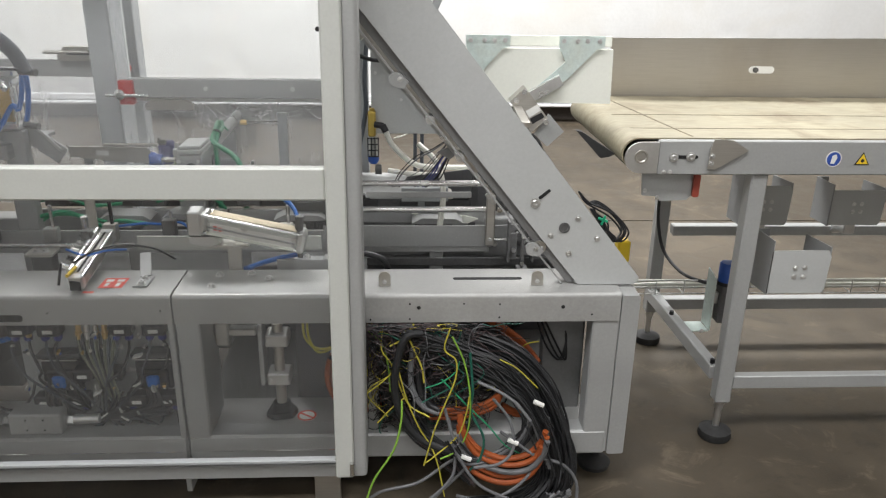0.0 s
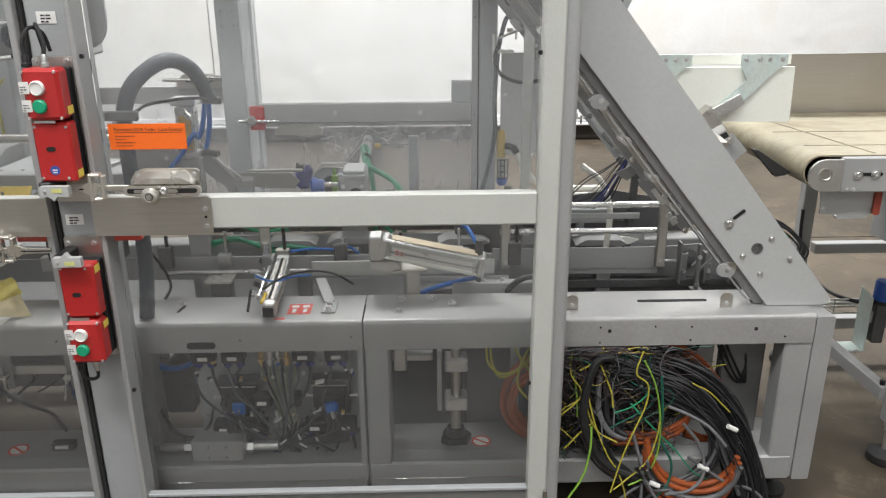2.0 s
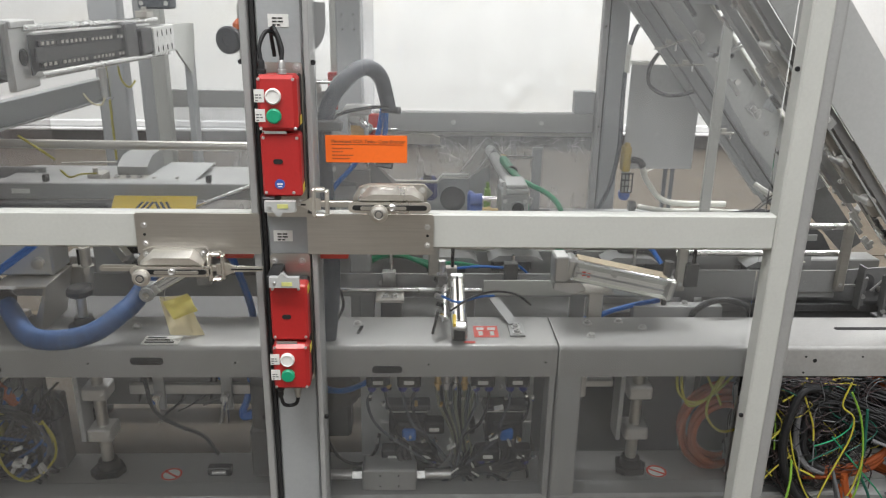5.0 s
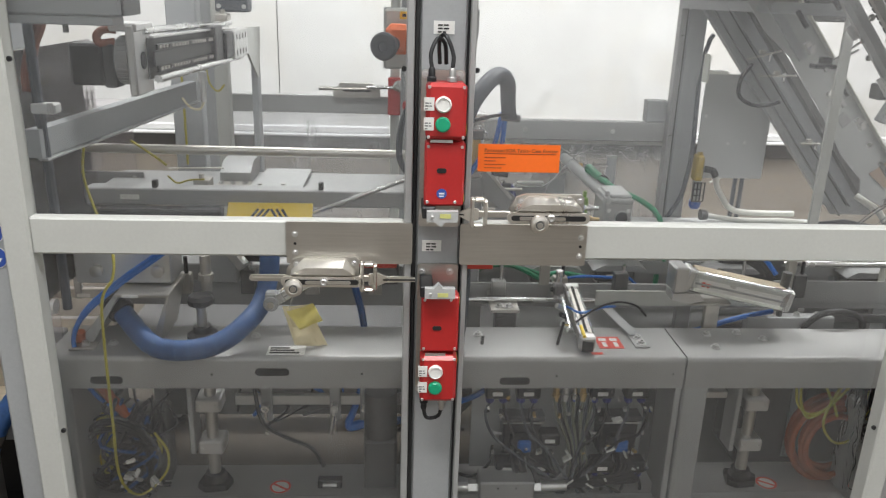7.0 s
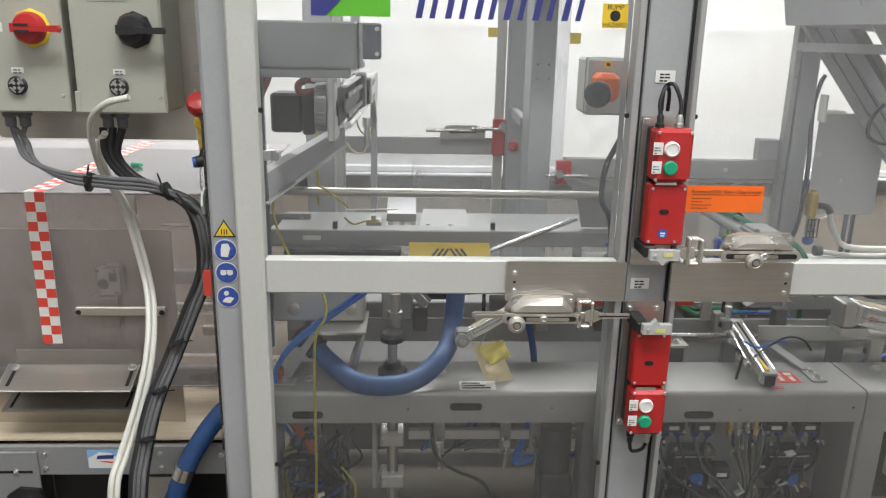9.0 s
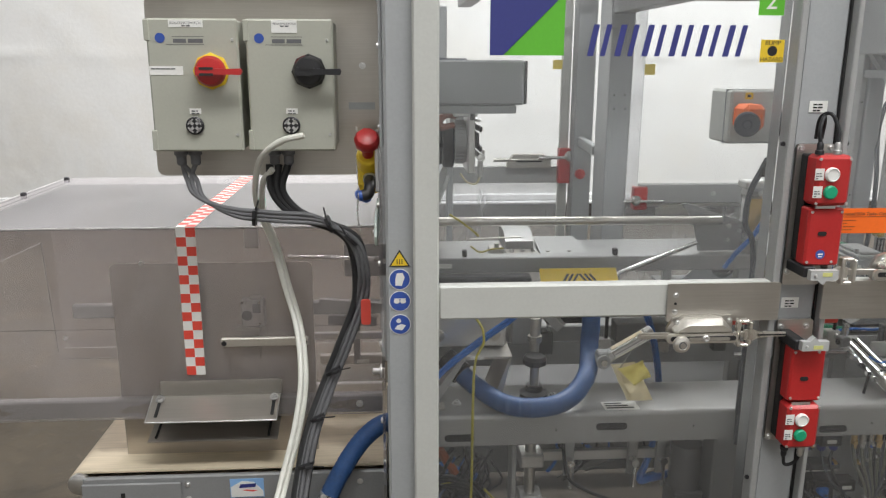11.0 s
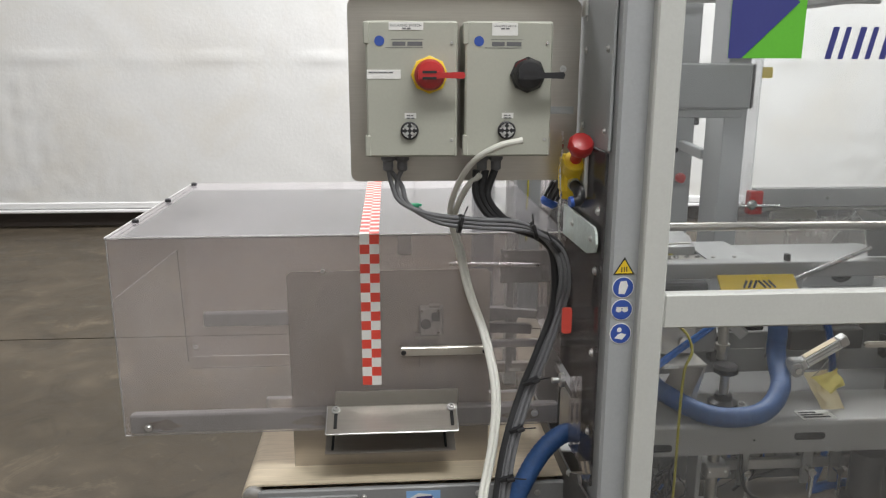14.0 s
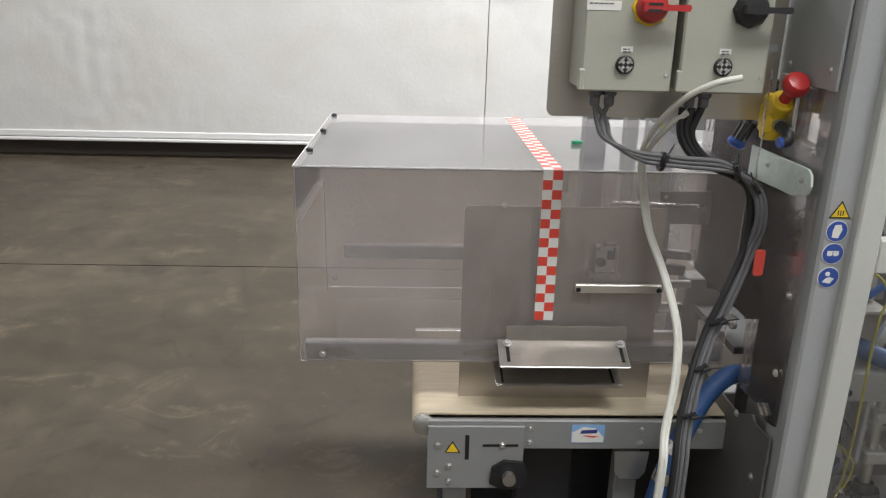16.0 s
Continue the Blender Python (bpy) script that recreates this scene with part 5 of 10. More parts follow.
slide = thing("outfeed_slide", (-2.46, 2.0, 0.39), "dull stainless guide plate with a folded tray", "guide plate")
part("plate", Geo().prism(rounded(-2.712, -2.216, 0.393, 0.938, 0.012), 1.992, 1.996), MIRRORSHEET, slide)
for a, b in ((-2.714, -2.711), (-2.217, -2.214)):
    part("plate_edge", Geo().box(a, b, 1.991, 1.997, 0.40, 0.93), SHEET, slide)
part("tray_back", Geo().box(-2.602, -2.296, 1.948, 1.951, 0.60, 0.641), TRAY, slide)
part("tray", Geo().prism([(1.952, 0.602), (1.872, 0.566), (1.8725, 0.563), (1.9525, 0.599)], -2.622, -2.302, "x"), SHEET, slide)
part("tray_rim", Geo().bar((-2.622, 1.872, 0.565), (-2.302, 1.872, 0.565), 0.003, 0.004), ALU, slide)
for x in (-2.622, -2.302):
    part("tray_rim", Geo().bar((x, 1.872, 0.565), (x, 1.952, 0.601), 0.003, 0.004), ALU, slide)
for x in (-2.60, -2.315):
    part("tray_slot", Geo().bar((x, 1.935, 0.5958), (x, 1.885, 0.5735), 0.008, 0.0025), DARKHOLE, slide)
    place("bolt", UP, pose(x, 1.935, 0.598, 20), slide)
part("lower_tray", Geo().prism([(1.988, 0.528), (1.895, 0.501), (1.8955, 0.498), (1.988, 0.525)], -2.628, -2.306, "x"), SHEET, slide)
for x in (-2.61, -2.33):
    part("tray_slot", Geo().bar((x, 1.96, 0.5218), (x, 1.905, 0.506), 0.006, 0.0025), DARKHOLE, slide)
for i, (x, z) in enumerate(((-2.66, 0.62), (-2.25, 0.62))):
    screws(slide, 3, [(x, z)], 1.992)
bm_ = thing("sensor_block", (-2.40, 2.2, 0.60), "aluminium sensor block on a rail inside the cover", "sensor")
part("block", Geo().box(-2.428, -2.368, 2.19, 2.22, 0.707, 0.770, 0.004), ALU, bm_)
part("eye", Geo().lathe((-2.402, 2.19, 0.742), (0, -1, 0), [(0.013, 0), (0.013, 0.004), (0.008, 0.004)]), DARKHOLE, bm_)
part("bracket", Geo().box(-2.432, -2.425, 2.19, 2.22, 0.58, 0.775, 0.001).box(-2.43, -2.385, 2.20, 2.206, 0.66, 0.705, 0.001), STEEL, bm_)
part("foot", Geo().box(-2.446, -2.389, 2.195, 2.20, 0.581, 0.637, 0.001), STEEL, bm_)
holes(bm_, [(-2.43, 0.60), (-2.405, 0.60)], 2.195, 1.3)
part("cross_rail", Geo().box(-2.50, -2.04, 2.222, 2.24, 0.642, 0.662, 0.002), ALU, bm_)
mx = thing("guide_carriage", (-2.12, 2.25, 0.56), "grey carriage plates with bars inside the cover", "carriage")
part("plate", Geo().box(-2.150, -1.905, 2.25, 2.256, 0.825, 0.921, 0.002), SILVER, mx)
part("name_strip", Geo().box(-2.03, -1.945, 2.248, 2.2495, 0.862, 0.877), WHITE, mx)
part("dark_panel", Geo().box(-1.985, -1.88, 2.248, 2.254, 0.632, 0.815, 0.002), BLACK, mx)
screws(mx, 4, [(-2.135, 0.905), (-2.10, 0.88), (-1.93, 0.905)], 2.25)
part("stem", Geo().box(-2.13, -2.11, 2.256, 2.27, 0.55, 0.90, 0.002), SILVER, mx)
part("bar", Geo().bar((-2.225, 2.25, 0.748), (-2.045, 2.25, 0.732), 0.02, 0.024), SILVER, mx)
part("dark_bar", Geo().bar((-2.20, 2.245, 0.698), (-2.06, 2.245, 0.690), 0.02, 0.028), DARKSTEEL, mx)
part("label", Geo().box(-2.12, -2.085, 2.248, 2.2495, 0.558, 0.568), WHITE, mx)
part("lower_bar", Geo().box(-2.23, -2.045, 2.26, 2.28, 0.55, 0.578, 0.002), STEEL, mx)
part("upper_rod", Geo().cyl((-2.30, 2.2, 0.898), (-2.05, 2.2, 0.890), 0.006), CHROME, mx)

TAPE_R = mat("red_tape", (0.72, 0.075, 0.05), 0.4, 0.0, 0.05, 8, 160, 0.0)
tape = thing("checker_tape", (-2.51, 1.95, 0.65), "red and white chequered tape strip over the cover", "tape")
part("strip", Geo().box(-2.5335, -2.487, Y0 - 0.0012, Y0 - 0.0002, 0.655, Z1 + 0.0007).box(-2.5335, -2.487, Y0 - 0.001, 2.785, Z1 + 0.0004, Z1 + 0.001), WHITE, tape)
sqf, sqt = Geo().box(0, 0.0231, -0.0004, 0, 0, 0.0232).mesh("check", TAPE_R), Geo().box(0, 0.0231, 0, 0.0232, 0, 0.0004).mesh("check", TAPE_R)
for i in range(16):
    place("check", sqf, pose(-2.5334 + 0.0232 * (i % 2), Y0 - 0.0013, 0.6555 + 0.0239 * i), tape)
for i in range(35):
    place("check", sqt, pose(-2.5334 + 0.0232 * ((i + 1) % 2), Y0 + 0.0237 * i, Z1 + 0.0011), tape)
gp = thing("green_plug", (-2.40, 2.31, 1.038), "small green plug lying on the cover", "plug")
part("body", Geo().cyl((-2.402, 2.296, 1.0445), (-2.378, 2.296, 1.0445), 0.0062, seg=14), GREENHOSE, gp)
part("barb", Geo().cyl((-2.3778, 2.296, 1.0445), (-2.372, 2.298, 1.0445), 0.004, seg=10), GREEN, gp)

# ---- outfeed conveyor below the cover ----
oc = thing("outfeed_conveyor", (-2.5, 2.1, 0), "grey outfeed conveyor with a pale streaked belt", "conveyor")
prof = [(-2.79, 0.418), (-2.02, 0.418), (-2.02, 0.414)] + [(-2.805 - 0.026 * math.sin(radians(a)), 0.389 + 0.025 * math.cos(radians(a))) for a in range(0, 181, 20)] + [(-2.02, 0.364), (-2.02, 0.36), (-2.80, 0.36)] + [(-2.806 - 0.030 * math.sin(radians(a)), 0.389 + 0.029 * math.cos(radians(a))) for a in range(180, -1, -20)]
part("belt", Geo().prism(prof, 1.905, 2.42), PALEBELT, oc)
part("side_rail", Geo().box(-2.796, -2.02, 1.888, 1.903, 0.325, 0.408, 0.003), CONVEYOR, oc)
part("side_rail", Geo().box(-2.796, -2.02, 2.422, 2.437, 0.325, 0.408, 0.003), CONVEYOR, oc)
part("drive_plate", Geo().box(-2.796, -2.55, 1.880, 1.8875, 0.213, 0.395, 0.002), CONVEYOR, oc)
part("roller_end", Geo().lathe((-2.806, 1.905, 0.389), (0, -1, 0), [(0.028, 0), (0.028, 0.012), (0.02, 0.016)]), ALU, oc)
part("bearing", Geo().prism([(-2.635, 0.235), (-2.60, 0.215), (-2.55, 0.225), (-2.535, 0.26), (-2.55, 0.295), (-2.60, 0.30), (-2.63, 0.28)], 1.868, 1.880), BLACK, oc)
part("shaft", Geo().cyl((-2.587, 1.85, 0.256), (-2.587, 1.87, 0.256), 0.017), STEEL, oc)
part("slot", Geo().box(-2.70, -2.69, 1.8785, 1.88, 0.30, 0.37), DARKHOLE, oc)
part("slot", Geo().box(-2.655, -2.565, 1.8785, 1.88, 0.338, 0.344), DARKHOLE, oc)
screws(oc, 6, [(-2.77, 0.34), (-2.77, 0.26), (-2.74, 0.28), (-2.74, 0.235), (-2.605, 0.341)], 1.88)
screws(oc, 5, [(-2.535, 0.385), (-2.535, 0.345), (-2.25, 0.385), (-2.25, 0.345), (-2.1, 0.38)], 1.888)
wt = part("warning_triangle", Geo().prism([(-2.752, 0.32), (-2.712, 0.32), (-2.732, 0.353)], 1.8788, 1.88), INK, oc)
part("field", Geo().prism([(-2.7475, 0.3225), (-2.7165, 0.3225), (-2.732, 0.348)], 1.878, 1.8786), YELLOW, wt)
mk = part("maker_badge", Geo().box(-2.43, -2.345, 1.8865, 1.8878, 0.345, 0.397), mat("pale_blue_badge", (0.25, 0.45, 0.75), 0.4, 0, 0.05, 8, 100, 0), oc)
part("badge_field", Geo().prism([(-2.428, 0.347), (-2.347, 0.347), (-2.347, 0.362), (-2.37, 0.388), (-2.40, 0.391), (-2.428, 0.375)], 1.8858, 1.8864), WHITE, mk)
part("badge_shape", Geo().prism([(-2.408, 0.372), (-2.366, 0.374), (-2.364, 0.384), (-2.404, 0.382)], 1.8852, 1.8857), NAVY, mk)
part("badge_swoosh", Geo().prism([(-2.40, 0.3655), (-2.372, 0.361), (-2.360, 0.365), (-2.375, 0.3655), (-2.39, 0.3675)], 1.8852, 1.8857), DULLRED, mk)
for x in (-2.72, -2.27):
    part("leg", Geo().box(x - 0.03, x + 0.03, 1.91, 1.96, FL + 0.019, 0.33, 0.003), CONVEYOR, oc)
    part("leg", Geo().box(x - 0.03, x + 0.03, 2.37, 2.42, FL + 0.019, 0.33, 0.003), CONVEYOR, oc)
    part("leg_plate", Geo().prism([(x - 0.045, 0.32), (x + 0.045, 0.32), (x + 0.04, 0.26), (x + 0.025, 0.24), (x - 0.025, 0.24), (x - 0.04, 0.26)], 1.884, 1.8875), ALU, oc)
    part("foot", Geo().box(x - 0.04, x + 0.04, 1.90, 2.43, FL, FL + 0.019, 0.003), RUBBER, oc)
part("drive_housing", Geo().box(-2.66, -2.10, 2.07, 2.36, FL, 0.30, 0.01), BLACK, oc)
part("motor", Geo().cyl((-2.50, 2.0, 0.22), (-2.50, 2.068, 0.22), 0.075, seg=24).box(-2.56, -2.40, 1.95, 2.06, 0.10, 0.30, 0.01), BLACK, oc)

big = thing("blue_air_hose", (-2.2, 1.85, 0.0), "ribbed blue hose with a silver clamp behind the cables", "hose")
part("hose", Geo().tube([(-1.975, 1.925, 0.525), (-2.036, 1.900, 0.534), (-2.080, 1.885, 0.510), (-2.114, 1.870, 0.474), (-2.142, 1.852, 0.434), (-2.165, 1.840, 0.394), (-2.190, 1.830, 0.335), (-2.215, 1.820, 0.25), (-2.24, 1.805, 0.14), (-2.26, 1.79, FL + 0.025)], 0.024, 14, 8, 0.02), BLUEHOSE, big)
for a, b in (((-2.172, 1.837, 0.380), (-2.184, 1.832, 0.350)), ((-2.200, 1.826, 0.304), (-2.208, 1.823, 0.276))):
    part("clamp", Geo().cyl(a, b, 0.0258, seg=18), CHROME, big)

gb = thing("guide_block", (-2.385, 1.97, 0.742), "small aluminium sensor block behind the guide sheet", "sensor block")
part("body", Geo().box(-2.391, -2.333, 1.962, 1.989, 0.778, 0.849, 0.003), ALU, gb)
part("cap", Geo().box(-2.368, -2.340, 1.9605, 1.982, 0.8495, 0.856, 0.001), STEEL, gb)
part("recess", Geo().box(-2.362, -2.342, 1.961, 1.9618, 0.815, 0.838), DIM, gb)
part("bore", Geo().cyl((-2.376, 1.9618, 0.808), (-2.376, 1.9605, 0.808), 0.013, seg=20), DARKSTEEL, gb)
for x, z in ((-2.345, 0.842), (-2.345, 0.786), (-2.386, 0.842)):
    part("screw", Geo().cyl((x, 1.962, z), (x, 1.9595, z), 0.0035, seg=10), CHROME, gb)
part("foot", Geo().box(-2.405, -2.345, 1.960, 1.986, 0.768, 0.7775, 0.001), STEEL, gb)
part("stem", Geo().box(-2.392, -2.350, 1.972, 1.980, 0.690, 0.767, 0.001), SHEET, gb)

# ---- incline at the machine's right end ----
inc = thing("incline_frame", (0.4, 1.85, 0.62), "silver-grey sloping side plates of the magazine incline", "incline")
SL = -1.232


def up_slope(x, z, z2):
    return (x + (z2 - z) / SL, z2)


for nm_, y0, y1, m_ in (("side_plate", 1.789, 1.795, PLATE), ("side_plate", 2.962, 2.968, COLUMN)):
    part(nm_, Geo().prism([(0.450, 0.632), (0.596, 0.632), (0.607, 0.640), (0.607, 0.652), up_slope(0.607, 0.652, 2.15), up_slope(0.450, 0.632, 2.15)], y0, y1), m_, inc)
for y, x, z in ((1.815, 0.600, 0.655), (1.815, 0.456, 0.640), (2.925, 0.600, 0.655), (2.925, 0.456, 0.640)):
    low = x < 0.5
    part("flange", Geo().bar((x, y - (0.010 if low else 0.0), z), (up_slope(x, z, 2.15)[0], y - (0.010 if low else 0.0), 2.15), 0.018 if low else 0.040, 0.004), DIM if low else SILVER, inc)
place("screw", SCREW[8], pose(0.328, 1.789, 0.850), inc)
screws(inc, 5, [(0.4375, 0.809), (0.372, 0.765), (0.421, 0.717), (0.49, 0.756)], 1.789)
part("slot", Geo().prism(stadium(0.35, 0.872, 0.035, 0.008, tilt=40), 1.7875, 1.789), DARKHOLE, inc)
part("bearing_hole", Geo().lathe((0.405, 1.789, 0.785), (0, -1, 0), [(0.014, 0), (0.014, 0.002), (0.009, 0.002), (0.009, 0.0005)], 18), DARKSTEEL, inc)


def sloped(name, y0, y1, x0, x1, za, zb, m, parent=inc):
    """A flat with upright sides y0, y1 that follows the slope; x0, x1: its edges at the height of the bed."""
    part(name, Geo().prism([up_slope(x0, 0.632, za), up_slope(x1, 0.632, za), up_slope(x1, 0.632, zb), up_slope(x0, 0.632, zb)], y0, y1), m, parent)


sloped("guide_rail", 1.835, 1.85, 0.402, 0.424, 0.915, 2.0, STEEL)
sloped("chain_guard", 1.800, 1.832, 0.424, 0.4495, 0.634, 2.0, DIM)
sloped("guard_lip", 1.794, 1.799, 0.408, 0.4135, 0.634, 2.0, SILVER)
sloped("guide_rail", 1.90, 1.93, 0.385, 0.410, 0.93, 2.0, SILVER)
sloped("thin_rail", 1.99, 2.0, 0.418, 0.430, 0.86, 1.75, ALU)
sloped("thin_rail", 1.965, 1.975, 0.44, 0.447, 0.80, 1.75, STEEL)
sloped("far_beam", 2.915, 2.945, 0.430, 0.512, 0.68, 2.0, COLUMN)
sloped("far_groove", 2.917, 2.944, 0.5125, 0.5195, 0.68, 2.0, DARKSTEEL)
sloped("far_rail", 2.895, 2.925, 0.520, 0.552, 0.68, 2.0, COLUMN)
sloped("far_channel", 2.82, 2.86, 0.552, 0.585, 0.70, 2.0, DARKSTEEL)
part("bright_plate", Geo().prism([(-0.35, 1.56), (-0.156, 1.318), (-0.072, 1.252), (-0.01, 1.166), (0.037, 1.114), (0.089, 1.042), (0.144, 0.96), (0.222, 0.885), (0.227, 0.837), (0.309, 0.80), (0.40, 0.83), (0.279, 0.981), (0.135, 1.161), (-0.033, 1.364), (-0.20, 1.56)], 2.46, 2.465), PLATE, inc)
part("plate_lip", Geo().bar((0.40, 2.450, 0.83), (-0.20, 2.450, 1.565), 0.022, 0.005), BOARD, inc)
part("plate_bolt", Geo().cyl((0.069, 2.46, 1.149), (0.069, 2.450, 1.149), 0.009), ALU, inc)
part("plate_slot", Geo().bar((0.085, 2.458, 1.188), (0.125, 2.458, 1.142), 0.003, 0.010), DARKSTEEL, inc)
part("plate_patch", Geo().prism([(0.105, 1.075), (0.125, 1.095), (0.150, 1.066), (0.130, 1.046)], 2.456, 2.4595), SILVER, inc)
part("plate_patch", Geo().prism([(0.242, 0.905), (0.290, 0.942), (0.335, 0.885), (0.30, 0.86)], 2.456, 2.4595), mat("worn_brown_tape", (0.36, 0.25, 0.18), 0.6, stain=(0.45, 0.42, 0.38), stain_amount=0.5), inc)
part("plate_bracket", Geo().box(-0.075, -0.015, 2.30, 2.34, 1.232, 1.244, 0.002).box(-0.05, -0.022, 2.315, 2.34, 1.244, 1.262, 0.002), BLACK, inc)
part("bracket_bar", Geo().bar((-0.02, 2.33, 1.248), (0.055, 2.33, 1.305), 0.012, 0.004).bar((-0.03, 2.33, 1.235), (0.055, 2.33, 1.285), 0.012, 0.004), ALU, inc)
part("stiffener", Geo().bar((-0.20, 2.40, 1.42), (-0.062, 2.40, 1.25), 0.012, 0.026), COLUMN, inc)
# Flat sheet added to darken the gap below the incline; no known part.
part("dark_fill_sheet", Geo().prism([(-0.06, 0.60), (0.48, 0.60), (0.44, 0.66), (0.36, 0.72), (0.22, 0.745), (0.02, 0.72)], 2.50, 2.506), SHADE, inc)
for i in range(60):
    x, z = up_slope(0.415, 0.66, 0.72 + 0.0135 * i)
    part("chain_link", Geo().box(-0.007, 0.007, -0.008, 0.008, -0.004, 0.004, 0.001, pose(x - 0.02, 1.868, z, 0, 55 if i % 2 else 46, 0)), DARKSTEEL, inc)
for z in (0.96, 1.05, 1.14, 1.30, 1.45):
    x, _ = up_slope(0.405, 0.66, z)
    part("roller", Geo().cyl((x - 0.02, 1.80, z), (x - 0.02, 1.86, z), 0.011, seg=12), ALU, inc)
for x, z in ((-0.011, 1.146), (0.327, 0.731)):
    part("lug", Geo().prism([(x + 0.017 * math.cos(radians(q)), z + 0.017 * math.sin(radians(q))) for q in range(60, 271, 15)] + [(x + 0.018, z - 0.019), (x + 0.028, z - 0.004)], 1.780, 1.788), SILVER, inc)
    screws(inc, 4, [(x + 0.008, z + 0.002)], 1.78)
part("cross_bar", Geo().bar((-0.14, 2.06, 1.39), (-0.235, 2.95, 1.387), 0.012, 0.030), COLUMN, inc)
part("stay", Geo().box(-0.145, -0.118, 2.07, 2.08, 0.80, 1.39, 0.002), RAIL, inc)
part("stay", Geo().bar((0.01, 2.1, 1.12), (0.13, 2.1, 1.38), 0.03, 0.02), COLUMN, inc)
part("hopper", Geo().prism([(-0.30, 1.46), (0.10, 1.44), (0.10, 1.75), (-0.36, 1.75)], 2.05, 2.94), COLUMN, inc)
part("cable", Geo().tube([(-0.165, 2.50, 1.225), (-0.178, 2.53, 1.18), (-0.160, 2.57, 1.125), (-0.105, 2.60, 1.093), (-0.045, 2.62, 1.088), (0.0, 2.62, 1.10)], 0.0065), BLACKWIRE, inc)
for a, b in (((-0.165, 2.535, 1.236), (-0.098, 2.468, 1.268)), ((-0.105, 2.56, 1.186), (-0.022, 2.50, 1.194)), ((0.070, 2.575, 0.974), (0.128, 2.565, 0.976))):
    c = (Vector(a) + Vector(b)) / 2
    part("gripper", Geo().bar(a, b, 0.020, 0.005).box(c.x - 0.012, c.x + 0.006, c.y, c.y + 0.012, c.z + 0.003, c.z + 0.014, 0.001), STEEL, inc)
    part("gripper_bolt", Geo().cyl((c.x + 0.015, c.y - 0.008, c.z - 0.018), (c.x + 0.015, c.y - 0.008, c.z + 0.010), 0.0035, seg=8), CHROME, inc)
for k in range(7):
    px_, pz_ = up_slope(0.075, 1.10, 1.06 - 0.032 * k)
    part("grip_piece", Geo().box(-0.02, 0.02, -0.015, 0.015, -0.008, 0.008, 0.002, pose(px_ + 0.03 * (k % 2), 2.05 + 0.03 * (k % 3), pz_, 20 * k, 51, 13 * k)), (WHITE, STEEL, ALU, DARKSTEEL)[k % 4], inc)
part("angle_plate", Geo().prism([(0.093, 0.925), (0.141, 0.946), (0.155, 0.925), (0.129, 0.905)], 2.0, 2.004), DIM, inc)
part("lower_tube", Geo().tube([(0.05, 2.2, 0.90), (0.10, 2.15, 0.86), (0.12, 2.12, 0.78), (0.11, 2.1, 0.68)], 0.009), WHITETUBE, inc)
part("pivot_block", Geo().box(0.02, 0.08, 2.14, 2.19, 1.17, 1.21, 0.004).cyl((0.05, 2.13, 1.16), (0.12, 2.13, 1.15), 0.010), DARKSTEEL, inc)
part("head_box", Geo().box(0.03, 0.17, 2.60, 2.68, 1.35, 1.55, 0.004), DARKSTEEL, inc)
ir = random.Random(15)
for i in range(54):
    z = 0.80 + 0.016 * i + ir.uniform(-0.006, 0.006)
    ya = (1.872, 1.938, 2.012, 2.21)[i % 4]
    x, _ = up_slope((0.405, 0.40, 0.425, 0.40)[i % 4], 0.632, z)
    m = pose(x + ir.uniform(-0.012, 0.012), ya, z, 0, 51, 0)
    if i % 3 == 0:
        part("bolt", Geo().lathe(m.translation, (0, -1, 0), [(0.008, 0), (0.008, 0.002), (0.0055, 0.002), (0.0055, 0.007), (0.003, 0.007)], 10), CHROME, inc)
    elif i % 3 == 1:
        part("clip", Geo().box(-0.018, 0.018, -0.006, 0.006, -0.012, 0.004, 0.002, m).box(-0.005, 0.005, -0.012, -0.0062, -0.008, 0.008, 0.001, m), (STEEL, ALU, DARKSTEEL)[i % 5 % 3], inc)
    else:
        part("guide_pad", Geo().box(-0.026, 0.026, -0.004, 0.004, -0.006, 0.006, 0.0015, m), (BLACK, DIM, ALU)[i % 7 % 3], inc)
jn = thing("junction_latch", (0.32, 1.95, 1.05), "worn steel clamp block with a label on the incline edge", "clamp")
part("block", Geo().prism([(0.277, 1.070), (0.314, 1.106), (0.377, 1.027), (0.336, 0.990)], 1.952, 1.99), STEEL, jn)
part("label", Geo().prism([(0.318, 1.045), (0.348, 1.062), (0.358, 1.047), (0.329, 1.029)], 1.9508, 1.9518), WHITE, jn)
part("window", Geo().prism([(0.330, 1.026), (0.360, 1.042), (0.368, 1.030), (0.338, 1.012)], 1.9505, 1.9518), BLACK, jn)
part("tail", Geo().prism([(0.380, 1.036), (0.386, 1.032), (0.424, 0.990), (0.404, 0.972), (0.382, 0.950), (0.346, 0.984)], 1.962, 1.968), SILVER, jn)
part("mount_bar", Geo().bar((0.296, 1.80, 1.040), (0.296, 1.953, 1.052), 0.022, 0.014), STEEL, jn)
for x, z in ((0.292, 1.073), (0.312, 1.094), (0.372, 1.018)):
    part("bolt", Geo().cyl((x, 1.952, z), (x, 1.944, z), 0.007, seg=10), CHROME, jn)
part("wire", Geo().tube([(0.338, 1.955, 0.985), (0.356, 1.95, 0.968), (0.366, 1.945, 0.945), (0.376, 1.94, 0.925)], 0.004, 6), BLACKWIRE, jn)
lo = random.Random(8)
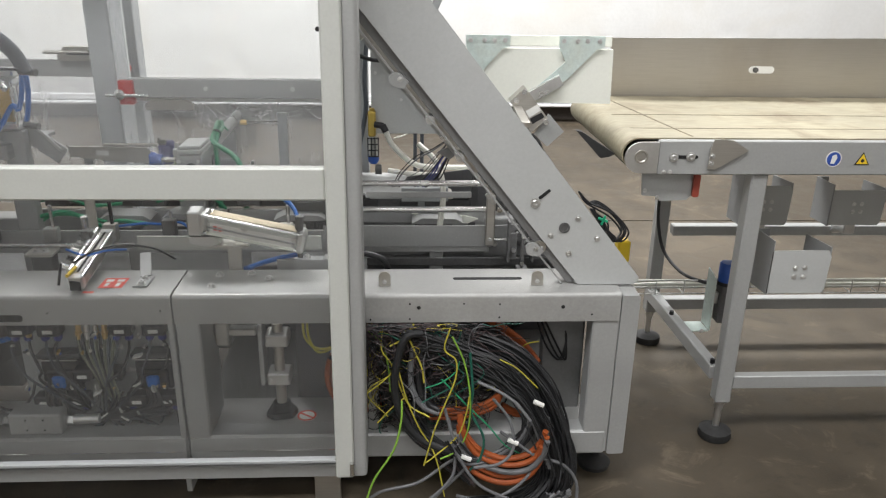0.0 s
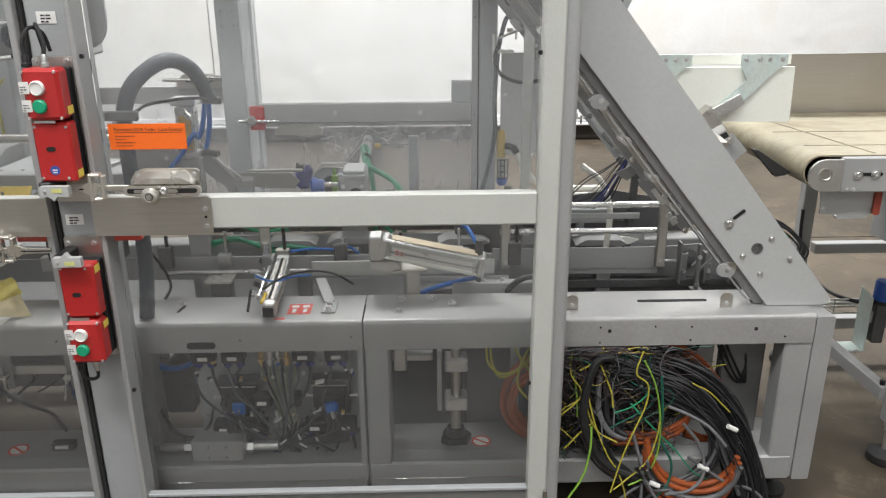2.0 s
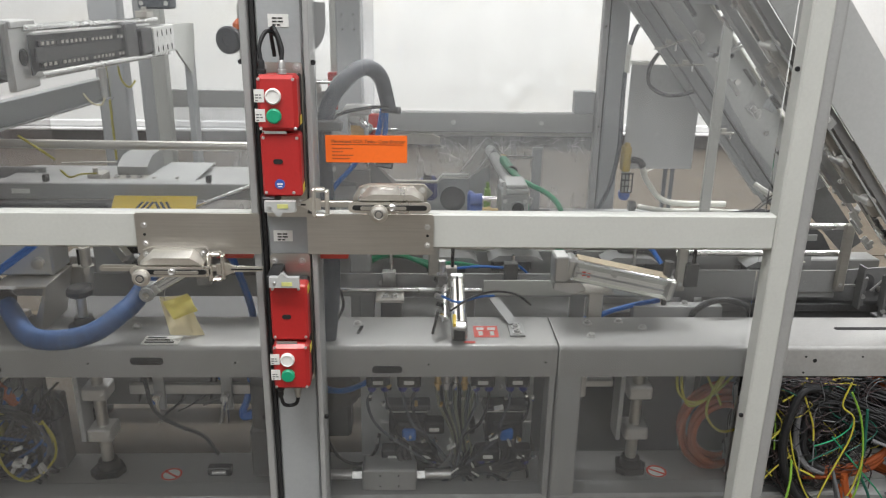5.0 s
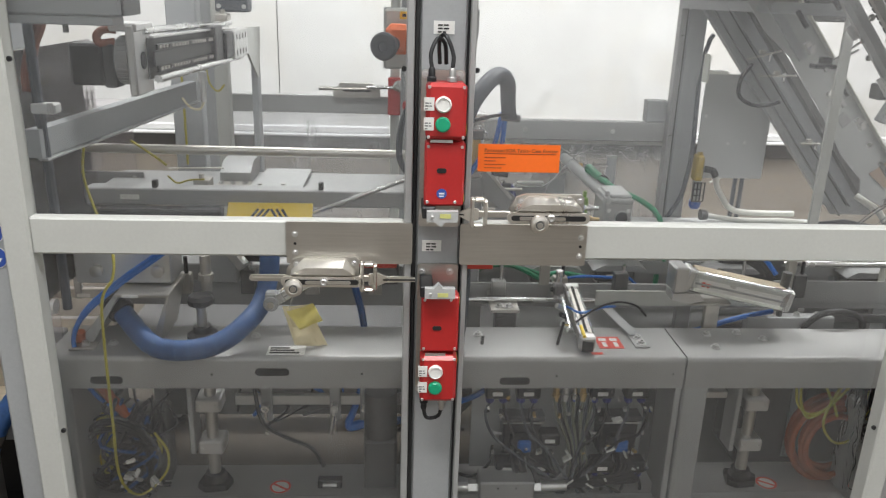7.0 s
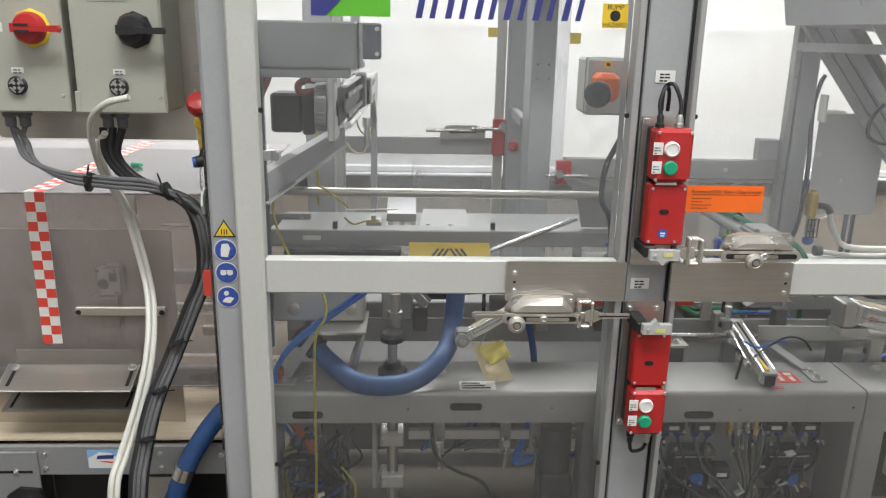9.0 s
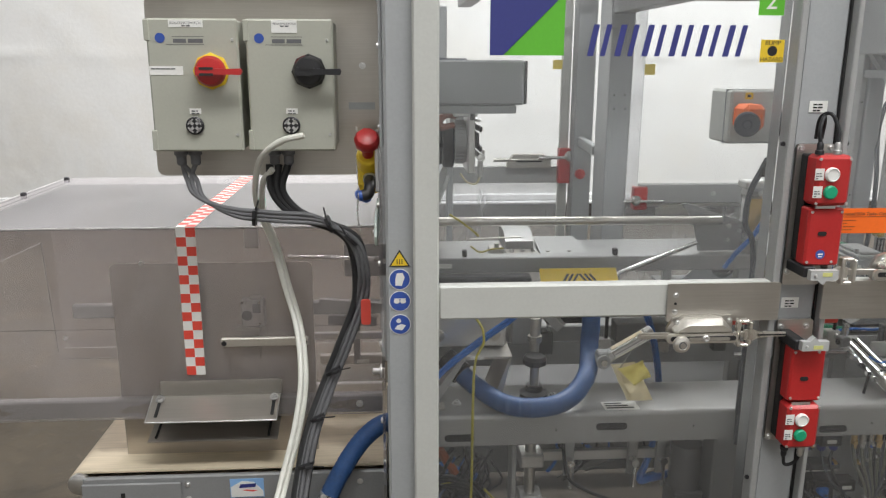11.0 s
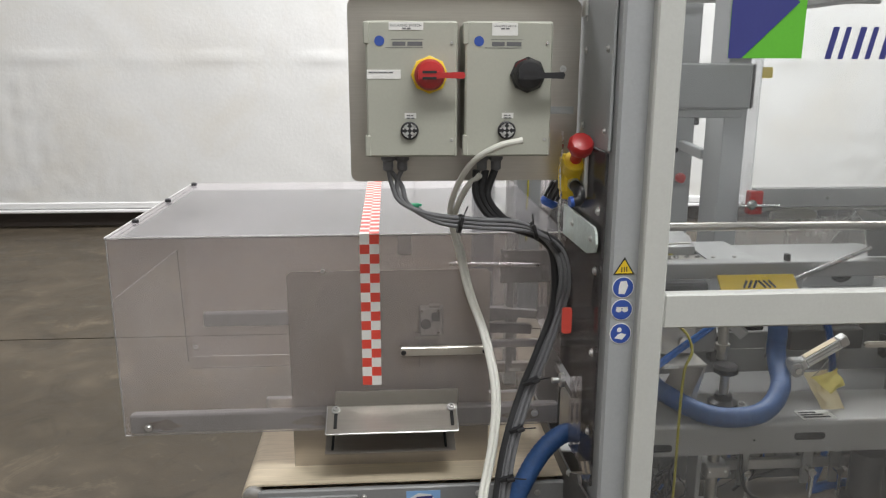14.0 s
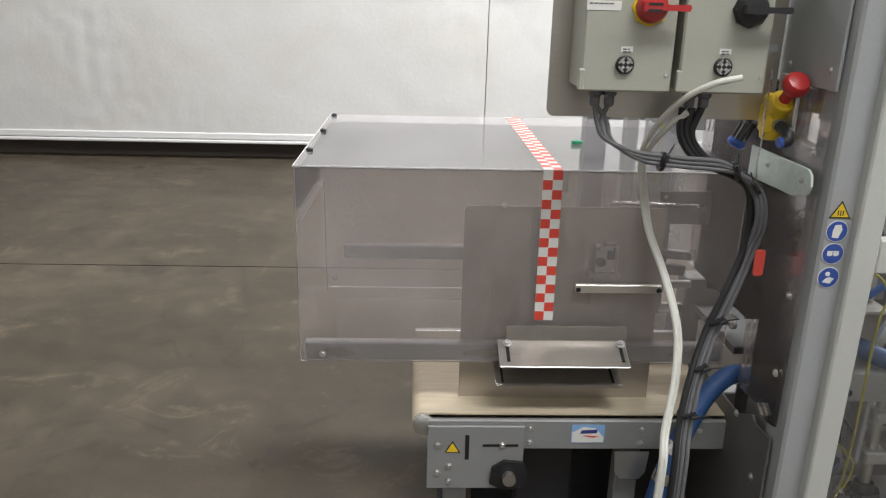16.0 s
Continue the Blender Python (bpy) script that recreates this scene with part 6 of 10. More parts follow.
for i in range(7):
    a, b = lo.uniform(-0.012, 0.012), lo.uniform(-0.012, 0.012)
    cable("loose_cable", [(0.470, 1.94, 0.835), (0.497 + a * 0.4, 1.945, 0.803), (0.535 + a, 1.95 + b, 0.790 + b), (0.580 + a, 1.955, 0.760 + b), (0.608 + a, 1.95, 0.722 + b), (0.592 + a, 1.95 - b, 0.690 + b * 0.5), (0.570 + b, 1.945, 0.705), (0.545 + a, 1.945, 0.745), (0.510 + b * 0.6, 1.945, 0.785)], 0.0026, BLACKWIRE, "thin black cable looped at the incline edge", "loose cables", 6)
single("green_tie", Geo().box(-0.014, 0.014, -0.012, 0.012, -0.003, 0.003, 0.001, pose(0.543, 1.948, 0.755, 0, 20, 0)).box(-0.003, 0.003, -0.014, -0.010, -0.014, 0.014, 0.001, pose(0.543, 1.948, 0.755, 0, 20, 0)), GREEN, "green tie round the looped cables", "cable tie")
ys = thing("yellow_stop", (0.72, 2.32, 0.48), "yellow block on a black bar behind the incline", "block")
part("block", Geo().box(0.702, 0.744, 2.30, 2.345, 0.485, 0.560, 0.005), YELLOW, ys)
part("bar", Geo().box(0.50, 0.7015, 2.312, 2.332, 0.51, 0.53, 0.002), BLACK, ys)

# ---- infeed conveyor ----
XE = 3.6
cv = thing("infeed_conveyor", (1.6, 2.3, 0), "grey steel infeed conveyor with a worn cream belt", "conveyor")
ra, zc, xc = 0.040, 0.928, 0.632
arc = [(xc - ra * math.sin(radians(a)), zc + ra * math.cos(radians(a))) for a in range(0, 181, 12)]
arc_o = [(xc - (ra + 0.004) * math.sin(radians(a)), zc + (ra + 0.004) * math.cos(radians(a))) for a in range(180, -1, -12)]
part("belt", Geo().prism([(XE, zc + ra)] + arc + [(XE, zc - ra), (XE, zc - ra - 0.004)] + arc_o + [(XE, zc + ra + 0.004)], 1.980, 2.645), BELT, cv)
part("belt_seam", Geo().box(0.64, XE, 2.30, 2.304, zc + ra + 0.0042, zc + ra + 0.0052), SEAM, cv)
part("belt_seam", Geo().box(0.64, XE, 2.10, 2.103, zc + ra + 0.0042, zc + ra + 0.005), SEAM, cv)
part("belt_lace", Geo().box(-0.003, 0.003, -0.32, 0.32, 0, 0.001, 0, pose(0.735, 2.312, zc + ra + 0.0043, 0, 0, 8)), SEAM, cv)
part("side_rail", Geo().box(0.680, XE, 1.958, 1.976, 0.876, 0.969, 0.003), SILVER, cv)
part("side_rail", Geo().box(0.680, XE, 2.656, 2.672, 0.876, 0.955, 0.003), SILVER, cv)
part("slider_bed", Geo().box(0.70, XE, 1.98, 2.598, 0.945, 0.955), SILVER, cv)
part("tension_plate", Geo().prism([(0.678, 0.882), (0.678, 0.966), (0.634, 0.966)] + [(xc - 0.043 * math.sin(radians(a)), 0.924 + 0.042 * math.cos(radians(a))) for a in range(0, 181, 15)], 1.950, 1.957), ALU, cv)
part("axle", Geo().lathe((0.632, 1.95, 0.927), (0, -1, 0), [(0.018, 0), (0.018, 0.003), (0.014, 0.003), (0.012, 0.001)], 22), STEEL, cv)
part("tension_slot", Geo().prism(stadium(0.753, 0.925, 0.07, 0.009), 1.9565, 1.958), DARKHOLE, cv)
screws(cv, 8, [(0.722, 0.924), (0.768, 0.926)], 1.957)
screws(cv, 4, [(0.70, 0.884), (0.717, 0.884)], 1.958)
part("gusset", Geo().prism([(0.815, 0.895), (0.835, 0.893), (0.905, 0.935), (0.92, 0.945), (0.875, 0.972), (0.825, 0.975), (0.817, 0.95)], 1.949, 1.953), STEEL, cv)
screws(cv, 5, [(0.823, 0.93), (0.823, 0.91)], 1.949)
for x, y0 in ((0.972, 1.99), (0.952, 2.63), (2.3, 1.99), (2.3, 2.63)):
    part("leg", Geo().box(x - 0.023, x + 0.023, y0 - 0.023, y0 + 0.023, 0.158, 0.876, 0.004), SILVER, cv)
    leg = part("foot", Geo().lathe((x, y0, FL), (0, 0, 1), [(0.047, 0), (0.05, 0.006), (0.048, 0.026), (0.03, 0.036), (0.015, 0.04)]), RUBBER, cv)
    part("spindle", Geo().cyl((x, y0, 0.066), (x, y0, 0.16), 0.010).cyl((x, y0, 0.145), (x, y0, 0.157), 0.016, seg=16).cyl((x, y0, 0.13), (x, y0, 0.144), 0.014, seg=6), ALU, leg)
part("low_bar", Geo().box(0.996, XE, 1.975, 2.005, 0.203, 0.246, 0.003), SILVER, cv)
part("brace", Geo().bar((0.955, 2.012, 0.240), (0.938, 2.608, 0.240), 0.034, 0.045, 0.003), SILVER, cv)
for x, y in ((0.950, 2.03), (0.938, 2.375)):
    part("brace_bolt", Geo().cyl((x, y, 0.262), (x, y, 0.276), 0.008, seg=6), BLACK, cv)
part("mid_bar", Geo().box(0.996, XE, 2.61, 2.65, 0.468, 0.506, 0.003), SILVER, cv)
part("back_bar", Geo().box(0.996, XE, 2.61, 2.65, 0.168, 0.212, 0.003), SILVER, cv)
part("leg_plate", Geo().prism([(0.655, 0.877), (0.799, 0.877), (0.806, 0.812), (0.788, 0.793), (0.712, 0.790), (0.704, 0.803), (0.662, 0.806)], 2.0, 2.006), PLATE, cv)
screws(cv, 4, [(0.668, 0.82), (0.705, 0.80)], 2.0)
part("scraper", Geo().prism([(0.478, 0.974), (0.492, 0.972), (0.590, 0.910), (0.575, 0.902), (0.550, 0.898)], 2.05, 2.075), RUBBER, cv)
part("red_clip", Geo().prism(rounded(0.797, 0.815, 0.805, 0.87, 0.006), 1.985, 1.995), mat("rust_red_clip", (0.28, 0.05, 0.03), 0.5), cv)
sg = part("glove_sign", Geo().cyl((1.16, 1.958, 0.921), (1.16, 1.957, 0.921), 0.022, seg=26), WHITE, cv)
part("disc", Geo().cyl((1.16, 1.9569, 0.921), (1.16, 1.9563, 0.921), 0.019, seg=26), SIGNBLUE, sg)
part("symbol", Geo().prism([(1.152, 0.909), (1.162, 0.908), (1.169, 0.925), (1.164, 0.934), (1.154, 0.93)], 1.9556, 1.9562), WHITE, sg)
tg = part("warning_triangle", Geo().prism([(1.219, 0.905), (1.261, 0.905), (1.24, 0.94)], 1.9568, 1.958), INK, cv)
part("field", Geo().prism([(1.224, 0.908), (1.256, 0.908), (1.24, 0.9355)], 1.956, 1.9567), YELLOW, tg)
part("symbol", Geo().cyl((1.24, 1.956, 0.917), (1.24, 1.9555, 0.917), 0.005, seg=14), INK, tg)
part("rear_fence", Geo().prism([(0.713, 0.955), (XE, 0.955), (XE, 1.19), (0.713, 1.165)], 2.650, 2.654), SHEET, cv)
part("fence_rim", Geo().bar((0.713, 2.651, 1.1665), (XE, 2.651, 1.1915), 0.006, 0.003), ALU, cv)
part("fence_slot", Geo().prism(stadium(1.248, 1.065, 0.09, 0.024), 2.648, 2.6502), WHITE, cv)
part("fence_slot_bolt", Geo().cyl((1.225, 2.648, 1.065), (1.225, 2.64, 1.065), 0.009), DARKSTEEL, cv)


def tray(x0, x1, y, z0, z1, label, wing):
    """A bent sheet holder under the conveyor; wing: the height by which its sides stand over the face."""
    t = thing("sheet_holder", ((x0 + x1) / 2, y, z0), label, "bracket", "sheet holders")
    part("face", Geo().prism([(x0, z0), (x1 - 0.012, z0), (x1 - 0.004, z0 + 0.012), (x1, z1 - 0.02), (x1 - 0.01, z1), (x0, z1)], y, y + 0.003), PLATE, t)
    part("left_wing", Geo().prism([(x0, y), (x0 - 0.006, y + 0.11), (x0 - 0.003, y + 0.11), (x0 + 0.003, y)], z0 - 0.004, z1 + wing, "z"), CONVEYOR, t)
    part("right_wing", Geo().prism([(x1 - 0.004, y + 0.004), (x1 - 0.02, y + 0.12), (x1 - 0.017, y + 0.12), (x1, y + 0.004)], z0 + 0.085, z1 + wing * 0.3, "z"), CONVEYOR, t)
    part("back_lip", Geo().box(x0 - 0.002, x0 + 0.04, y + 0.111, y + 0.114, z0, z1 + wing, 0.001), CONVEYOR, t)
    cx, cz = (x0 + x1) / 2, (z0 + z1) / 2
    screws(t, 5, [(cx - 0.014, cz - 0.014), (cx + 0.014, cz - 0.014), (cx - 0.014, cz + 0.014), (cx + 0.014, cz + 0.014)], y)
    return t


tray(1.062, 1.238, 2.000, 0.508, 0.641, "bent steel sheet holder bolted under the conveyor", 0.03)
tray(1.192, 1.360, 2.50, 0.547, 0.690, "bent steel sheet holder on the back rail", 0.03)
tray(1.505, 1.70, 2.50, 0.547, 0.675, "bent steel sheet holder on the back rail", 0.02)
for hx in (1.27, 1.60):
    single("holder_stud", Geo().cyl((hx, 2.52, 0.53), (hx, 2.61, 0.49), 0.012).box(hx - 0.02, hx + 0.02, 2.515, 2.60, 0.507, 0.546, 0.003), ALU, "short steel stud carrying a sheet holder", "stud", "holder studs")
tray_g = Geo()
for y in (2.40, 2.45, 2.50):
    tray_g.cyl((0.66, y, 0.33), (XE, y, 0.33), 0.0025, seg=6)
for z in (0.355, 0.38):
    tray_g.cyl((0.66, 2.40, z), (XE, 2.40, z), 0.0025, seg=6)
for i in range(30):
    x = 0.68 + 0.1 * i
    tray_g.cyl((x, 2.40, 0.38), (x, 2.40, 0.33), 0.0025, seg=6).cyl((x, 2.40, 0.33), (x, 2.50, 0.33), 0.0025, seg=6)
single("cable_basket", tray_g, ALU, "wire mesh cable basket under the conveyor", "cable tray")
bc = thing("blue_valve", (1.05, 2.32, 0.23), "blue-capped valve on a zinc angle bracket", "valve")
part("cap", Geo().lathe((1.088, 2.32, 0.412), (0, 0, 1), [(0.028, 0), (0.028, 0.060), (0.024, 0.066)]), BLUE, bc)
part("collar", Geo().lathe((1.088, 2.32, 0.400), (0, 0, 1), [(0.029, 0), (0.029, 0.0115), (0.02, 0.0118)]), BLACK, bc)
part("body", Geo().box(1.068, 1.106, 2.30, 2.345, 0.262, 0.3995, 0.004), DARKSTEEL, bc)
part("bracket", Geo().prism([(2.30, 0.238), (2.37, 0.238), (2.37, 0.44), (2.30, 0.425)], 1.044, 1.048, "x").box(0.946, 1.0435, 2.30, 2.37, 0.232, 0.2375, 0.001), ZINC, bc)
part("strap", Geo().box(1.0485, 1.0675, 2.315, 2.33, 0.33, 0.37, 0.001), ALU, bc)
screws(bc, 5, [(0.965, 0.2345), (1.02, 0.2345)], 2.30)
cable("pale_cable", [(0.60, 2.45, 0.345), (0.72, 2.44, 0.34), (0.90, 2.45, 0.345), (1.2, 2.46, 0.34), (1.8, 2.45, 0.34)], 0.008, WHITETUBE, "pale cable lying in the wire basket", "basket cables", 8)
cable("pale_cable", [(0.60, 2.47, 0.35), (0.80, 2.48, 0.345), (1.1, 2.46, 0.35), (1.8, 2.48, 0.345)], 0.007, BEIGE, "pale cable lying in the wire basket", "basket cables", 8)
cable("thin_cable", [(0.925, 2.60, 0.64), (0.930, 2.595, 0.53), (0.950, 2.56, 0.43), (0.985, 2.47, 0.385), (1.03, 2.40, 0.378), (1.075, 2.345, 0.385)], 0.006, BLACKWIRE, "thin dark cable hanging under the conveyor", "", 8)

# white deflector board with its brackets
wb = thing("deflector_board", (0.38, 2.04, 1.05), "white plastic deflector board on zinc brackets", "board")
part("board", Geo().prism([(0.10, 1.192), (0.556, 1.192), (0.560, 1.050), (0.14, 1.055)], 2.040, 2.052), BOARD, wb)
part("upper_board", Geo().box(0.18, 0.56, 2.075, 2.085, 1.195, 1.222, 0.001), BOARD, wb)
for a, b in ((0.167, 0.282), (0.410, 0.530)):
    br = part("bracket", Geo().prism([(a, 1.197), (a, 1.226), (b, 1.226), (b, 1.197), (b - 0.02, 1.192), (a + 0.03, 1.118), (a - 0.03, 1.072), (a - 0.055, 1.092), (a + 0.02, 1.16)], 2.030, 2.034), ZINC, wb)
    screws(br, 4, [(a + 0.012, 1.213), (a + 0.048, 1.213), (a + 0.074, 1.213), (b - 0.014, 1.213)], 2.03)
    part("arm", Geo().bar((a + 0.01, 2.025, 1.115), (a - 0.11, 2.025, 1.045), 0.012, 0.03), ALU, wb)

# ---- heap of cut cables in the open bay ----
heap = thing("cable_heap", (0.25, 1.68, 0), "tangled heap of cut cables spilling from the open bay", "cables")
rnd = random.Random(11)
u = rnd.uniform


def strand(name, pts, y0, y1, r, m, wob=0.0, seg=7):
    """A cable through (x, z) points; its depth goes from y0 to y1."""
    n = len(pts) - 1
    dx, dz = u(-wob, wob), u(-wob, wob)
    part(name, Geo().tube([(x + dx + u(-wob, wob) * 0.8, y0 + (y1 - y0) * k / n + u(-wob, wob) * 0.5, max(r + FL + 0.002, z + dz + u(-wob, wob) * 0.8)) for k, (x, z) in enumerate(pts)], r, seg, 5), m, heap)


UPP = [(0.06, 0.515), (0.152, 0.500), (0.236, 0.470), (0.324, 0.405), (0.380, 0.318), (0.412, 0.225), (0.420, 0.140), (0.385, 0.065), (0.30, 0.025), (0.19, 0.016)]
OUT = [(0.13, 0.522), (0.245, 0.497), (0.327, 0.453), (0.388, 0.378), (0.432, 0.283), (0.458, 0.187), (0.455, 0.105), (0.41, 0.045), (0.32, 0.018), (0.20, 0.014)]
INN = [(0.070, 0.498), (0.175, 0.460), (0.252, 0.400), (0.316, 0.322), (0.356, 0.235), (0.380, 0.150), (0.368, 0.085), (0.32, 0.04), (0.25, 0.018), (0.15, 0.016)]
for i in range(105):
    a, low = u(0, 1), OUT if i % 3 else UPP
    mix_ = [(p[0] * a + q[0] * (1 - a), p[1] * a + q[1] * (1 - a)) for p, q in zip(low, INN)]
    start, stop = (0, len(mix_)) if i % 4 else (0, 5 + i % 3)
    front = u(0.0, 0.09)
    strand("cable", mix_[start:stop], 1.80 - front * 0.5, 1.715 - front, u(0.0020, 0.0038) if i % 11 else 0.0062, GREYWIRE if i % 17 == 3 else BLACKWIRE, 0.008, 6)
for i in range(12):
    strand("cable", [(0.287, 0.391), (0.324, 0.324), (0.332, 0.263), (0.297, 0.205), (0.224, 0.180), (0.165, 0.195), (0.13, 0.25)], 1.73, 1.66, u(0.0028, 0.0045), GREYWIRE if i % 3 == 0 else BLACKWIRE, 0.013, 6)
for i in range(16):
    x = u(-0.04, 0.10)
    strand("cable", [(x, 0.545), (x - 0.03, 0.47), (-0.03 + u(-.02, .04), 0.38), (-0.01 + u(-.02, .05), 0.30), (0.05 + u(-.02, .03), 0.23), (0.12, 0.17 + u(-.03, .03)), (0.18, 0.10)], 1.76, 1.69, u(0.002, 0.0042), (BLACKWIRE, BLACKWIRE, MAUVEWIRE)[i % 3], 0.010, 6)
for i in range(46):
    a, b = u(0, 1), u(-0.02, 0.02)
    strand("cable", [(-0.05 + 0.12 * a, 0.53 - 0.05 * a + b), (0.04 + 0.09 * a, 0.515 - 0.07 * a + b), (0.15 + 0.06 * a, 0.49 - 0.09 * a), (0.24 + 0.02 * a, 0.455 - 0.09 * a), (0.31 + 0.03 * a, 0.395 - 0.08 * a), (0.36 + 0.02 * a, 0.31 - 0.05 * a)], 1.735, 1.69, u(0.0018, 0.0038), BLACKWIRE, 0.012, 6)
strand("thick_cable", [(0.05, 0.535), (0.014, 0.53), (-0.008, 0.481), (-0.019, 0.393), (0.0, 0.309), (0.04, 0.25), (0.089, 0.222), (0.15, 0.20)], 1.712, 1.675, 0.0105, BLACKWIRE, 0, 10)
for k in range(2):
    strand("thick_cable", [(0.03 + 0.02 * k, 0.50), (0.022 + 0.02 * k, 0.43), (0.028 + 0.018 * k, 0.37), (0.055 + 0.015 * k, 0.325 + 0.008 * k), (0.095, 0.31 + 0.01 * k)], 1.73, 1.70, 0.0075, BLACKWIRE if k else GREYWIRE, 0, 9)
for i in range(6):
    strand("orange_cable", [(0.10 + 0.010 * i, 0.535), (0.18 + 0.013 * i, 0.526 - 0.003 * i), (0.25 + 0.012 * i, 0.497 - 0.006 * i), (0.288 + 0.012 * i, 0.450 - 0.006 * i), (0.305 + 0.012 * i, 0.40)], 1.85 - 0.006 * i, 1.80, 0.0082, ORANGEWIRE, 0.002, 9)
for i in range(3):
    strand("orange_cable", [(0.07, 0.300 - 0.014 * i), (0.15, 0.299 - 0.013 * i), (0.21, 0.316 - 0.014 * i), (0.245, 0.340 - 0.012 * i), (0.26, 0.365)], 1.74, 1.725, 0.0072, ORANGEWIRE, 0.003, 9)
for i in range(2):
    strand("orange_cable", [(0.265, 0.295 - 0.014 * i), (0.311, 0.272 - 0.012 * i), (0.36, 0.268), (0.39, 0.29)], 1.76, 1.77, 0.0075, ORANGEWIRE, 0.002, 9)
for i in range(5):
    d = 0.017 * i
    strand("orange_cable", [(0.150, 0.300 - d * 0.5), (0.162, 0.255 - d), (0.20, 0.205 - d), (0.265, 0.180 - d), (0.325, 0.195 - d), (0.360, 0.235 - d * 0.8), (0.366, 0.275 - d * 0.5)], 1.70, 1.66 - 0.008 * (i % 3), 0.0080, ORANGEWIRE if i != 2 else GREYWIRE, 0.004, 9)
for a, y0, y1, r, m in (
        ([(0.12, 0.555), (0.106, 0.498), (0.135, 0.469), (0.134, 0.418), (0.11, 0.352), (0.085, 0.283), (0.068, 0.221), (0.056, 0.175)], 1.70, 1.665, 0.0021, YELLOWWIRE),
        ([(0.125, 0.53), (0.154, 0.468), (0.170, 0.395), (0.174, 0.32), (0.164, 0.258), (0.137, 0.215), (0.098, 0.198)], 1.70, 1.66, 0.0023, LIMEWIRE),
        ([(0.020, 0.515), (0.049, 0.444), (0.056, 0.400)], 1.71, 1.70, 0.0022, YELLOWWIRE),
        ([(-0.01, 0.44), (0.013, 0.354), (0.044, 0.277), (0.073, 0.229), (0.093, 0.173), (0.111, 0.08)], 1.70, 1.66, 0.0020, YELLOWWIRE),
        ([(-0.02, 0.43), (0.015, 0.34), (0.07, 0.305)], 1.71, 1.69, 0.0022, YELLOWWIRE),
        ([(-0.063, 0.29), (-0.024, 0.333), (0.01, 0.36)], 1.69, 1.70, 0.0021, YELLOWWIRE),
        ([(0.170, 0.37), (0.165, 0.334), (0.144, 0.265), (0.089, 0.211), (0.06, 0.19)], 1.68, 1.655, 0.0020, YELLOWWIRE),
        ([(0.0, 0.36), (-0.003, 0.307), (-0.022, 0.235), (-0.071, 0.16), (-0.10, 0.08), (-0.12, 0.012)], 1.68, 1.60, 0.0028, LIMEWIRE),
        ([(0.171, 0.484), (0.180, 0.381), (0.177, 0.32), (0.210, 0.25), (0.205, 0.191), (0.177, 0.155)], 1.70, 1.67, 0.0034, TEALWIRE),
        ([(0.10, 0.41), (0.158, 0.345), (0.224, 0.275), (0.269, 0.219), (0.312, 0.194)], 1.70, 1.68, 0.0020, GREENHOSE),
        ([(0.06, 0.385), (0.10, 0.40), (0.135, 0.43), (0.145, 0.46)], 1.70, 1.70, 0.0018, GREENHOSE),
        ([(0.245, 0.47), (0.29, 0.445), (0.345, 0.39)], 1.69, 1.685, 0.0018, YELLOWWIRE),
        ([(-0.085, 0.535), (-0.05, 0.50), (-0.035, 0.44), (-0.03, 0.37)], 1.73, 1.71, 0.0022, LIMEWIRE),
        ([(0.03, 0.552), (0.01, 0.52), (-0.03, 0.50)], 1.73, 1.71, 0.0024, YELLOWWIRE)):
    strand("earth_wire", a, y0, y1, r, m, 0, 8)
for i in range(9):
    x, z = u(-0.08, 0.16), u(0.47, 0.545)
    strand("earth_wire", [(x, z), (x + u(-.03, .04), z - 0.05), (x + u(-.05, .06), z - 0.11), (x + u(-.06, .06), z - 0.17)], 1.73, 1.69, u(0.0011, 0.0019), (YELLOWWIRE, BLACKWIRE, GREYWIRE, TEALWIRE, MAUVEWIRE)[i % 5], 0.006, 6)
for a in ([(0.19, 0.407), (0.236, 0.395), (0.281, 0.372), (0.32, 0.33)], [(0.233, 0.358), (0.275, 0.304), (0.286, 0.234), (0.248, 0.195), (0.181, 0.195)], [(0.109, 0.328), (0.127, 0.266), (0.152, 0.195), (0.205, 0.124), (0.30, 0.085)], [(0.255, 0.26), (0.29, 0.238), (0.349, 0.203), (0.418, 0.183), (0.455, 0.135), (0.455, 0.06)], [(0.12, 0.30), (0.135, 0.22), (0.13, 0.14), (0.06, 0.07), (-0.02, 0.03), (-0.09, 0.012)], [(0.169, 0.201), (0.112, 0.169), (0.04, 0.12), (-0.06, 0.10), (-0.10, 0.06), (-0.06, 0.02), (0.10, 0.012)], [(0.17, 0.15), (0.12, 0.10), (0.06, 0.055), (-0.03, 0.05), (-0.08, 0.02), (0.05, 0.012), (0.25, 0.012)], [(0.38, 0.30), (0.37, 0.22), (0.31, 0.12), (0.22, 0.08), (0.14, 0.11)]):
    strand("grey_cable", a, 1.69, 1.625, 0.0042, GREYWIRE, 0.002, 9)
for a in ((0.285, 0.247), (0.165, 0.200), (0.345, 0.36)):
    part("cut_end", Geo().cyl((a[0] - 0.012, 1.66, a[1] + 0.006), (a[0] + 0.012, 1.66, a[1] - 0.006), 0.0062, seg=9), WHITE, heap)
for i in range(14):
    z = u(0.02, 0.12)
    strand("floor_cable", [(0.40 + u(-.03, .05), 0.10), (0.34, 0.03 + z * 0.3), (0.22 + u(-.03, .03), z * 0.5), (0.08 + u(-.04, .04), 0.02), (0.0 + u(-.06, .06), 0.012)], 1.64, 1.58 + u(0, .04), u(0.004, 0.007), GREYWIRE if i % 2 else BLACKWIRE, 0.006)
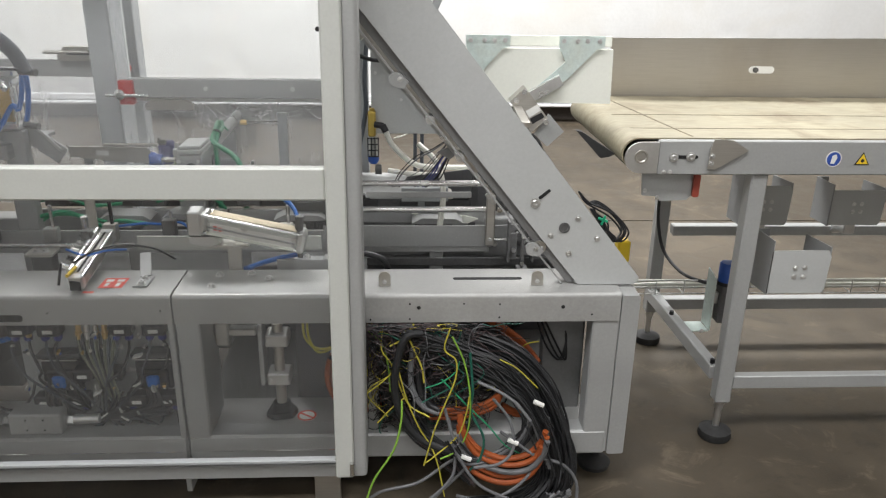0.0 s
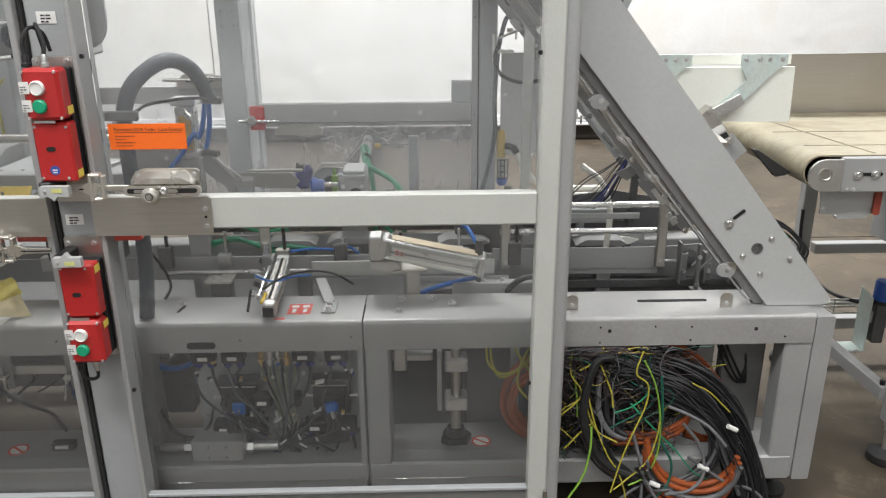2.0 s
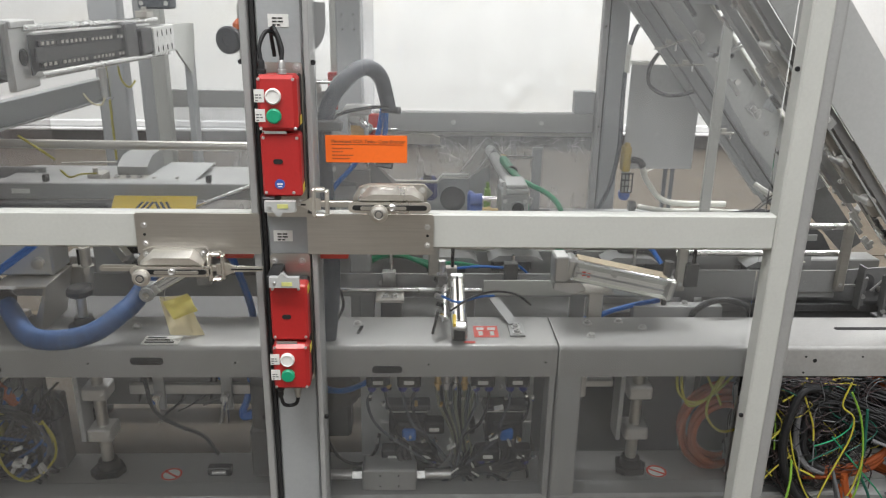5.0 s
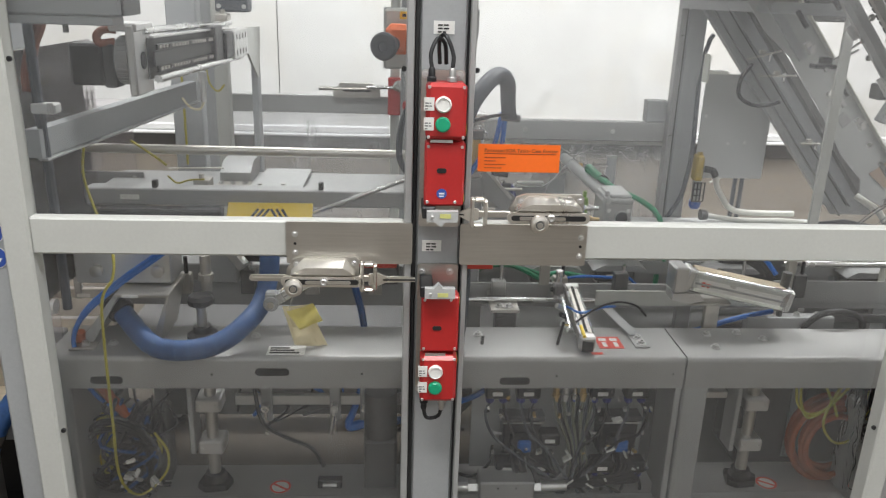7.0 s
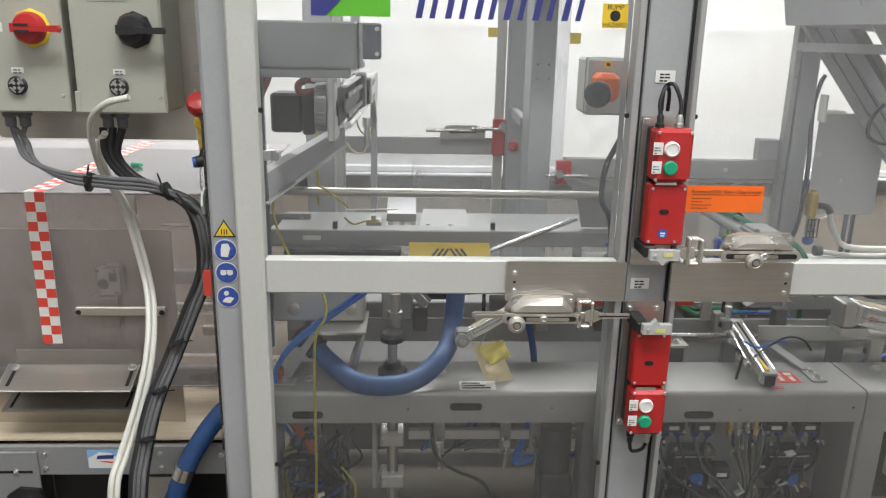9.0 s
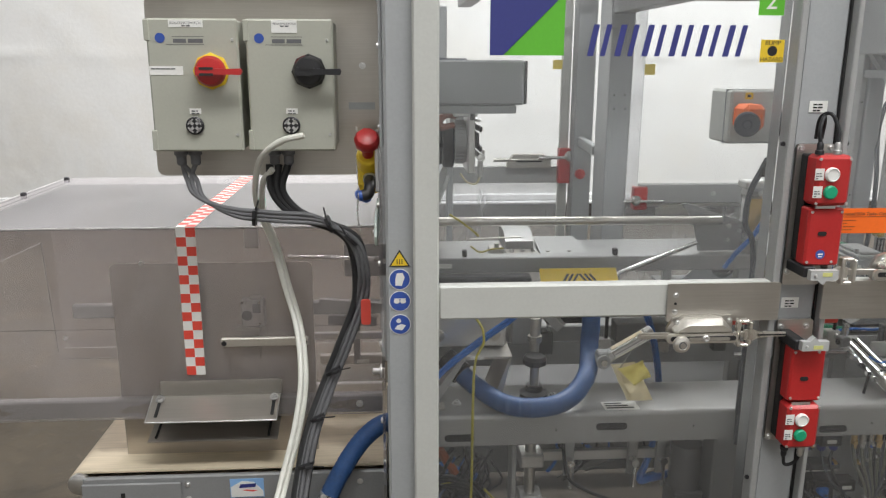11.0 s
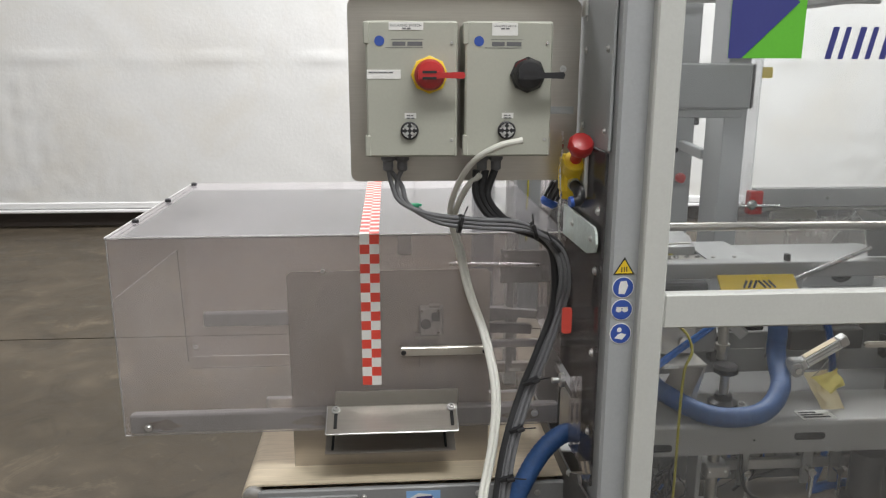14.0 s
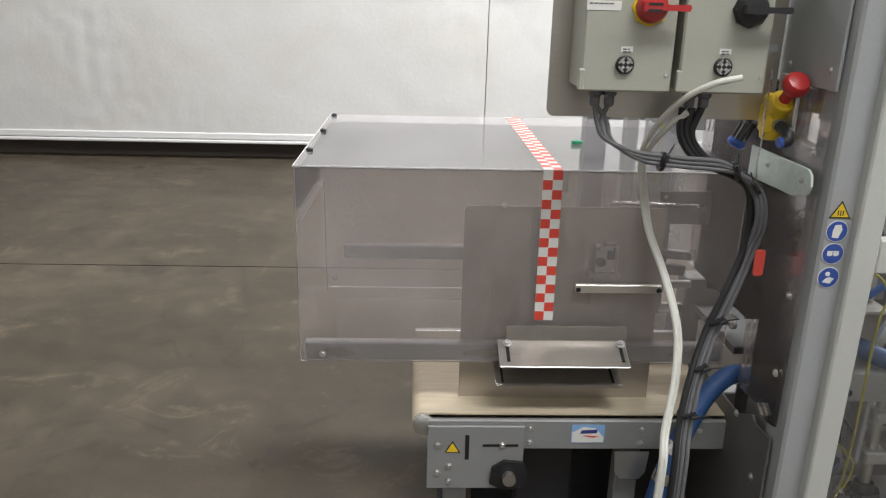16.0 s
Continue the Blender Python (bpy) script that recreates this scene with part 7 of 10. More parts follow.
tang = {BLACKWIRE: Geo(), MAUVEWIRE: Geo(), GREYWIRE: Geo(), YELLOWWIRE: Geo(), TEALWIRE: Geo()}
for i in range(1000):
    mtl = rnd.choice((BLACKWIRE,) * 9 + (MAUVEWIRE,) * 8 + (GREYWIRE, YELLOWWIRE, TEALWIRE))
    if i % 3 == 0:
        cx, cz, sx, sz = -0.045, 0.51, 0.035, 0.03
    elif i % 7 == 1:
        cx, cz, sx, sz = -0.045, 0.38, 0.018, 0.10
    else:
        cx, cz, sx, sz = 0.085, 0.43, 0.065, 0.075
    x, y, z = cx + rnd.gauss(0, sx), u(1.715, 1.80), cz + rnd.gauss(0, sz)
    pts, ang, turn = [], u(0, 6.3), u(-0.9, 0.9)
    for k in range(6):
        pts.append((min(0.45, max(-0.088, x)), y, min(0.549, max(0.24, z))))
        ang += turn + u(-0.3, 0.3)
        x, y, z = x + 0.022 * math.cos(ang), min(1.82, max(1.70, y + u(-0.012, 0.010))), z + 0.022 * math.sin(ang) - 0.004
    tang[mtl].tube(pts, u(0.0007, 0.0015), 5, 3)
for i in range(520):
    x, y, z = u(-0.085, 0.30), u(1.75, 1.85), u(0.30, 0.548)
    if z < 0.60 - 0.75 * max(0.0, x - 0.02) - 0.3 * u(0, 1):
        pts, ang = [], u(0, 6.3)
        for k in range(5):
            pts.append((min(0.34, max(-0.088, x)), min(1.86, max(1.735, y)), min(0.548, max(0.25, z))))
            ang += u(-0.8, 0.8)
            x, y, z = x + 0.030 * math.cos(ang), y + u(-0.015, 0.015), z + 0.030 * math.sin(ang)
        tang[BLACKWIRE].tube(pts, u(0.0020, 0.0036), 5, 3)
for mtl, g in tang.items():
    tagged(part("fine_wire", g, mtl, heap), kind="stuff")
bk = thing("loom", (0.1, 1.88, 0.5), "dark cable loom hanging behind the heap", "cables")
for i in range(30):
    part("cable", Geo().tube([(-0.05 + 0.012 * i, 1.90, 0.55), (-0.03 + 0.012 * i, 1.88, 0.47), (u(-0.05, 0.3), 1.86, 0.40), (u(0.0, 0.3), 1.85, 0.33)], 0.006, 6, 4), TEALWIRE if i % 9 == 4 else BLACKWIRE, bk)
lt = thing("bay_box", (0.0, 1.8, 0.22), "grey sheet-metal box in the open cable bay", "box")
part("box", Geo().box(-0.089, -0.062, 1.765, 1.85, 0.2215, 0.475, 0.003), SILVER, lt)
part("clip", Geo().box(-0.062, -0.052, 1.78, 1.80, 0.43, 0.455, 0.002), ALU, lt)
part("cable", Geo().tube([(0.28, 1.88, 0.505), (0.34, 1.87, 0.515), (0.42, 1.87, 0.505), (0.49, 1.88, 0.51)], 0.013, 9), TEALWIRE, bk)
for i in range(3):
    part("cable", Geo().tube([(0.36 + 0.01 * i, 1.86, 0.51), (0.39 + 0.02 * i, 1.85, 0.43 - 0.01 * i), (0.43 + 0.01 * i, 1.85, 0.38), (0.45, 1.86, 0.43), (0.44, 1.87, 0.50)], 0.003, 6), BLACKWIRE, bk)

# ---- inside the machine, right bay ----
def cylinder(name, a, b, w, label, strip=None, body=None):
    """A square-section pneumatic cylinder with end caps."""
    t = thing(name, a, label, "air cylinder", "air cylinders")
    a, b = Vector(a), Vector(b)
    d = (b - a).normalized()
    side = d.cross(Vector((0, 0, 1))).normalized()
    upv = side.cross(d)
    part("barrel", Geo().bar(a + d * 0.02, b - d * 0.02, w, w, w * 0.22), body or BRIGHTALU, t)
    for s in (-1, 1):
        for q in (-1, 1):
            part("tie_rod", Geo().cyl(a + d * 0.01 + side * s * w * 0.42 + upv * q * w * 0.42, b - d * 0.01 + side * s * w * 0.42 + upv * q * w * 0.42, w * 0.10, seg=8), CHROME, t)
    for p, q in ((a, a + d * 0.022), (b - d * 0.022, b)):
        part("end_cap", Geo().bar(p, q, w * 1.08, w * 1.08, w * 0.12), ALU, t)
    if strip:
        part("strip", Geo().bar(a + d * 0.025 + upv * w * 0.52, b - d * 0.025 + upv * w * 0.52, w * 0.72, w * 0.06), strip, t)
        for q, h, m in ((0.30, 0.20, RAIL), (-0.05, 0.10, SILVER), (-0.36, 0.16, BOARD)):
            part("rib", Geo().bar(a + d * 0.024 + side * w * 0.515 + upv * w * q, b - d * 0.024 + side * w * 0.515 + upv * w * q, w * 0.05, w * h), m, t)
    return t


c1 = cylinder("large_cylinder", (-0.522, 1.925, 0.759), (-0.252, 1.91, 0.706), 0.054, "large silver air cylinder with a brass strip", PALEGOLD)
part("fitting", Geo().cyl((-0.268, 1.912, 0.735), (-0.265, 1.912, 0.775), 0.011).cyl((-0.268, 1.912, 0.678), (-0.268, 1.912, 0.66), 0.007), DARKSTEEL, c1)
part("clevis", Geo().box(-0.552, -0.517, 1.895, 1.955, 0.725, 0.79, 0.004), ALU, c1)
part("port_block", Geo().prism([(-0.55, 0.722), (-0.485, 0.722), (-0.47, 0.704), (-0.505, 0.694), (-0.55, 0.704)], 1.90, 1.95), ALU, c1)
part("red_mark", Geo().box(-0.484, -0.475, 1.8945, 1.8955, 0.742, 0.754).box(-0.471, -0.464, 1.8938, 1.8948, 0.739, 0.750), DULLRED, c1)
st1 = thing("cylinder_stand", (-0.445, 1.92, 0.60), "grey bent bracket carrying the large cylinder", "bracket")
part("post", Geo().box(-0.458, -0.422, 1.912, 1.926, 0.6005, 0.690, 0.002), STEEL, st1)
part("top", Geo().box(-0.505, -0.40, 1.90, 1.96, 0.690, 0.697, 0.002), STEEL, st1)
for i in range(2):
    cable("blue_air_tube", [(-0.27, 1.94, 0.66), (-0.33, 1.945, 0.645), (-0.39, 1.95, 0.625), (-0.44, 1.955, 0.605 - 0.006 * i), (-0.50, 1.96, 0.585)], 0.0065, BLUETUBE, "blue air tube at the large cylinder", "blue air tubes", 8)
cable("blue_air_tube", [(-0.42, 2.0, 0.80), (-0.36, 2.0, 0.812), (-0.30, 1.98, 0.79), (-0.272, 1.95, 0.755)], 0.006, BLUETUBE, "blue air tube at the large cylinder", "blue air tubes", 8)
cable("dark_cable", [(-0.19, 1.93, 0.60), (-0.185, 1.92, 0.635), (-0.15, 1.915, 0.665), (-0.10, 1.915, 0.67), (-0.05, 1.92, 0.65), (-0.03, 1.93, 0.60)], 0.008, BLACKWIRE, "black cable loop on the bed")

c2 = cylinder("bed_cylinder", (-0.790, 1.752, 0.655), (-0.785, 1.985, 0.700), 0.034, "small silver air cylinder with fittings lying on the bed", None, STEEL)
part("open_end", Geo().box(-0.803, -0.777, 1.7505, 1.7515, 0.638, 0.664), DARKHOLE, c2)
part("slot", Geo().bar((-0.790, 1.775, 0.677), (-0.786, 1.965, 0.7135), 0.007, 0.002), DARKHOLE, c2)
part("yellow_rod", Geo().cyl((-0.802, 1.742, 0.680), (-0.800, 1.79, 0.684), 0.004), YELLOW, c2)
part("side_rod", Geo().cyl((-0.822, 1.80, 0.668), (-0.815, 1.99, 0.712), 0.008), CHROME, c2)
part("valve", Geo().box(-0.838, -0.812, 1.93, 1.960, 0.702, 0.728, 0.003), DIM, c2)
part("valve_head", Geo().cyl((-0.825, 1.94, 0.735), (-0.825, 1.94, 0.765), 0.009), CHROME, c2)
part("sensor", Geo().cyl((-0.838, 1.80, 0.69), (-0.850, 1.795, 0.634), 0.0035), BLACK, c2)
for k in range(5):
    part("fitting", Geo().cyl((-0.826, 1.81 + 0.034 * k, 0.676 + 0.008 * k), (-0.842 + 0.004 * (k % 2), 1.805 + 0.034 * k, 0.684 + 0.008 * k), 0.0065, seg=8), (CHROME, BLACK, ALU)[k % 3], c2)
cable("sensor_cable", [(-0.81, 1.80, 0.69), (-0.76, 1.82, 0.715), (-0.70, 1.86, 0.715), (-0.64, 1.90, 0.69), (-0.60, 1.93, 0.65)], 0.0028, BLACKWIRE, "thin sensor cable over the bed", "", 6)
cable("sensor_cable", [(-0.83, 1.82, 0.72), (-0.79, 1.83, 0.70), (-0.74, 1.85, 0.705), (-0.70, 1.87, 0.70)], 0.003, BLUETUBE, "thin blue cable over the bed", "", 6)
sb = thing("strap_bracket", (-0.65, 1.80, 0.63), "bent steel strap bolted to the bed", "bracket")
part("foot", Geo().box(-0.668, -0.632, 1.785, 1.85, 0.6306, 0.635, 0.001), SILVER, sb)
part("strap", Geo().bar((-0.652, 1.845, 0.636), (-0.690, 1.97, 0.652), 0.028, 0.004), SILVER, sb)
place("bolt", UP, pose(-0.65, 1.80, 0.635), sb)
place("bolt", UP, pose(-0.65, 1.83, 0.635), sb)

rails = thing("side_guides", (-0.45, 2.06, 0.62), "long steel guide rails behind the bed", "rail")
part("guide", Geo().box(-1.95, 0.25, 2.055, 2.062, 0.620, 0.686, 0.001), SILVER, rails)
part("guide", Geo().box(-0.715, -0.22, 1.990, 1.996, 0.652, 0.692, 0.001), RAIL, rails)
part("bright_guide", Geo().box(-0.22, 0.258, 2.0505, 2.0545, 0.637, 0.701, 0.001), SILVER, rails)
part("guide", Geo().box(-1.1, 0.25, 2.20, 2.215, 0.66, 0.70, 0.001), SILVER, rails)
part("round_rail", Geo().cyl((-1.1, 1.985, 0.668), (-0.72, 1.985, 0.668), 0.006), CHROME, rails)
for x in (-1.02, -0.75, -0.45, -0.15, 0.1):
    part("stand", Geo().box(x - 0.02, x + 0.02, 2.065, 2.085, 0.52, 0.66, 0.002), SILVER, rails)
screws(rails, 5, [(-0.98, 0.66), (-0.60, 0.665), (-0.12, 0.668), (0.16, 0.668)], 2.055)
part("trough", Geo().box(-1.95, 0.55, 2.09, 2.41, 0.50, 0.52), DIM, rails)
part("base_plate", Geo().box(-0.40, -0.15, 1.96, 2.03, 0.602, 0.615, 0.001).box(-0.22, 0.28, 1.94, 2.04, 0.52, 0.54, 0.001), DARKSTEEL, rails)
tr = thing("twin_rod_guide", (0.08, 2.06, 0.65), "pair of chrome rods between upright flats", "guide")
for z in (0.822, 0.746):
    part("rod", Geo().cyl((-0.20, 2.06, z), (0.255, 2.06, z), 0.0085), CHROME, tr)
for x in (-0.185, 0.25):
    part("flat", Geo().box(x - 0.013, x + 0.013, 2.035, 2.05, 0.645, 0.835, 0.003), STEEL, tr)
    screws(tr, 4, [(x, 0.665)], 2.035)
part("plate", Geo().box(-0.10, 0.20, 2.10, 2.106, 0.768, 0.785, 0.001), SILVER, tr)

for i in range(9):
    x = -1.02 + 0.14 * i
    cp = thing("gripper_plate", (x, 2.25, 0.71), "pale bent gripper plate on the chain", "plate", "gripper plates")
    part("plate", Geo().prism([(x - 0.055, 0.735), (x - 0.03, 0.748), (x + 0.03, 0.748), (x + 0.055, 0.735), (x + 0.055, 0.728), (x - 0.055, 0.728)], 2.22, 2.30), SILVER if i % 2 else STEEL, cp)
    part("block", Geo().box(x - 0.035, x + 0.035, 2.23, 2.29, 0.70, 0.727, 0.003), DARKSTEEL, cp)
chn = Geo()
for i in range(60):
    chn.box(-1.1 + 0.022 * i, -1.082 + 0.022 * i, 2.34, 2.36, 0.69, 0.705, 0.002)
single("drive_chain", chn.box(-1.1, 0.22, 2.335, 2.365, 0.668, 0.688), DARKSTEEL, "dark drive chain behind the guides", "chain")
for pts in ([(-1.02, 2.12, 0.75), (-0.95, 2.10, 0.77), (-0.88, 2.12, 0.74), (-0.80, 2.15, 0.735)], [(-0.70, 2.15, 0.74), (-0.62, 2.12, 0.78), (-0.56, 2.15, 0.80)], [(-0.62, 2.1, 0.76), (-0.55, 2.1, 0.78), (-0.5, 2.12, 0.73)]):
    cable("green_cable", pts, 0.005, GREENHOSE, "green cable above the guides", "green cables", 7)
hb = thing("hanger_bracket", (-0.84, 2.04, 0.70), "grey flat hanger on the guide rail", "bracket")
part("flat", Geo().box(-0.857, -0.829, 2.03, 2.036, 0.69, 0.80, 0.002), STEEL, hb)
for i, (x, z) in enumerate(((-0.80, 0.70), (-0.62, 0.705), (-0.30, 0.70), (0.10, 0.69))):
    gp_ = thing("suction_head", (x, 2.16, z), "dark suction head with a pale folded plate", "suction head", "suction heads")
    part("body", Geo().box(x - 0.06, x + 0.05, 2.14, 2.19, z - 0.045, z - 0.012, 0.005), DARKSTEEL, gp_)
    part("plate", Geo().prism([(x - 0.07, z - 0.01), (x - 0.04, z + 0.006), (x + 0.06, z + 0.004), (x + 0.08, z - 0.008), (x + 0.07, z - 0.012), (x - 0.06, z - 0.012)], 2.13, 2.20), SILVER, gp_)
    part("label", Geo().box(x - 0.03, x + 0.02, 2.1385, 2.1395, z - 0.035, z - 0.024), WHITE, gp_)
# picker arm with motor, gearbox and green hoses
pk = thing("picker_drive", (-0.62, 2.26, 0.62), "silver gearbox with a round bore, blue coupling and pale pipe", "drive")
part("gearbox", Geo().box(-0.654, -0.577, 2.200, 2.32, 0.62, 0.868, 0.004), SILVER, pk)
part("gearbox_cap", Geo().box(-0.650, -0.577, 2.196, 2.325, 0.8685, 0.880, 0.002).box(-0.642, -0.580, 2.205, 2.315, 0.8805, 0.890, 0.003), PLATE, pk)
part("cap_lug", Geo().box(-0.656, -0.640, 2.194, 2.22, 0.862, 0.884, 0.003).cyl((-0.648, 2.215, 0.884), (-0.648, 2.215, 0.898), 0.006), PLATE, pk)
place("screw", SCREW[4], pose(-0.643, 2.200, 0.846), pk)
place("screw", SCREW[4], pose(-0.588, 2.200, 0.846), pk)
part("bore_ring", Geo().lathe((-0.607, 2.200, 0.826), (0, -1, 0), [(0.0205, 0), (0.0205, 0.007), (0.0175, 0.007), (0.0175, 0.0005)], 28), SILVER, pk)
part("bore", Geo().cyl((-0.607, 2.1995, 0.826), (-0.607, 2.197, 0.826), 0.0172, seg=28), DARKHOLE, pk)
part("coupling", Geo().cyl((-0.737, 2.25, 0.838), (-0.703, 2.25, 0.838), 0.017).cyl((-0.737, 2.25, 0.806), (-0.703, 2.25, 0.806), 0.015).box(-0.744, -0.724, 2.245, 2.275, 0.79, 0.858, 0.006), BLUE, pk)
part("fitting", Geo().cyl((-0.702, 2.24, 0.842), (-0.662, 2.235, 0.843), 0.0065).cyl((-0.690, 2.24, 0.842), (-0.682, 2.24, 0.842), 0.009, seg=6), CHROME, pk)
part("fitting", Geo().cyl((-0.702, 2.24, 0.812), (-0.658, 2.235, 0.810), 0.0055).cyl((-0.688, 2.24, 0.811), (-0.679, 2.24, 0.811), 0.0085, seg=6), GOLD, pk)
part("valve_stack", Geo().box(-0.690, -0.672, 2.315, 2.34, 0.79, 0.850, 0.003).cyl((-0.681, 2.328, 0.850), (-0.681, 2.328, 0.868), 0.005), LIMEWIRE, pk)
part("motor", Geo().box(-0.872, -0.815, 2.74, 2.80, 0.696, 0.776, 0.012), NAVY, pk)
part("motor_cap", Geo().box(-0.866, -0.836, 2.73, 2.7395, 0.772, 0.790, 0.003).cyl((-0.86, 2.735, 0.79), (-0.86, 2.735, 0.797), 0.004), DARKSTEEL, pk)
part("motor_plate", Geo().prism([(-0.93, 0.60), (-0.831, 0.69), (-0.828, 0.711), (-0.792, 0.745), (-0.703, 0.744), (-0.62, 0.80), (-0.62, 0.60)], 2.870, 2.878), COLUMN, pk)
part("plate_rim", Geo().bar((-0.828, 2.866, 0.718), (-0.796, 2.866, 0.756), 0.028, 0.007).bar((-0.796, 2.866, 0.760), (-0.699, 2.866, 0.762), 0.028, 0.008), RAIL, pk)
part("motor_ring", Geo().lathe((-0.755, 2.866, 0.672), (0, -1, 0), [(0.046, 0), (0.046, 0.006), (0.036, 0.006), (0.036, 0.001)], 30), BLACK, pk)
part("bent_sheet", Geo().prism([(-0.700, 0.765), (-0.614, 0.873), (-0.585, 0.839), (-0.585, 0.70), (-0.70, 0.70)], 2.798, 2.801), ARMSHEET, pk)
part("bent_sheet", Geo().prism([(-0.721, 0.732), (-0.624, 0.868), (-0.573, 0.838), (-0.573, 0.70), (-0.721, 0.70)], 3.030, 3.033), ARMSHEET, pk)
part("sheet_edge", Geo().bar((-0.700, 2.797, 0.765), (-0.614, 2.797, 0.873), 0.0028, 0.0028).bar((-0.614, 2.797, 0.873), (-0.585, 2.797, 0.839), 0.0028, 0.0028), PLATE, pk)
part("sheet_edge", Geo().bar((-0.721, 3.029, 0.732), (-0.624, 3.029, 0.868), 0.0028, 0.0028).bar((-0.624, 3.029, 0.868), (-0.573, 3.029, 0.838), 0.0028, 0.0028), PLATE, pk)
part("pipe", Geo().cyl((-0.598, 2.33, 0.838), (-0.618, 2.92, 0.842), 0.0185, seg=24), PLATE, pk)
part("peg", Geo().cyl((-0.575, 2.843, 0.832), (-0.464, 2.895, 0.822), 0.0066), CHROME, pk)
part("peg_nut", Geo().cyl((-0.592, 2.84, 0.833), (-0.570, 2.845, 0.832), 0.010, seg=6), GOLD, pk)
part("upright", Geo().box(-0.466, -0.430, 2.895, 2.905, 0.60, 0.852, 0.002), COLUMN, pk)
part("upright_cap", Geo().box(-0.467, -0.429, 2.892, 2.908, 0.8523, 0.858, 0.001), PLATE, pk)
part("foot", Geo().box(-0.51, -0.389, 2.84, 2.91, 0.585, 0.622, 0.004), BLACK, pk)
part("side_valve", Geo().cyl((-0.548, 2.6, 0.728), (-0.505, 2.6, 0.732), 0.005).cyl((-0.516, 2.6, 0.722), (-0.508, 2.6, 0.748), 0.006), ALU, pk)
cable("green_hose", [(-0.594, 2.46, 0.868), (-0.606, 2.55, 0.868), (-0.611, 2.60, 0.876), (-0.604, 2.60, 0.882), (-0.592, 2.55, 0.872), (-0.586, 2.45, 0.868), (-0.574, 2.37, 0.852), (-0.564, 2.33, 0.80), (-0.562, 2.32, 0.72), (-0.562, 2.32, 0.60)], 0.0075, GREENHOSE, "thick green hose at the gearbox", "green hoses", 9)
cable("green_hose", [(-0.592, 2.62, 0.845), (-0.606, 2.62, 0.862), (-0.612, 2.585, 0.884), (-0.606, 2.53, 0.878), (-0.598, 2.46, 0.872), (-0.583, 2.37, 0.868), (-0.545, 2.325, 0.857), (-0.510, 2.30, 0.842), (-0.483, 2.27, 0.820), (-0.471, 2.25, 0.785), (-0.469, 2.25, 0.72), (-0.469, 2.25, 0.60)], 0.0078, GREENHOSE, "thick green hose at the gearbox", "green hoses", 9)
cable("hose_tie", [(-0.606, 2.475, 0.874), (-0.592, 2.47, 0.882), (-0.580, 2.465, 0.872), (-0.590, 2.47, 0.858), (-0.606, 2.475, 0.868)], 0.004, BLACKWIRE, "black tie round the green hoses", "", 8)
ap = thing("arm_plate", (-0.87, 2.60, 0.70), "long grey flat arm with a pointed end and label", "arm")
part("arm", Geo().prism([(-1.12, 0.760), (-1.12, 0.795), (-0.862, 0.792), (-0.833, 0.762), (-0.855, 0.738), (-0.96, 0.742)], 2.60, 2.606), STEEL, ap)
part("label", Geo().box(-1.03, -0.99, 2.5985, 2.5995, 0.765, 0.782), WHITE, ap)
part("edge", Geo().box(-1.0, -0.82, 2.58, 2.599, 0.800, 0.808, 0.002), STEEL, ap)
part("post", Geo().box(-1.08, -1.05, 2.607, 2.63, 0.55, 0.79, 0.003), SILVER, ap)
part("lower_arm", Geo().bar((-1.06, 2.12, 0.985), (-0.93, 2.12, 0.88), 0.006, 0.05), SILVER, ap)
part("lower_arm", Geo().bar((-1.02, 2.11, 1.0), (-0.93, 2.11, 0.90), 0.004, 0.008), ALU, ap)
sc = Geo()
rs = random.Random(21)
for i in range(46):
    x, z = rs.uniform(-0.95, -0.25), rs.uniform(0.80, 0.862)
    pts, a = [], rs.uniform(-1, 1)
    for k in range(5):
        pts.append((x, REARY + 0.0105, max(0.77, min(0.866, z))))
        a += rs.uniform(-0.9, 0.9)
        x, z = x + 0.016 * math.cos(a), z + 0.016 * math.sin(a)
    sc.tube(pts, 0.0006, 4, 3)
tagged(part("scuff", sc, WHITE, rear), kind="stuff")

cable("black_ribbed_hose", [(-1.091, 1.775, 0.632), (-1.081, 1.78, 0.73), (-1.079, 1.787, 0.826), (-1.087, 1.795, 0.959), (-1.091, 1.8, 1.048), (-1.089, 1.806, 1.122), (-1.073, 1.815, 1.176), (-1.049, 1.84, 1.209), (-1.02, 1.88, 1.231), (-0.996, 1.92, 1.231), (-0.975, 1.97, 1.207), (-0.966, 2.02, 1.166), (-0.958, 2.04, 1.124)], 0.018, GREYHOSE, "dark grey ribbed hose arching over the bed", "", 14, 0.03, 14, "hose")
hb2 = thing("hose_clamp", (-1.09, 1.80, 1.12), "grey bracket holding the ribbed hose", "bracket")
part("bracket", Geo().box(-1.136, -1.046, 1.772, 1.782, 1.114, 1.136, 0.003), DIM, hb2)
part("arm", Geo().box(-1.136, -1.116, 1.66, 1.7725, 1.116, 1.134, 0.003), DIM, hb2)
for i in range(2):
    cable("blue_air_tube", [(-0.972, 2.06, 1.13), (-0.985 + 0.022 * i, 2.06, 1.06), (-1.0 + 0.03 * i, 2.06, 1.02), (-1.012, 2.055, 1.03 - 0.05 * i), (-1.048, 2.05, 0.977), (-1.088, 2.05, 0.933), (-1.12, 2.05, 0.89)] if i == 0 else [(-0.965, 2.06, 1.115), (-0.968, 2.06, 1.06), (-0.978, 2.06, 1.01), (-0.985, 2.06, 0.99)], 0.0065, BLUETUBE, "blue air tube leaving the ribbed hose", "blue air tubes", 8)
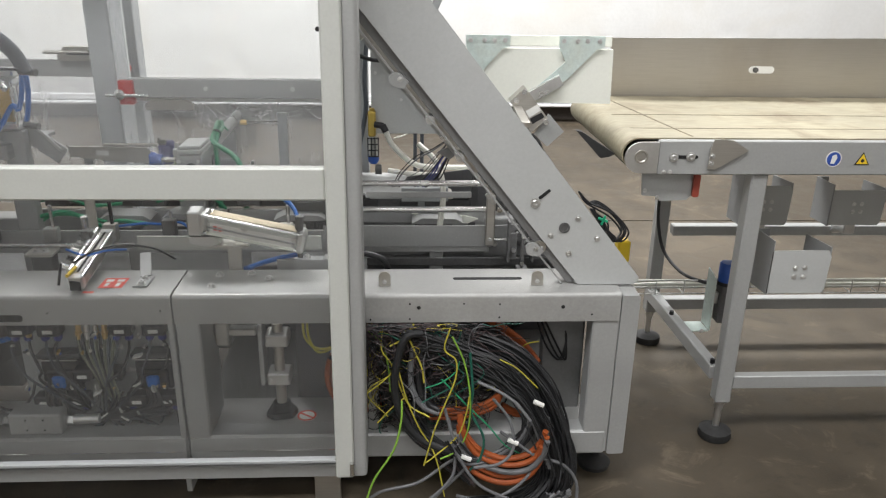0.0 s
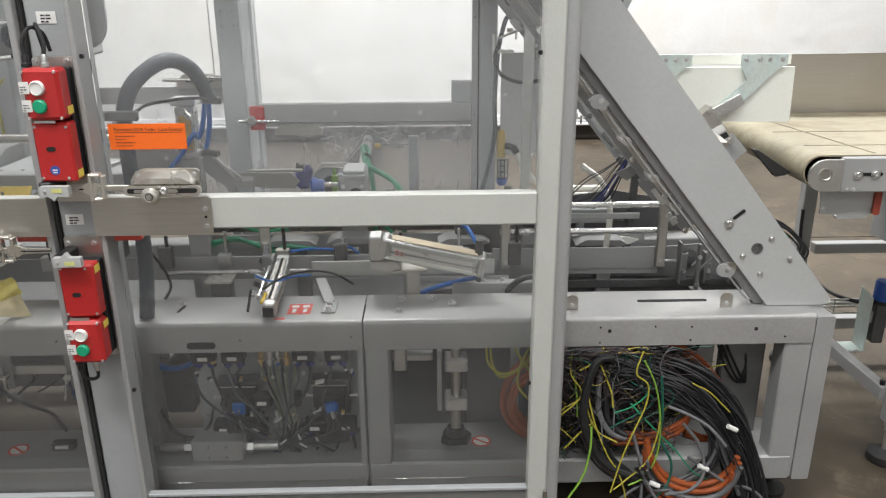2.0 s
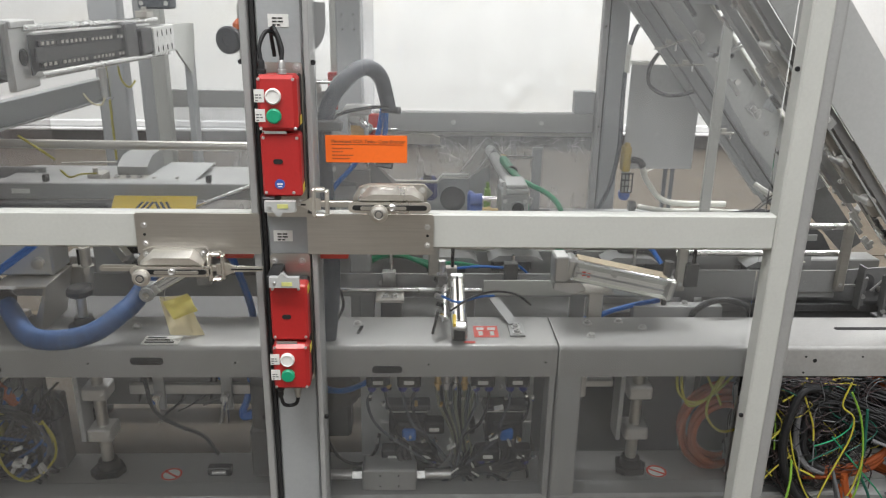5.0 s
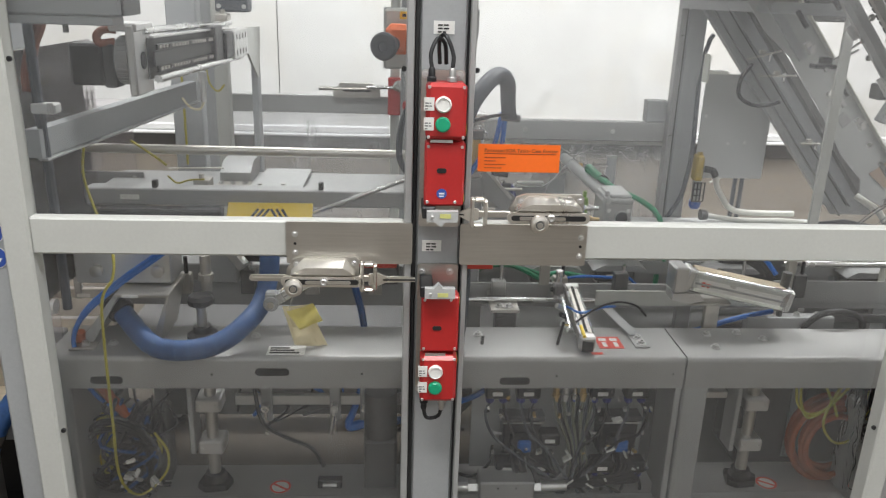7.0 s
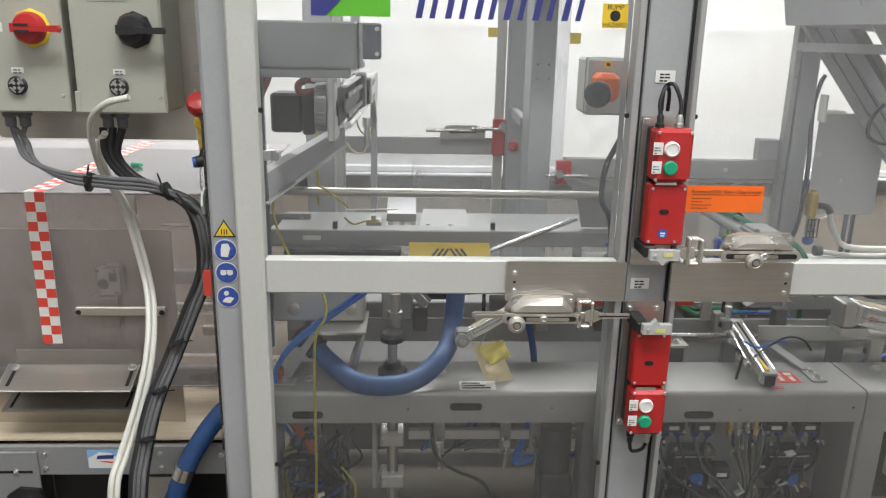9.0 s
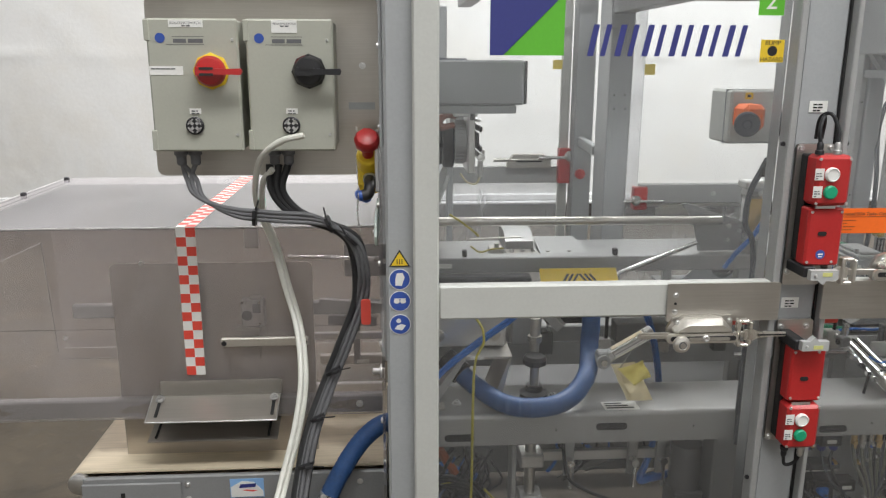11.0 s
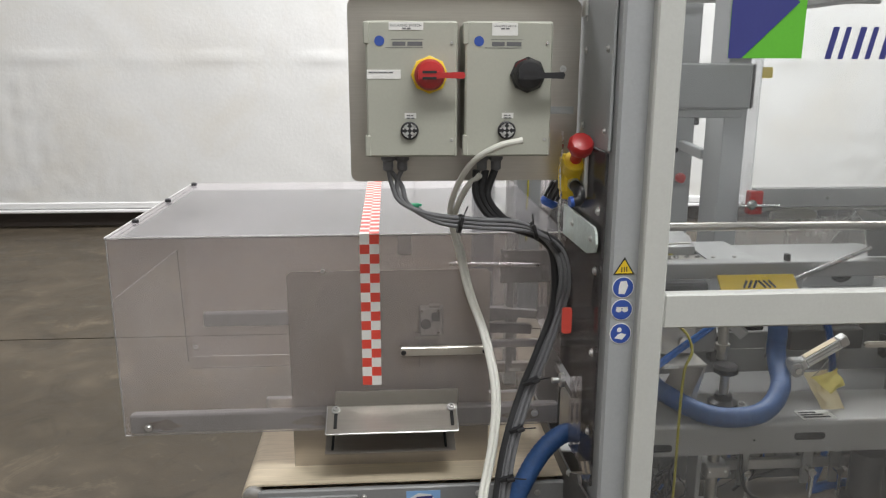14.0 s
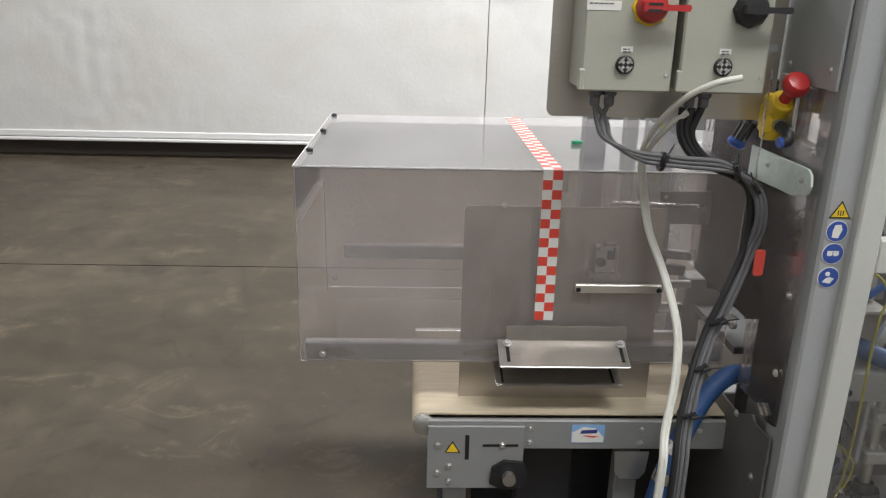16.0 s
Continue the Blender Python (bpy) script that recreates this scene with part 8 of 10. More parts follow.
vc = cylinder("upright_cylinder", (-1.037, 2.095, 0.96), (-1.037, 2.0951, 1.100), 0.046, "upright silver air cylinder beside the hose", GOLD)
part("fitting", Geo().cyl((-0.975, 2.05, 1.12), (-0.930, 2.04, 1.118), 0.009).cyl((-0.99, 2.06, 0.982), (-0.95, 2.05, 0.978), 0.009), DARKSTEEL, vc)
part("mount", Geo().box(-1.066, -1.008, 2.078, 2.112, 0.52, 0.96, 0.003), SILVER, vc)
part("head_plate", Geo().box(-1.070, -1.004, 2.068, 2.122, 1.101, 1.122, 0.004), ALU, vc)
part("elbow", Geo().cyl((-1.03, 2.06, 1.09), (-1.03, 2.04, 1.09), 0.010).cyl((-1.03, 2.045, 1.09), (-1.012, 2.04, 1.075), 0.008), CHROME, vc)
cable("dark_cable", [(-1.088, 1.83, 1.111), (-1.064, 1.88, 1.133), (-1.02, 1.94, 1.136), (-0.982, 2.0, 1.132), (-0.938, 2.04, 1.122)], 0.0042, BLACKWIRE, "thin black cable beside the ribbed hose", "", 6)
gd = thing("guard_disc", (-1.09, 1.74, 1.33), "grey half-round plate on the door post", "plate")
part("plate", Geo().prism([(-1.116, 1.374), (-1.071, 1.374), (-1.071, 1.345)] + [(-1.116 + 0.045 * math.cos(radians(a)), 1.335 + 0.060 * math.sin(radians(a))) for a in range(-5, -91, -15)], 1.735, 1.742), SILVER, gd)

lv2 = thing("stop_lever", (0.33, 2.05, 0.60), "thin bent steel lever beside the twin rods", "lever")
part("lever", Geo().bar((0.263, 2.05, 0.659), (0.307, 2.05, 0.658), 0.004, 0.006).bar((0.307, 2.05, 0.658), (0.332, 2.05, 0.682), 0.004, 0.006), ALU, lv2)
part("lever", Geo().bar((0.345, 2.05, 0.642), (0.394, 2.05, 0.695), 0.004, 0.006), ALU, lv2)
lp = thing("bolted_rail", (-0.21, 1.95, 0.60), "grey base rail with bolts behind the bed", "rail")
part("rail", Geo().box(-0.335, -0.105, 1.935, 1.965, 0.605, 0.645, 0.002), SILVER, lp)
for i in range(4):
    place("bolt", UP, pose(-0.31 + 0.055 * i, 1.95, 0.645), lp)
blk = thing("rear_drive", (-0.21, 2.2, 0.60), "dark drive housing behind the guides", "drive")
part("housing", Geo().box(-0.32, -0.12, 2.17, 2.26, 0.60, 0.74, 0.008), DARKSTEEL, blk)
for i in range(3):
    x = 0.30 + 0.07 * i
    bx_ = thing("chain_bracket", (x, 2.04, 0.632), "dark angle bracket under the incline", "bracket", "chain brackets")
    part("angle", Geo().box(x, x + 0.006, 2.02, 2.05, 0.60, 0.72 - 0.03 * i, 0.001).box(x + 0.006, x + 0.03, 2.045, 2.05, 0.60, 0.68 - 0.03 * i, 0.001), DIM, bx_)
    part("bolt", Geo().cyl((x + 0.02, 2.045, 0.63), (x + 0.02, 2.035, 0.63), 0.006), ALU, bx_)
ch_ = thing("chain_housing", (0.2, 2.09, 0.55), "dark oily chain housing under the incline", "housing")
part("front_plate", Geo().prism([(-0.10, 0.53), (0.52, 0.53), (0.52, 0.62), (0.43, 0.70), (0.10, 0.675), (-0.10, 0.655)], 2.085, 2.091), DIM, ch_)
part("lower_bar", Geo().box(-0.10, 0.52, 2.06, 2.084, 0.575, 0.60, 0.002), DARKSTEEL, ch_)
for x in (0.02, 0.16, 0.27, 0.39):
    part("bolt", Geo().cyl((x, 2.085, 0.635), (x, 2.076, 0.635), 0.008, seg=6), STEEL, ch_)
for x, z in ((0.225, 0.64), (0.345, 0.655)):
    part("sprocket", Geo().lathe((x, 2.085, z), (0, -1, 0), [(0.026, 0), (0.026, 0.006), (0.012, 0.008), (0.012, 0.016), (0.005, 0.016)], 18), DARKSTEEL, ch_)
ts = thing("tensioner_arm", (0.30, 1.97, 0.632), "bent dark steel tensioner arm beside the chain", "arm")
part("arm", Geo().bar((0.333, 1.97, 0.605), (0.333, 1.97, 0.735), 0.008, 0.016).bar((0.335, 1.97, 0.66), (0.395, 1.97, 0.715), 0.005, 0.008), DIM, ts)
part("foot", Geo().box(0.318, 0.35, 1.95, 1.99, 0.595, 0.606, 0.002), DARKSTEEL, ts)
for z in (0.62, 0.70):
    part("bolt", Geo().cyl((0.333, 1.966, z), (0.333, 1.958, z), 0.006, seg=6), ALU, ts)
dc = thing("slanted_duct", (0.25, 2.3, 0.70), "dull grey slanted chute plate inside the incline", "chute")
part("plate", Geo().prism([(0.20, 0.86), (0.27, 0.92), (0.45, 0.70), (0.40, 0.66)], 2.30, 2.306), DIM, dc)
part("stay", Geo().bar((0.22, 2.29, 0.60), (0.235, 2.29, 0.88), 0.02, 0.02), SHADE, dc)

# screw jacks under the bed
def jack(x, y, top):
    j = thing("screw_jack", (x, y, 0.221), "steel screw jack with clamp blocks on a black foot", "jack", "screw jacks")
    part("foot", Geo().prism([(x - 0.04, y - 0.02), (x - 0.02, y - 0.036), (x + 0.03, y - 0.03), (x + 0.042, y), (x + 0.02, y + 0.03), (x - 0.03, y + 0.028)], 0.2215, 0.238, "z").lathe((x, y, 0.238), (0, 0, 1), [(0.028, 0), (0.024, 0.02), (0.018, 0.022)]), BLACK, j)
    part("spindle", Geo().cyl((x, y, 0.245), (x, y, top), 0.014), STEEL, j)
    for z in (0.325, top - 0.06):
        part("clamp", Geo().box(x - 0.03, x + 0.03, y - 0.03, y + 0.03, z, z + 0.035, 0.004), ALU, j)
        screws(j, 4, [(x - 0.02, z + 0.017), (x + 0.02, z + 0.017)], y - 0.03)
    part("slide_plate", Geo().box(x - 0.05, x - 0.038, y - 0.02, y + 0.04, 0.32, top, 0.002), SILVER, j)
    return j


jack(-0.33, 1.85, 0.50)
jack(-1.668, 1.85, 0.50)
for i in range(2):
    cable("yellow_cable", [(-0.255 + 0.01 * i, 1.80, 0.545), (-0.250 + 0.01 * i, 1.79, 0.485), (-0.215, 1.79, 0.452 - 0.01 * i), (-0.165, 1.80, 0.462), (-0.125 + 0.02 * i, 1.82, 0.51), (-0.11 + 0.02 * i, 1.82, 0.545)], 0.0034, YELLOWWIRE, "yellow cable loop in the jack bay", "yellow cables", 7)
cable("yellow_cable", [(-0.13, 1.80, 0.545), (-0.165, 1.79, 0.48), (-0.172, 1.79, 0.42), (-0.14, 1.79, 0.375), (-0.10, 1.80, 0.365), (-0.06, 1.81, 0.38)], 0.0034, YELLOWWIRE, "yellow cable loop in the jack bay", "yellow cables", 7)
cable("yellow_cable", [(-0.19, 1.80, 0.545), (-0.17, 1.79, 0.50), (-0.15, 1.795, 0.47), (-0.135, 1.80, 0.44)], 0.0034, YELLOWWIRE, "yellow cable loop in the jack bay", "yellow cables", 7)
for i in range(6):
    rr_, ox = 0.075 + 0.012 * (i % 3), 0.008 * (i % 2)
    cable("orange_loop", [(-0.105 + ox + rr_ * math.cos(radians(k)), 1.83 + 0.012 * i, 0.335 + 1.15 * rr_ * math.sin(radians(k))) for k in range(60, 330, 30)], 0.0082, ORANGEWIRE, "orange cable coil in the jack bay", "orange loops", 8)
dc = thing("dark_cabinet", (-0.21, 1.98, 0.22), "dark grey cabinet behind the screw jack", "cabinet")
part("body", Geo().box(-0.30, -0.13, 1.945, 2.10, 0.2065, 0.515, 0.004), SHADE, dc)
part("front_strip", Geo().box(-0.175, -0.150, 1.940, 1.944, 0.23, 0.51, 0.001), COLUMN, dc)
screws(dc, 4, [(-0.162, 0.245), (-0.162, 0.495)], 1.94)
pb = thing("air_manifold", (-0.48, 1.87, 0.40), "silver square tube with a clamp in the jack bay", "manifold")
part("tube", Geo().box(-0.50, -0.39, 1.86, 1.89, 0.455, 0.475, 0.003).box(-0.495, -0.46, 1.85, 1.90, 0.43, 0.50, 0.004), ALU, pb)

# valve terminals in the lower middle bay
def plug(x, y, z, w=0.058, nuts=True):
    """A black connector with a white tag and two nuts under it."""
    p = thing("valve_plug", (x, y, z), "black cable plug with a white tag under the bed", "plug", "cable plugs")
    part("plug", Geo().box(x - w / 2, x + w / 2, y, y + 0.04, z, z + 0.034, 0.004), BLACK, p)
    part("tag", Geo().box(x - 0.013, x + 0.012, y - 0.0012, y - 0.0002, z + 0.010, z + 0.020), WHITE, p)
    for q in (-0.016, 0.016) if nuts else ():
        part("nut", Geo().lathe((x + q, y + 0.018, z), (0, 0, -1), [(0.011, 0), (0.011, 0.012), (0.009, 0.015), (0.005, 0.016)], 10), NAVY, p)
    return p


def valves(x, z, label):
    """A pneumatic valve: black body with a blue cap, grey head, side pins and two plugs."""
    v = thing("valve_block", (x, 1.84, z), label, "valve", "valve blocks")
    part("body", Geo().box(x - 0.048, x + 0.048, 1.845, 1.904, z + 0.02, z + 0.112, 0.005), BLACK, v)
    part("front_block", Geo().box(x - 0.032, x + 0.040, 1.828, 1.8445, z + 0.028, z + 0.085, 0.004), BLACK, v)
    part("blue_cap", Geo().box(x - 0.014, x + 0.020, 1.815, 1.8275, z + 0.040, z + 0.076, 0.005), BLUETUBE, v)
    part("head", Geo().box(x - 0.056, x + 0.056, 1.84, 1.885, z + 0.116, z + 0.130, 0.003), SHADE, v)
    part("head_strip", Geo().box(x - 0.050, x + 0.050, 1.838, 1.8395, z + 0.112, z + 0.1155), ALU, v)
    for q in (-1, 1):
        part("pin", Geo().cyl((x + q * 0.048, 1.862, z + 0.07), (x + q * 0.066, 1.862, z + 0.071), 0.0035, seg=8).cyl((x + q * 0.066, 1.862, z + 0.071), (x + q * 0.070, 1.862, z + 0.071), 0.006, seg=10), ALU, v)
        part("fitting", Geo().cyl((x + q * 0.018, 1.836, z + 0.012), (x + q * 0.018, 1.836, z + 0.03), 0.006, seg=8), CHROME, v)
    return v


valves(-0.908, 0.285, "black pneumatic valve block with a blue face")
valves(-0.664, 0.285, "black pneumatic valve block with a blue face")
for x in (-0.945, -0.862, -0.706, -0.626):
    plug(x, 1.808, 0.272)
for x in (-0.980, -0.905, -0.725, -0.640):
    plug(x, 1.808, 0.482)
for x in (-0.842, -0.765):
    plug(x, 1.818, 0.345, 0.05, False)
vb = random.Random(31)
for x in (-0.945, -0.862, -0.706, -0.626, -0.98, -0.905, -0.725, -0.64):
    z = 0.255 if x in (-0.945, -0.862, -0.706, -0.626) else 0.466
    s_ = 1 if x < -0.79 else -1
    for q in (-0.016, 0.016):
        d = vb.uniform(-0.015, 0.015)
        cable("plug_lead", [(x + q, 1.826, z), (x + q + d, 1.815, z - 0.03), (x + q + 0.02 * s_ + d, 1.805, z - 0.055 if z < 0.3 else z - 0.08), (x + 0.07 * s_, 1.80, 0.232 + abs(d)) if z < 0.3 else (x + 0.05 * s_, 1.80, 0.345 + d), (-0.79 + 2 * d, 1.80, 0.236 + abs(d))], 0.0038, BLACKWIRE if q > 0 else GREYHOSE, "black lead from a plug in the valve bay", "plug leads", 6)
for i in range(3):
    cable("grey_lead", [(-0.885 + 0.012 * i, 1.80, 0.262), (-0.86, 1.795, 0.242 + 0.006 * i), (-0.83, 1.795, 0.25 + 0.008 * i), (-0.805, 1.80, 0.275 + 0.01 * i), (-0.80, 1.81, 0.31)], 0.003, GREYWIRE, "thin grey lead below the valve blocks", "grey leads", 6)
for x, z in ((-0.80, 0.322), (-0.79, 0.256), (-0.738, 0.246), (-0.835, 0.251), (-0.695, 0.348), (-0.685, 0.43)):
    single("cable_tie", Geo().box(-0.012, 0.012, -0.010, 0.010, -0.0022, 0.0022, 0.001, pose(x, 1.803, z, 0, vb.uniform(-40, 40), 0)), WHITE, "small white tie round the valve bay cables", "cable tie", "cable ties")
single("mounting_sheet", Geo().box(-1.03, -0.585, 1.905, 1.91, 0.23, 0.54), PLATE, "grey mounting sheet behind the valve blocks", "panel")
rn = random.Random(4)
mg = thing("valve_manifold", (-0.79, 1.82, 0.5), "brass and steel fittings above the cable bundle", "manifold")
part("block", Geo().box(-0.85, -0.735, 1.83, 1.88, 0.505, 0.545, 0.003), DARKSTEEL, mg)
for i in range(5):
    part("fitting", Geo().cyl((-0.835 + 0.022 * i, 1.825, 0.47), (-0.835 + 0.022 * i, 1.83, 0.53), 0.0075, seg=10).cyl((-0.835 + 0.022 * i, 1.825, 0.482), (-0.835 + 0.022 * i, 1.825, 0.49), 0.010, seg=6), (GOLD, ALU, CHROME)[i % 3], mg)
for i in range(9):
    x = -0.84 + 0.012 * i
    e = rn.uniform(-0.05, 0.09)
    cable("bundle_cable", [(x, 1.825, 0.485), (x + 0.2 * (-0.79 - x), 1.815, 0.43), (-0.80 + 0.005 * i, 1.81, 0.365), (-0.79 + 0.005 * i, 1.81, 0.31), (-0.77 + e * 0.5, 1.81, 0.262), (-0.74 + e, 1.82, 0.245), (-0.66 + e, 1.83, 0.25 + rn.uniform(0, .03))], 0.0042, (BUNDLE, BLACKWIRE, BUNDLE, GREYHOSE)[i % 4], "cable of the bundle in the valve bay", "bundle cables", 7)
for i in range(8):
    s = -1 if i % 2 else 1
    x = -0.79 + 0.125 * s
    d = rn.uniform(-0.02, 0.02)
    cable("looped_cable", [(x + d, 1.815, 0.33), (x + d * 2, 1.80, 0.29), (x - 0.05 * s, 1.80, 0.255 + d), (-0.79 + d, 1.80, 0.24 + rn.uniform(0, .02)), (-0.70 + d, 1.81, 0.25), (-0.65 - d, 1.82, 0.29 + d)], 0.0045, BLACKWIRE, "black cable loop below the valve blocks", "looped cables", 7)
bl = thing("distribution_block", (-0.95, 1.78, 0.225), "grey block with pipe fittings on the lower rail", "block")
part("block", Geo().box(-1.02, -0.885, 1.755, 1.82, 0.2255, 0.285, 0.004), SILVER, bl)
holes(bl, [(-0.975, 0.27), (-0.93, 0.27), (-0.975, 0.24), (-0.93, 0.24)], 1.755, 0.6)
part("pipe", Geo().cyl((-1.11, 1.79, 0.25), (-1.02, 1.79, 0.25), 0.012).cyl((-0.885, 1.79, 0.25), (-0.80, 1.79, 0.252), 0.013), ALU, bl)
part("nut", Geo().cyl((-1.045, 1.79, 0.25), (-1.02, 1.79, 0.25), 0.017, seg=6).cyl((-0.885, 1.79, 0.25), (-0.865, 1.79, 0.25), 0.018, seg=6), CHROME, bl)
dm = thing("drive_motor", (-1.07, 1.95, 0.3), "dark motor with blue hoses in the valve bay", "motor")
part("body", Geo().cyl((-1.13, 1.99, 0.33), (-1.04, 1.97, 0.44), 0.05).box(-1.14, -1.06, 1.94, 2.02, 0.26, 0.36, 0.008), DARKSTEEL, dm)
for i in range(2):
    cable("blue_air_tube", [(-1.15, 1.90, 0.43 + 0.012 * i), (-1.08, 1.88, 0.435), (-1.03, 1.88, 0.45), (-0.99, 1.89, 0.47)], 0.007, BLUETUBE, "blue air tube in the valve bay", "blue air tubes", 8)
cable("dark_cable", [(-1.12, 1.85, 0.33), (-1.08, 1.82, 0.28), (-1.03, 1.82, 0.26), (-0.99, 1.83, 0.29), (-0.98, 1.85, 0.33)], 0.004, BLACKWIRE, "thin black cable in the valve bay", "", 6)
for z in (0.50, 0.45):
    single("lower_shaft", Geo().cyl((-1.95, 2.0, z), (-1.05, 2.0, z), 0.012), STEEL, "steel shaft under the bed", "shaft", "lower shafts")

# rear right: air unit and cables by the rear column
au = thing("air_filter_unit", (-0.11, 2.93, 0.62), "yellow and blue air filter on the rear sheet", "air filter")
part("body", Geo().box(-0.127, -0.098, 2.905, 2.953, 0.765, 0.862, 0.006).cyl((-0.112, 2.925, 0.862), (-0.112, 2.925, 0.872), 0.010), mat("dull_yellow_plastic", (0.46, 0.33, 0.07), 0.5), au)
part("bowl", Geo().lathe((-0.108, 2.925, 0.688), (0, 0, -1), [(0.0215, 0), (0.0215, 0.018), (0.014, 0.03)]), BLUE, au)
part("sight_glass", Geo().cyl((-0.108, 2.925, 0.764), (-0.108, 2.925, 0.688), 0.016), RAIL, au)
for k in range(4):
    part("cage_bar", Geo().box(-0.130 + 0.0135 * k, -0.126 + 0.0135 * k, 2.902, 2.906, 0.688, 0.764), BLACK, au)
for k in range(4):
    part("cage_ring", Geo().box(-0.130, -0.0855, 2.9015, 2.9055, 0.688 + 0.0235 * k, 0.692 + 0.0235 * k), BLACK, au)
part("tap", Geo().cyl((-0.100, 2.90, 0.815), (-0.070, 2.89, 0.812), 0.012).cyl((-0.072, 2.89, 0.815), (-0.058, 2.885, 0.79), 0.013), BLACK, au)
part("cuff", Geo().cyl((-0.10, 2.88, 0.646), (-0.076, 2.88, 0.646), 0.020, seg=18), DARKSTEEL, au)
cable("milky_hose", [(-0.060, 2.888, 0.793), (-0.040, 2.90, 0.745), (-0.005, 2.92, 0.70), (0.04, 2.95, 0.655), (0.107, 2.95, 0.637), (0.294, 2.95, 0.635)], 0.011, WHITETUBE, "milky air hose from the filter unit", "", 10)
cable("milky_hose", [(-0.05, 2.93, 0.628), (0.02, 2.9, 0.625), (0.10, 2.9, 0.62), (0.25, 2.9, 0.62), (0.40, 2.9, 0.60)], 0.010, WHITETUBE, "milky air hose behind the bed", "", 10)
cable("thin_tube", [(-0.07, 3.03, 0.97), (-0.03, 3.03, 0.975), (0.03, 3.03, 0.93), (0.06, 3.03, 0.85), (0.03, 3.03, 0.76), (-0.03, 3.0, 0.74)], 0.003, WHITETUBE, "thin clear air tube on the steel sheet", "", 6)
cable("rear_cable", [(-0.085, 3.02, 1.285), (-0.10, 3.017, 1.255), (-0.123, 3.0, 1.159), (-0.138, 2.95, 0.993), (-0.136, 2.947, 0.858), (-0.163, 2.92, 0.72), (-0.179, 2.96, 0.638), (-0.19, 2.98, 0.60)], 0.0085, GREYHOSE, "grey conduit along the rear column", "", 10)
single("deck_plate", Geo().box(-1.0, 0.35, 2.62, 2.955, 0.602, 0.612), PLATE, "grey deck plate behind the bed", "plate")

# ---- inside the machine, left bay ----
xr = thing("crossbar", (-1.45, 2.06, 0.89), "grey channel crossbar with small plates", "crossbar")
part("channel", Geo().box(-1.985, -1.04, 2.05, 2.10, 0.885, 0.927, 0.003), SILVER, xr)
part("label", Geo().box(-1.90, -1.855, 2.0485, 2.0495, 0.90, 0.912), WHITE, xr)
for x in (-1.82, -1.415):
    part("sensor", Geo().box(x - 0.006, x + 0.006, 2.06, 2.075, 0.927, 0.945, 0.001), BLACK, xr)
part("mount_box", Geo().prism([(2.20, 0.908), (2.20, 0.935), (2.25, 0.957), (2.34, 0.957), (2.34, 0.908)], -1.692, -1.612, "x"), SILVER, xr)
part("rail_mount", Geo().box(-1.695, -1.605, 2.14, 2.199, 0.906, 0.914, 0.002), STEEL, xr)
for q in range(3):
    part("mount_bolt", Geo().lathe((-1.68 + 0.03 * q, 2.16, 0.9145), (0, 0, 1), [(0.008, 0), (0.008, 0.003), (0.005, 0.003), (0.005, 0.008)], 10), CHROME, xr)
part("bearer", Geo().box(-1.985, -1.04, 2.101, 2.34, 0.893, 0.9055, 0.002), SILVER, xr)
part("sheet", Geo().prism([(-1.606, 2.09), (-1.470, 2.09), (-1.466, 2.34), (-1.59, 2.34)], 0.914, 0.917, "z"), PLATE, xr)
for x in (-1.58, -1.52):
    part("sheet_screw", Geo().cyl((x, 2.15, 0.917), (x, 2.15, 0.920), 0.006, seg=10), STEEL, xr)
part("small_mount", Geo().box(-1.745, -1.705, 2.13, 2.18, 0.906, 0.93, 0.002).cyl((-1.725, 2.14, 0.930), (-1.725, 2.14, 0.945), 0.007, seg=10), STEEL, xr)
part("thin_strip", Geo().bar((-1.80, 2.12, 0.962), (-1.661, 2.12, 0.966), 0.010, 0.003), STEEL, xr)
part("tie_cord", Geo().tube([(-1.80, 2.11, 0.945), (-1.775, 2.10, 0.93), (-1.745, 2.10, 0.938), (-1.71, 2.11, 0.938)], 0.0025, 6), YELLOWWIRE, xr)
single("round_rod", Geo().cyl((-1.985, 2.07, 1.022), (-1.13, 2.07, 1.018), 0.0115), STEEL, "steel tube across the hose bay", "rod")
ra_ = thing("rod_end_plate", (-1.12, 2.07, 0.9), "grey end plate carrying the round rod", "plate")
part("plate", Geo().prism([(-1.235, 1.06), (-1.22, 1.062), (-1.03, 1.0), (-1.03, 0.93), (-1.18, 0.93), (-1.20, 1.02)], 2.085, 2.091), SILVER, ra_)
screws(ra_, 4, [(-1.10, 1.0), (-1.07, 0.985), (-1.10, 0.96)], 2.085)
single("tilted_rod", Geo().cyl((-1.44, 2.03, 0.875), (-1.20, 2.05, 0.962), 0.006), CHROME, "thin tilted rod above the crossbar", "rod")
yp = thing("warning_plate", (-1.525, 2.0, 0.83), "bright yellow plate with dark chevron marks", "notice")
tilt = pose(-1.530, 1.97, 0.878, -48)
part("plate", Geo().box(-0.101, 0.101, 0, 0.004, -0.05, 0.046, 0.001, tilt), YELLOW, yp)
for s_ in (-1, 1):
    for k in range(3):
        part("stroke", Geo().box(-0.003, 0.003, -0.001, -0.0002, -0.013, 0.013, 0, tilt @ pose(s_ * (0.009 + 0.013 * k), 0, 0.016, 0, -s_ * 32, 0)), INK, yp)
part("mark", Geo().box(-0.008, 0.008, -0.001, -0.0002, -0.012, -0.007, 0, tilt), INK, yp)
single("black_cover", Geo().box(-1.94, -1.65, 2.0, 2.04, 0.80, 0.888, 0.004), BLACK, "flat black cover behind the guard door", "cover")
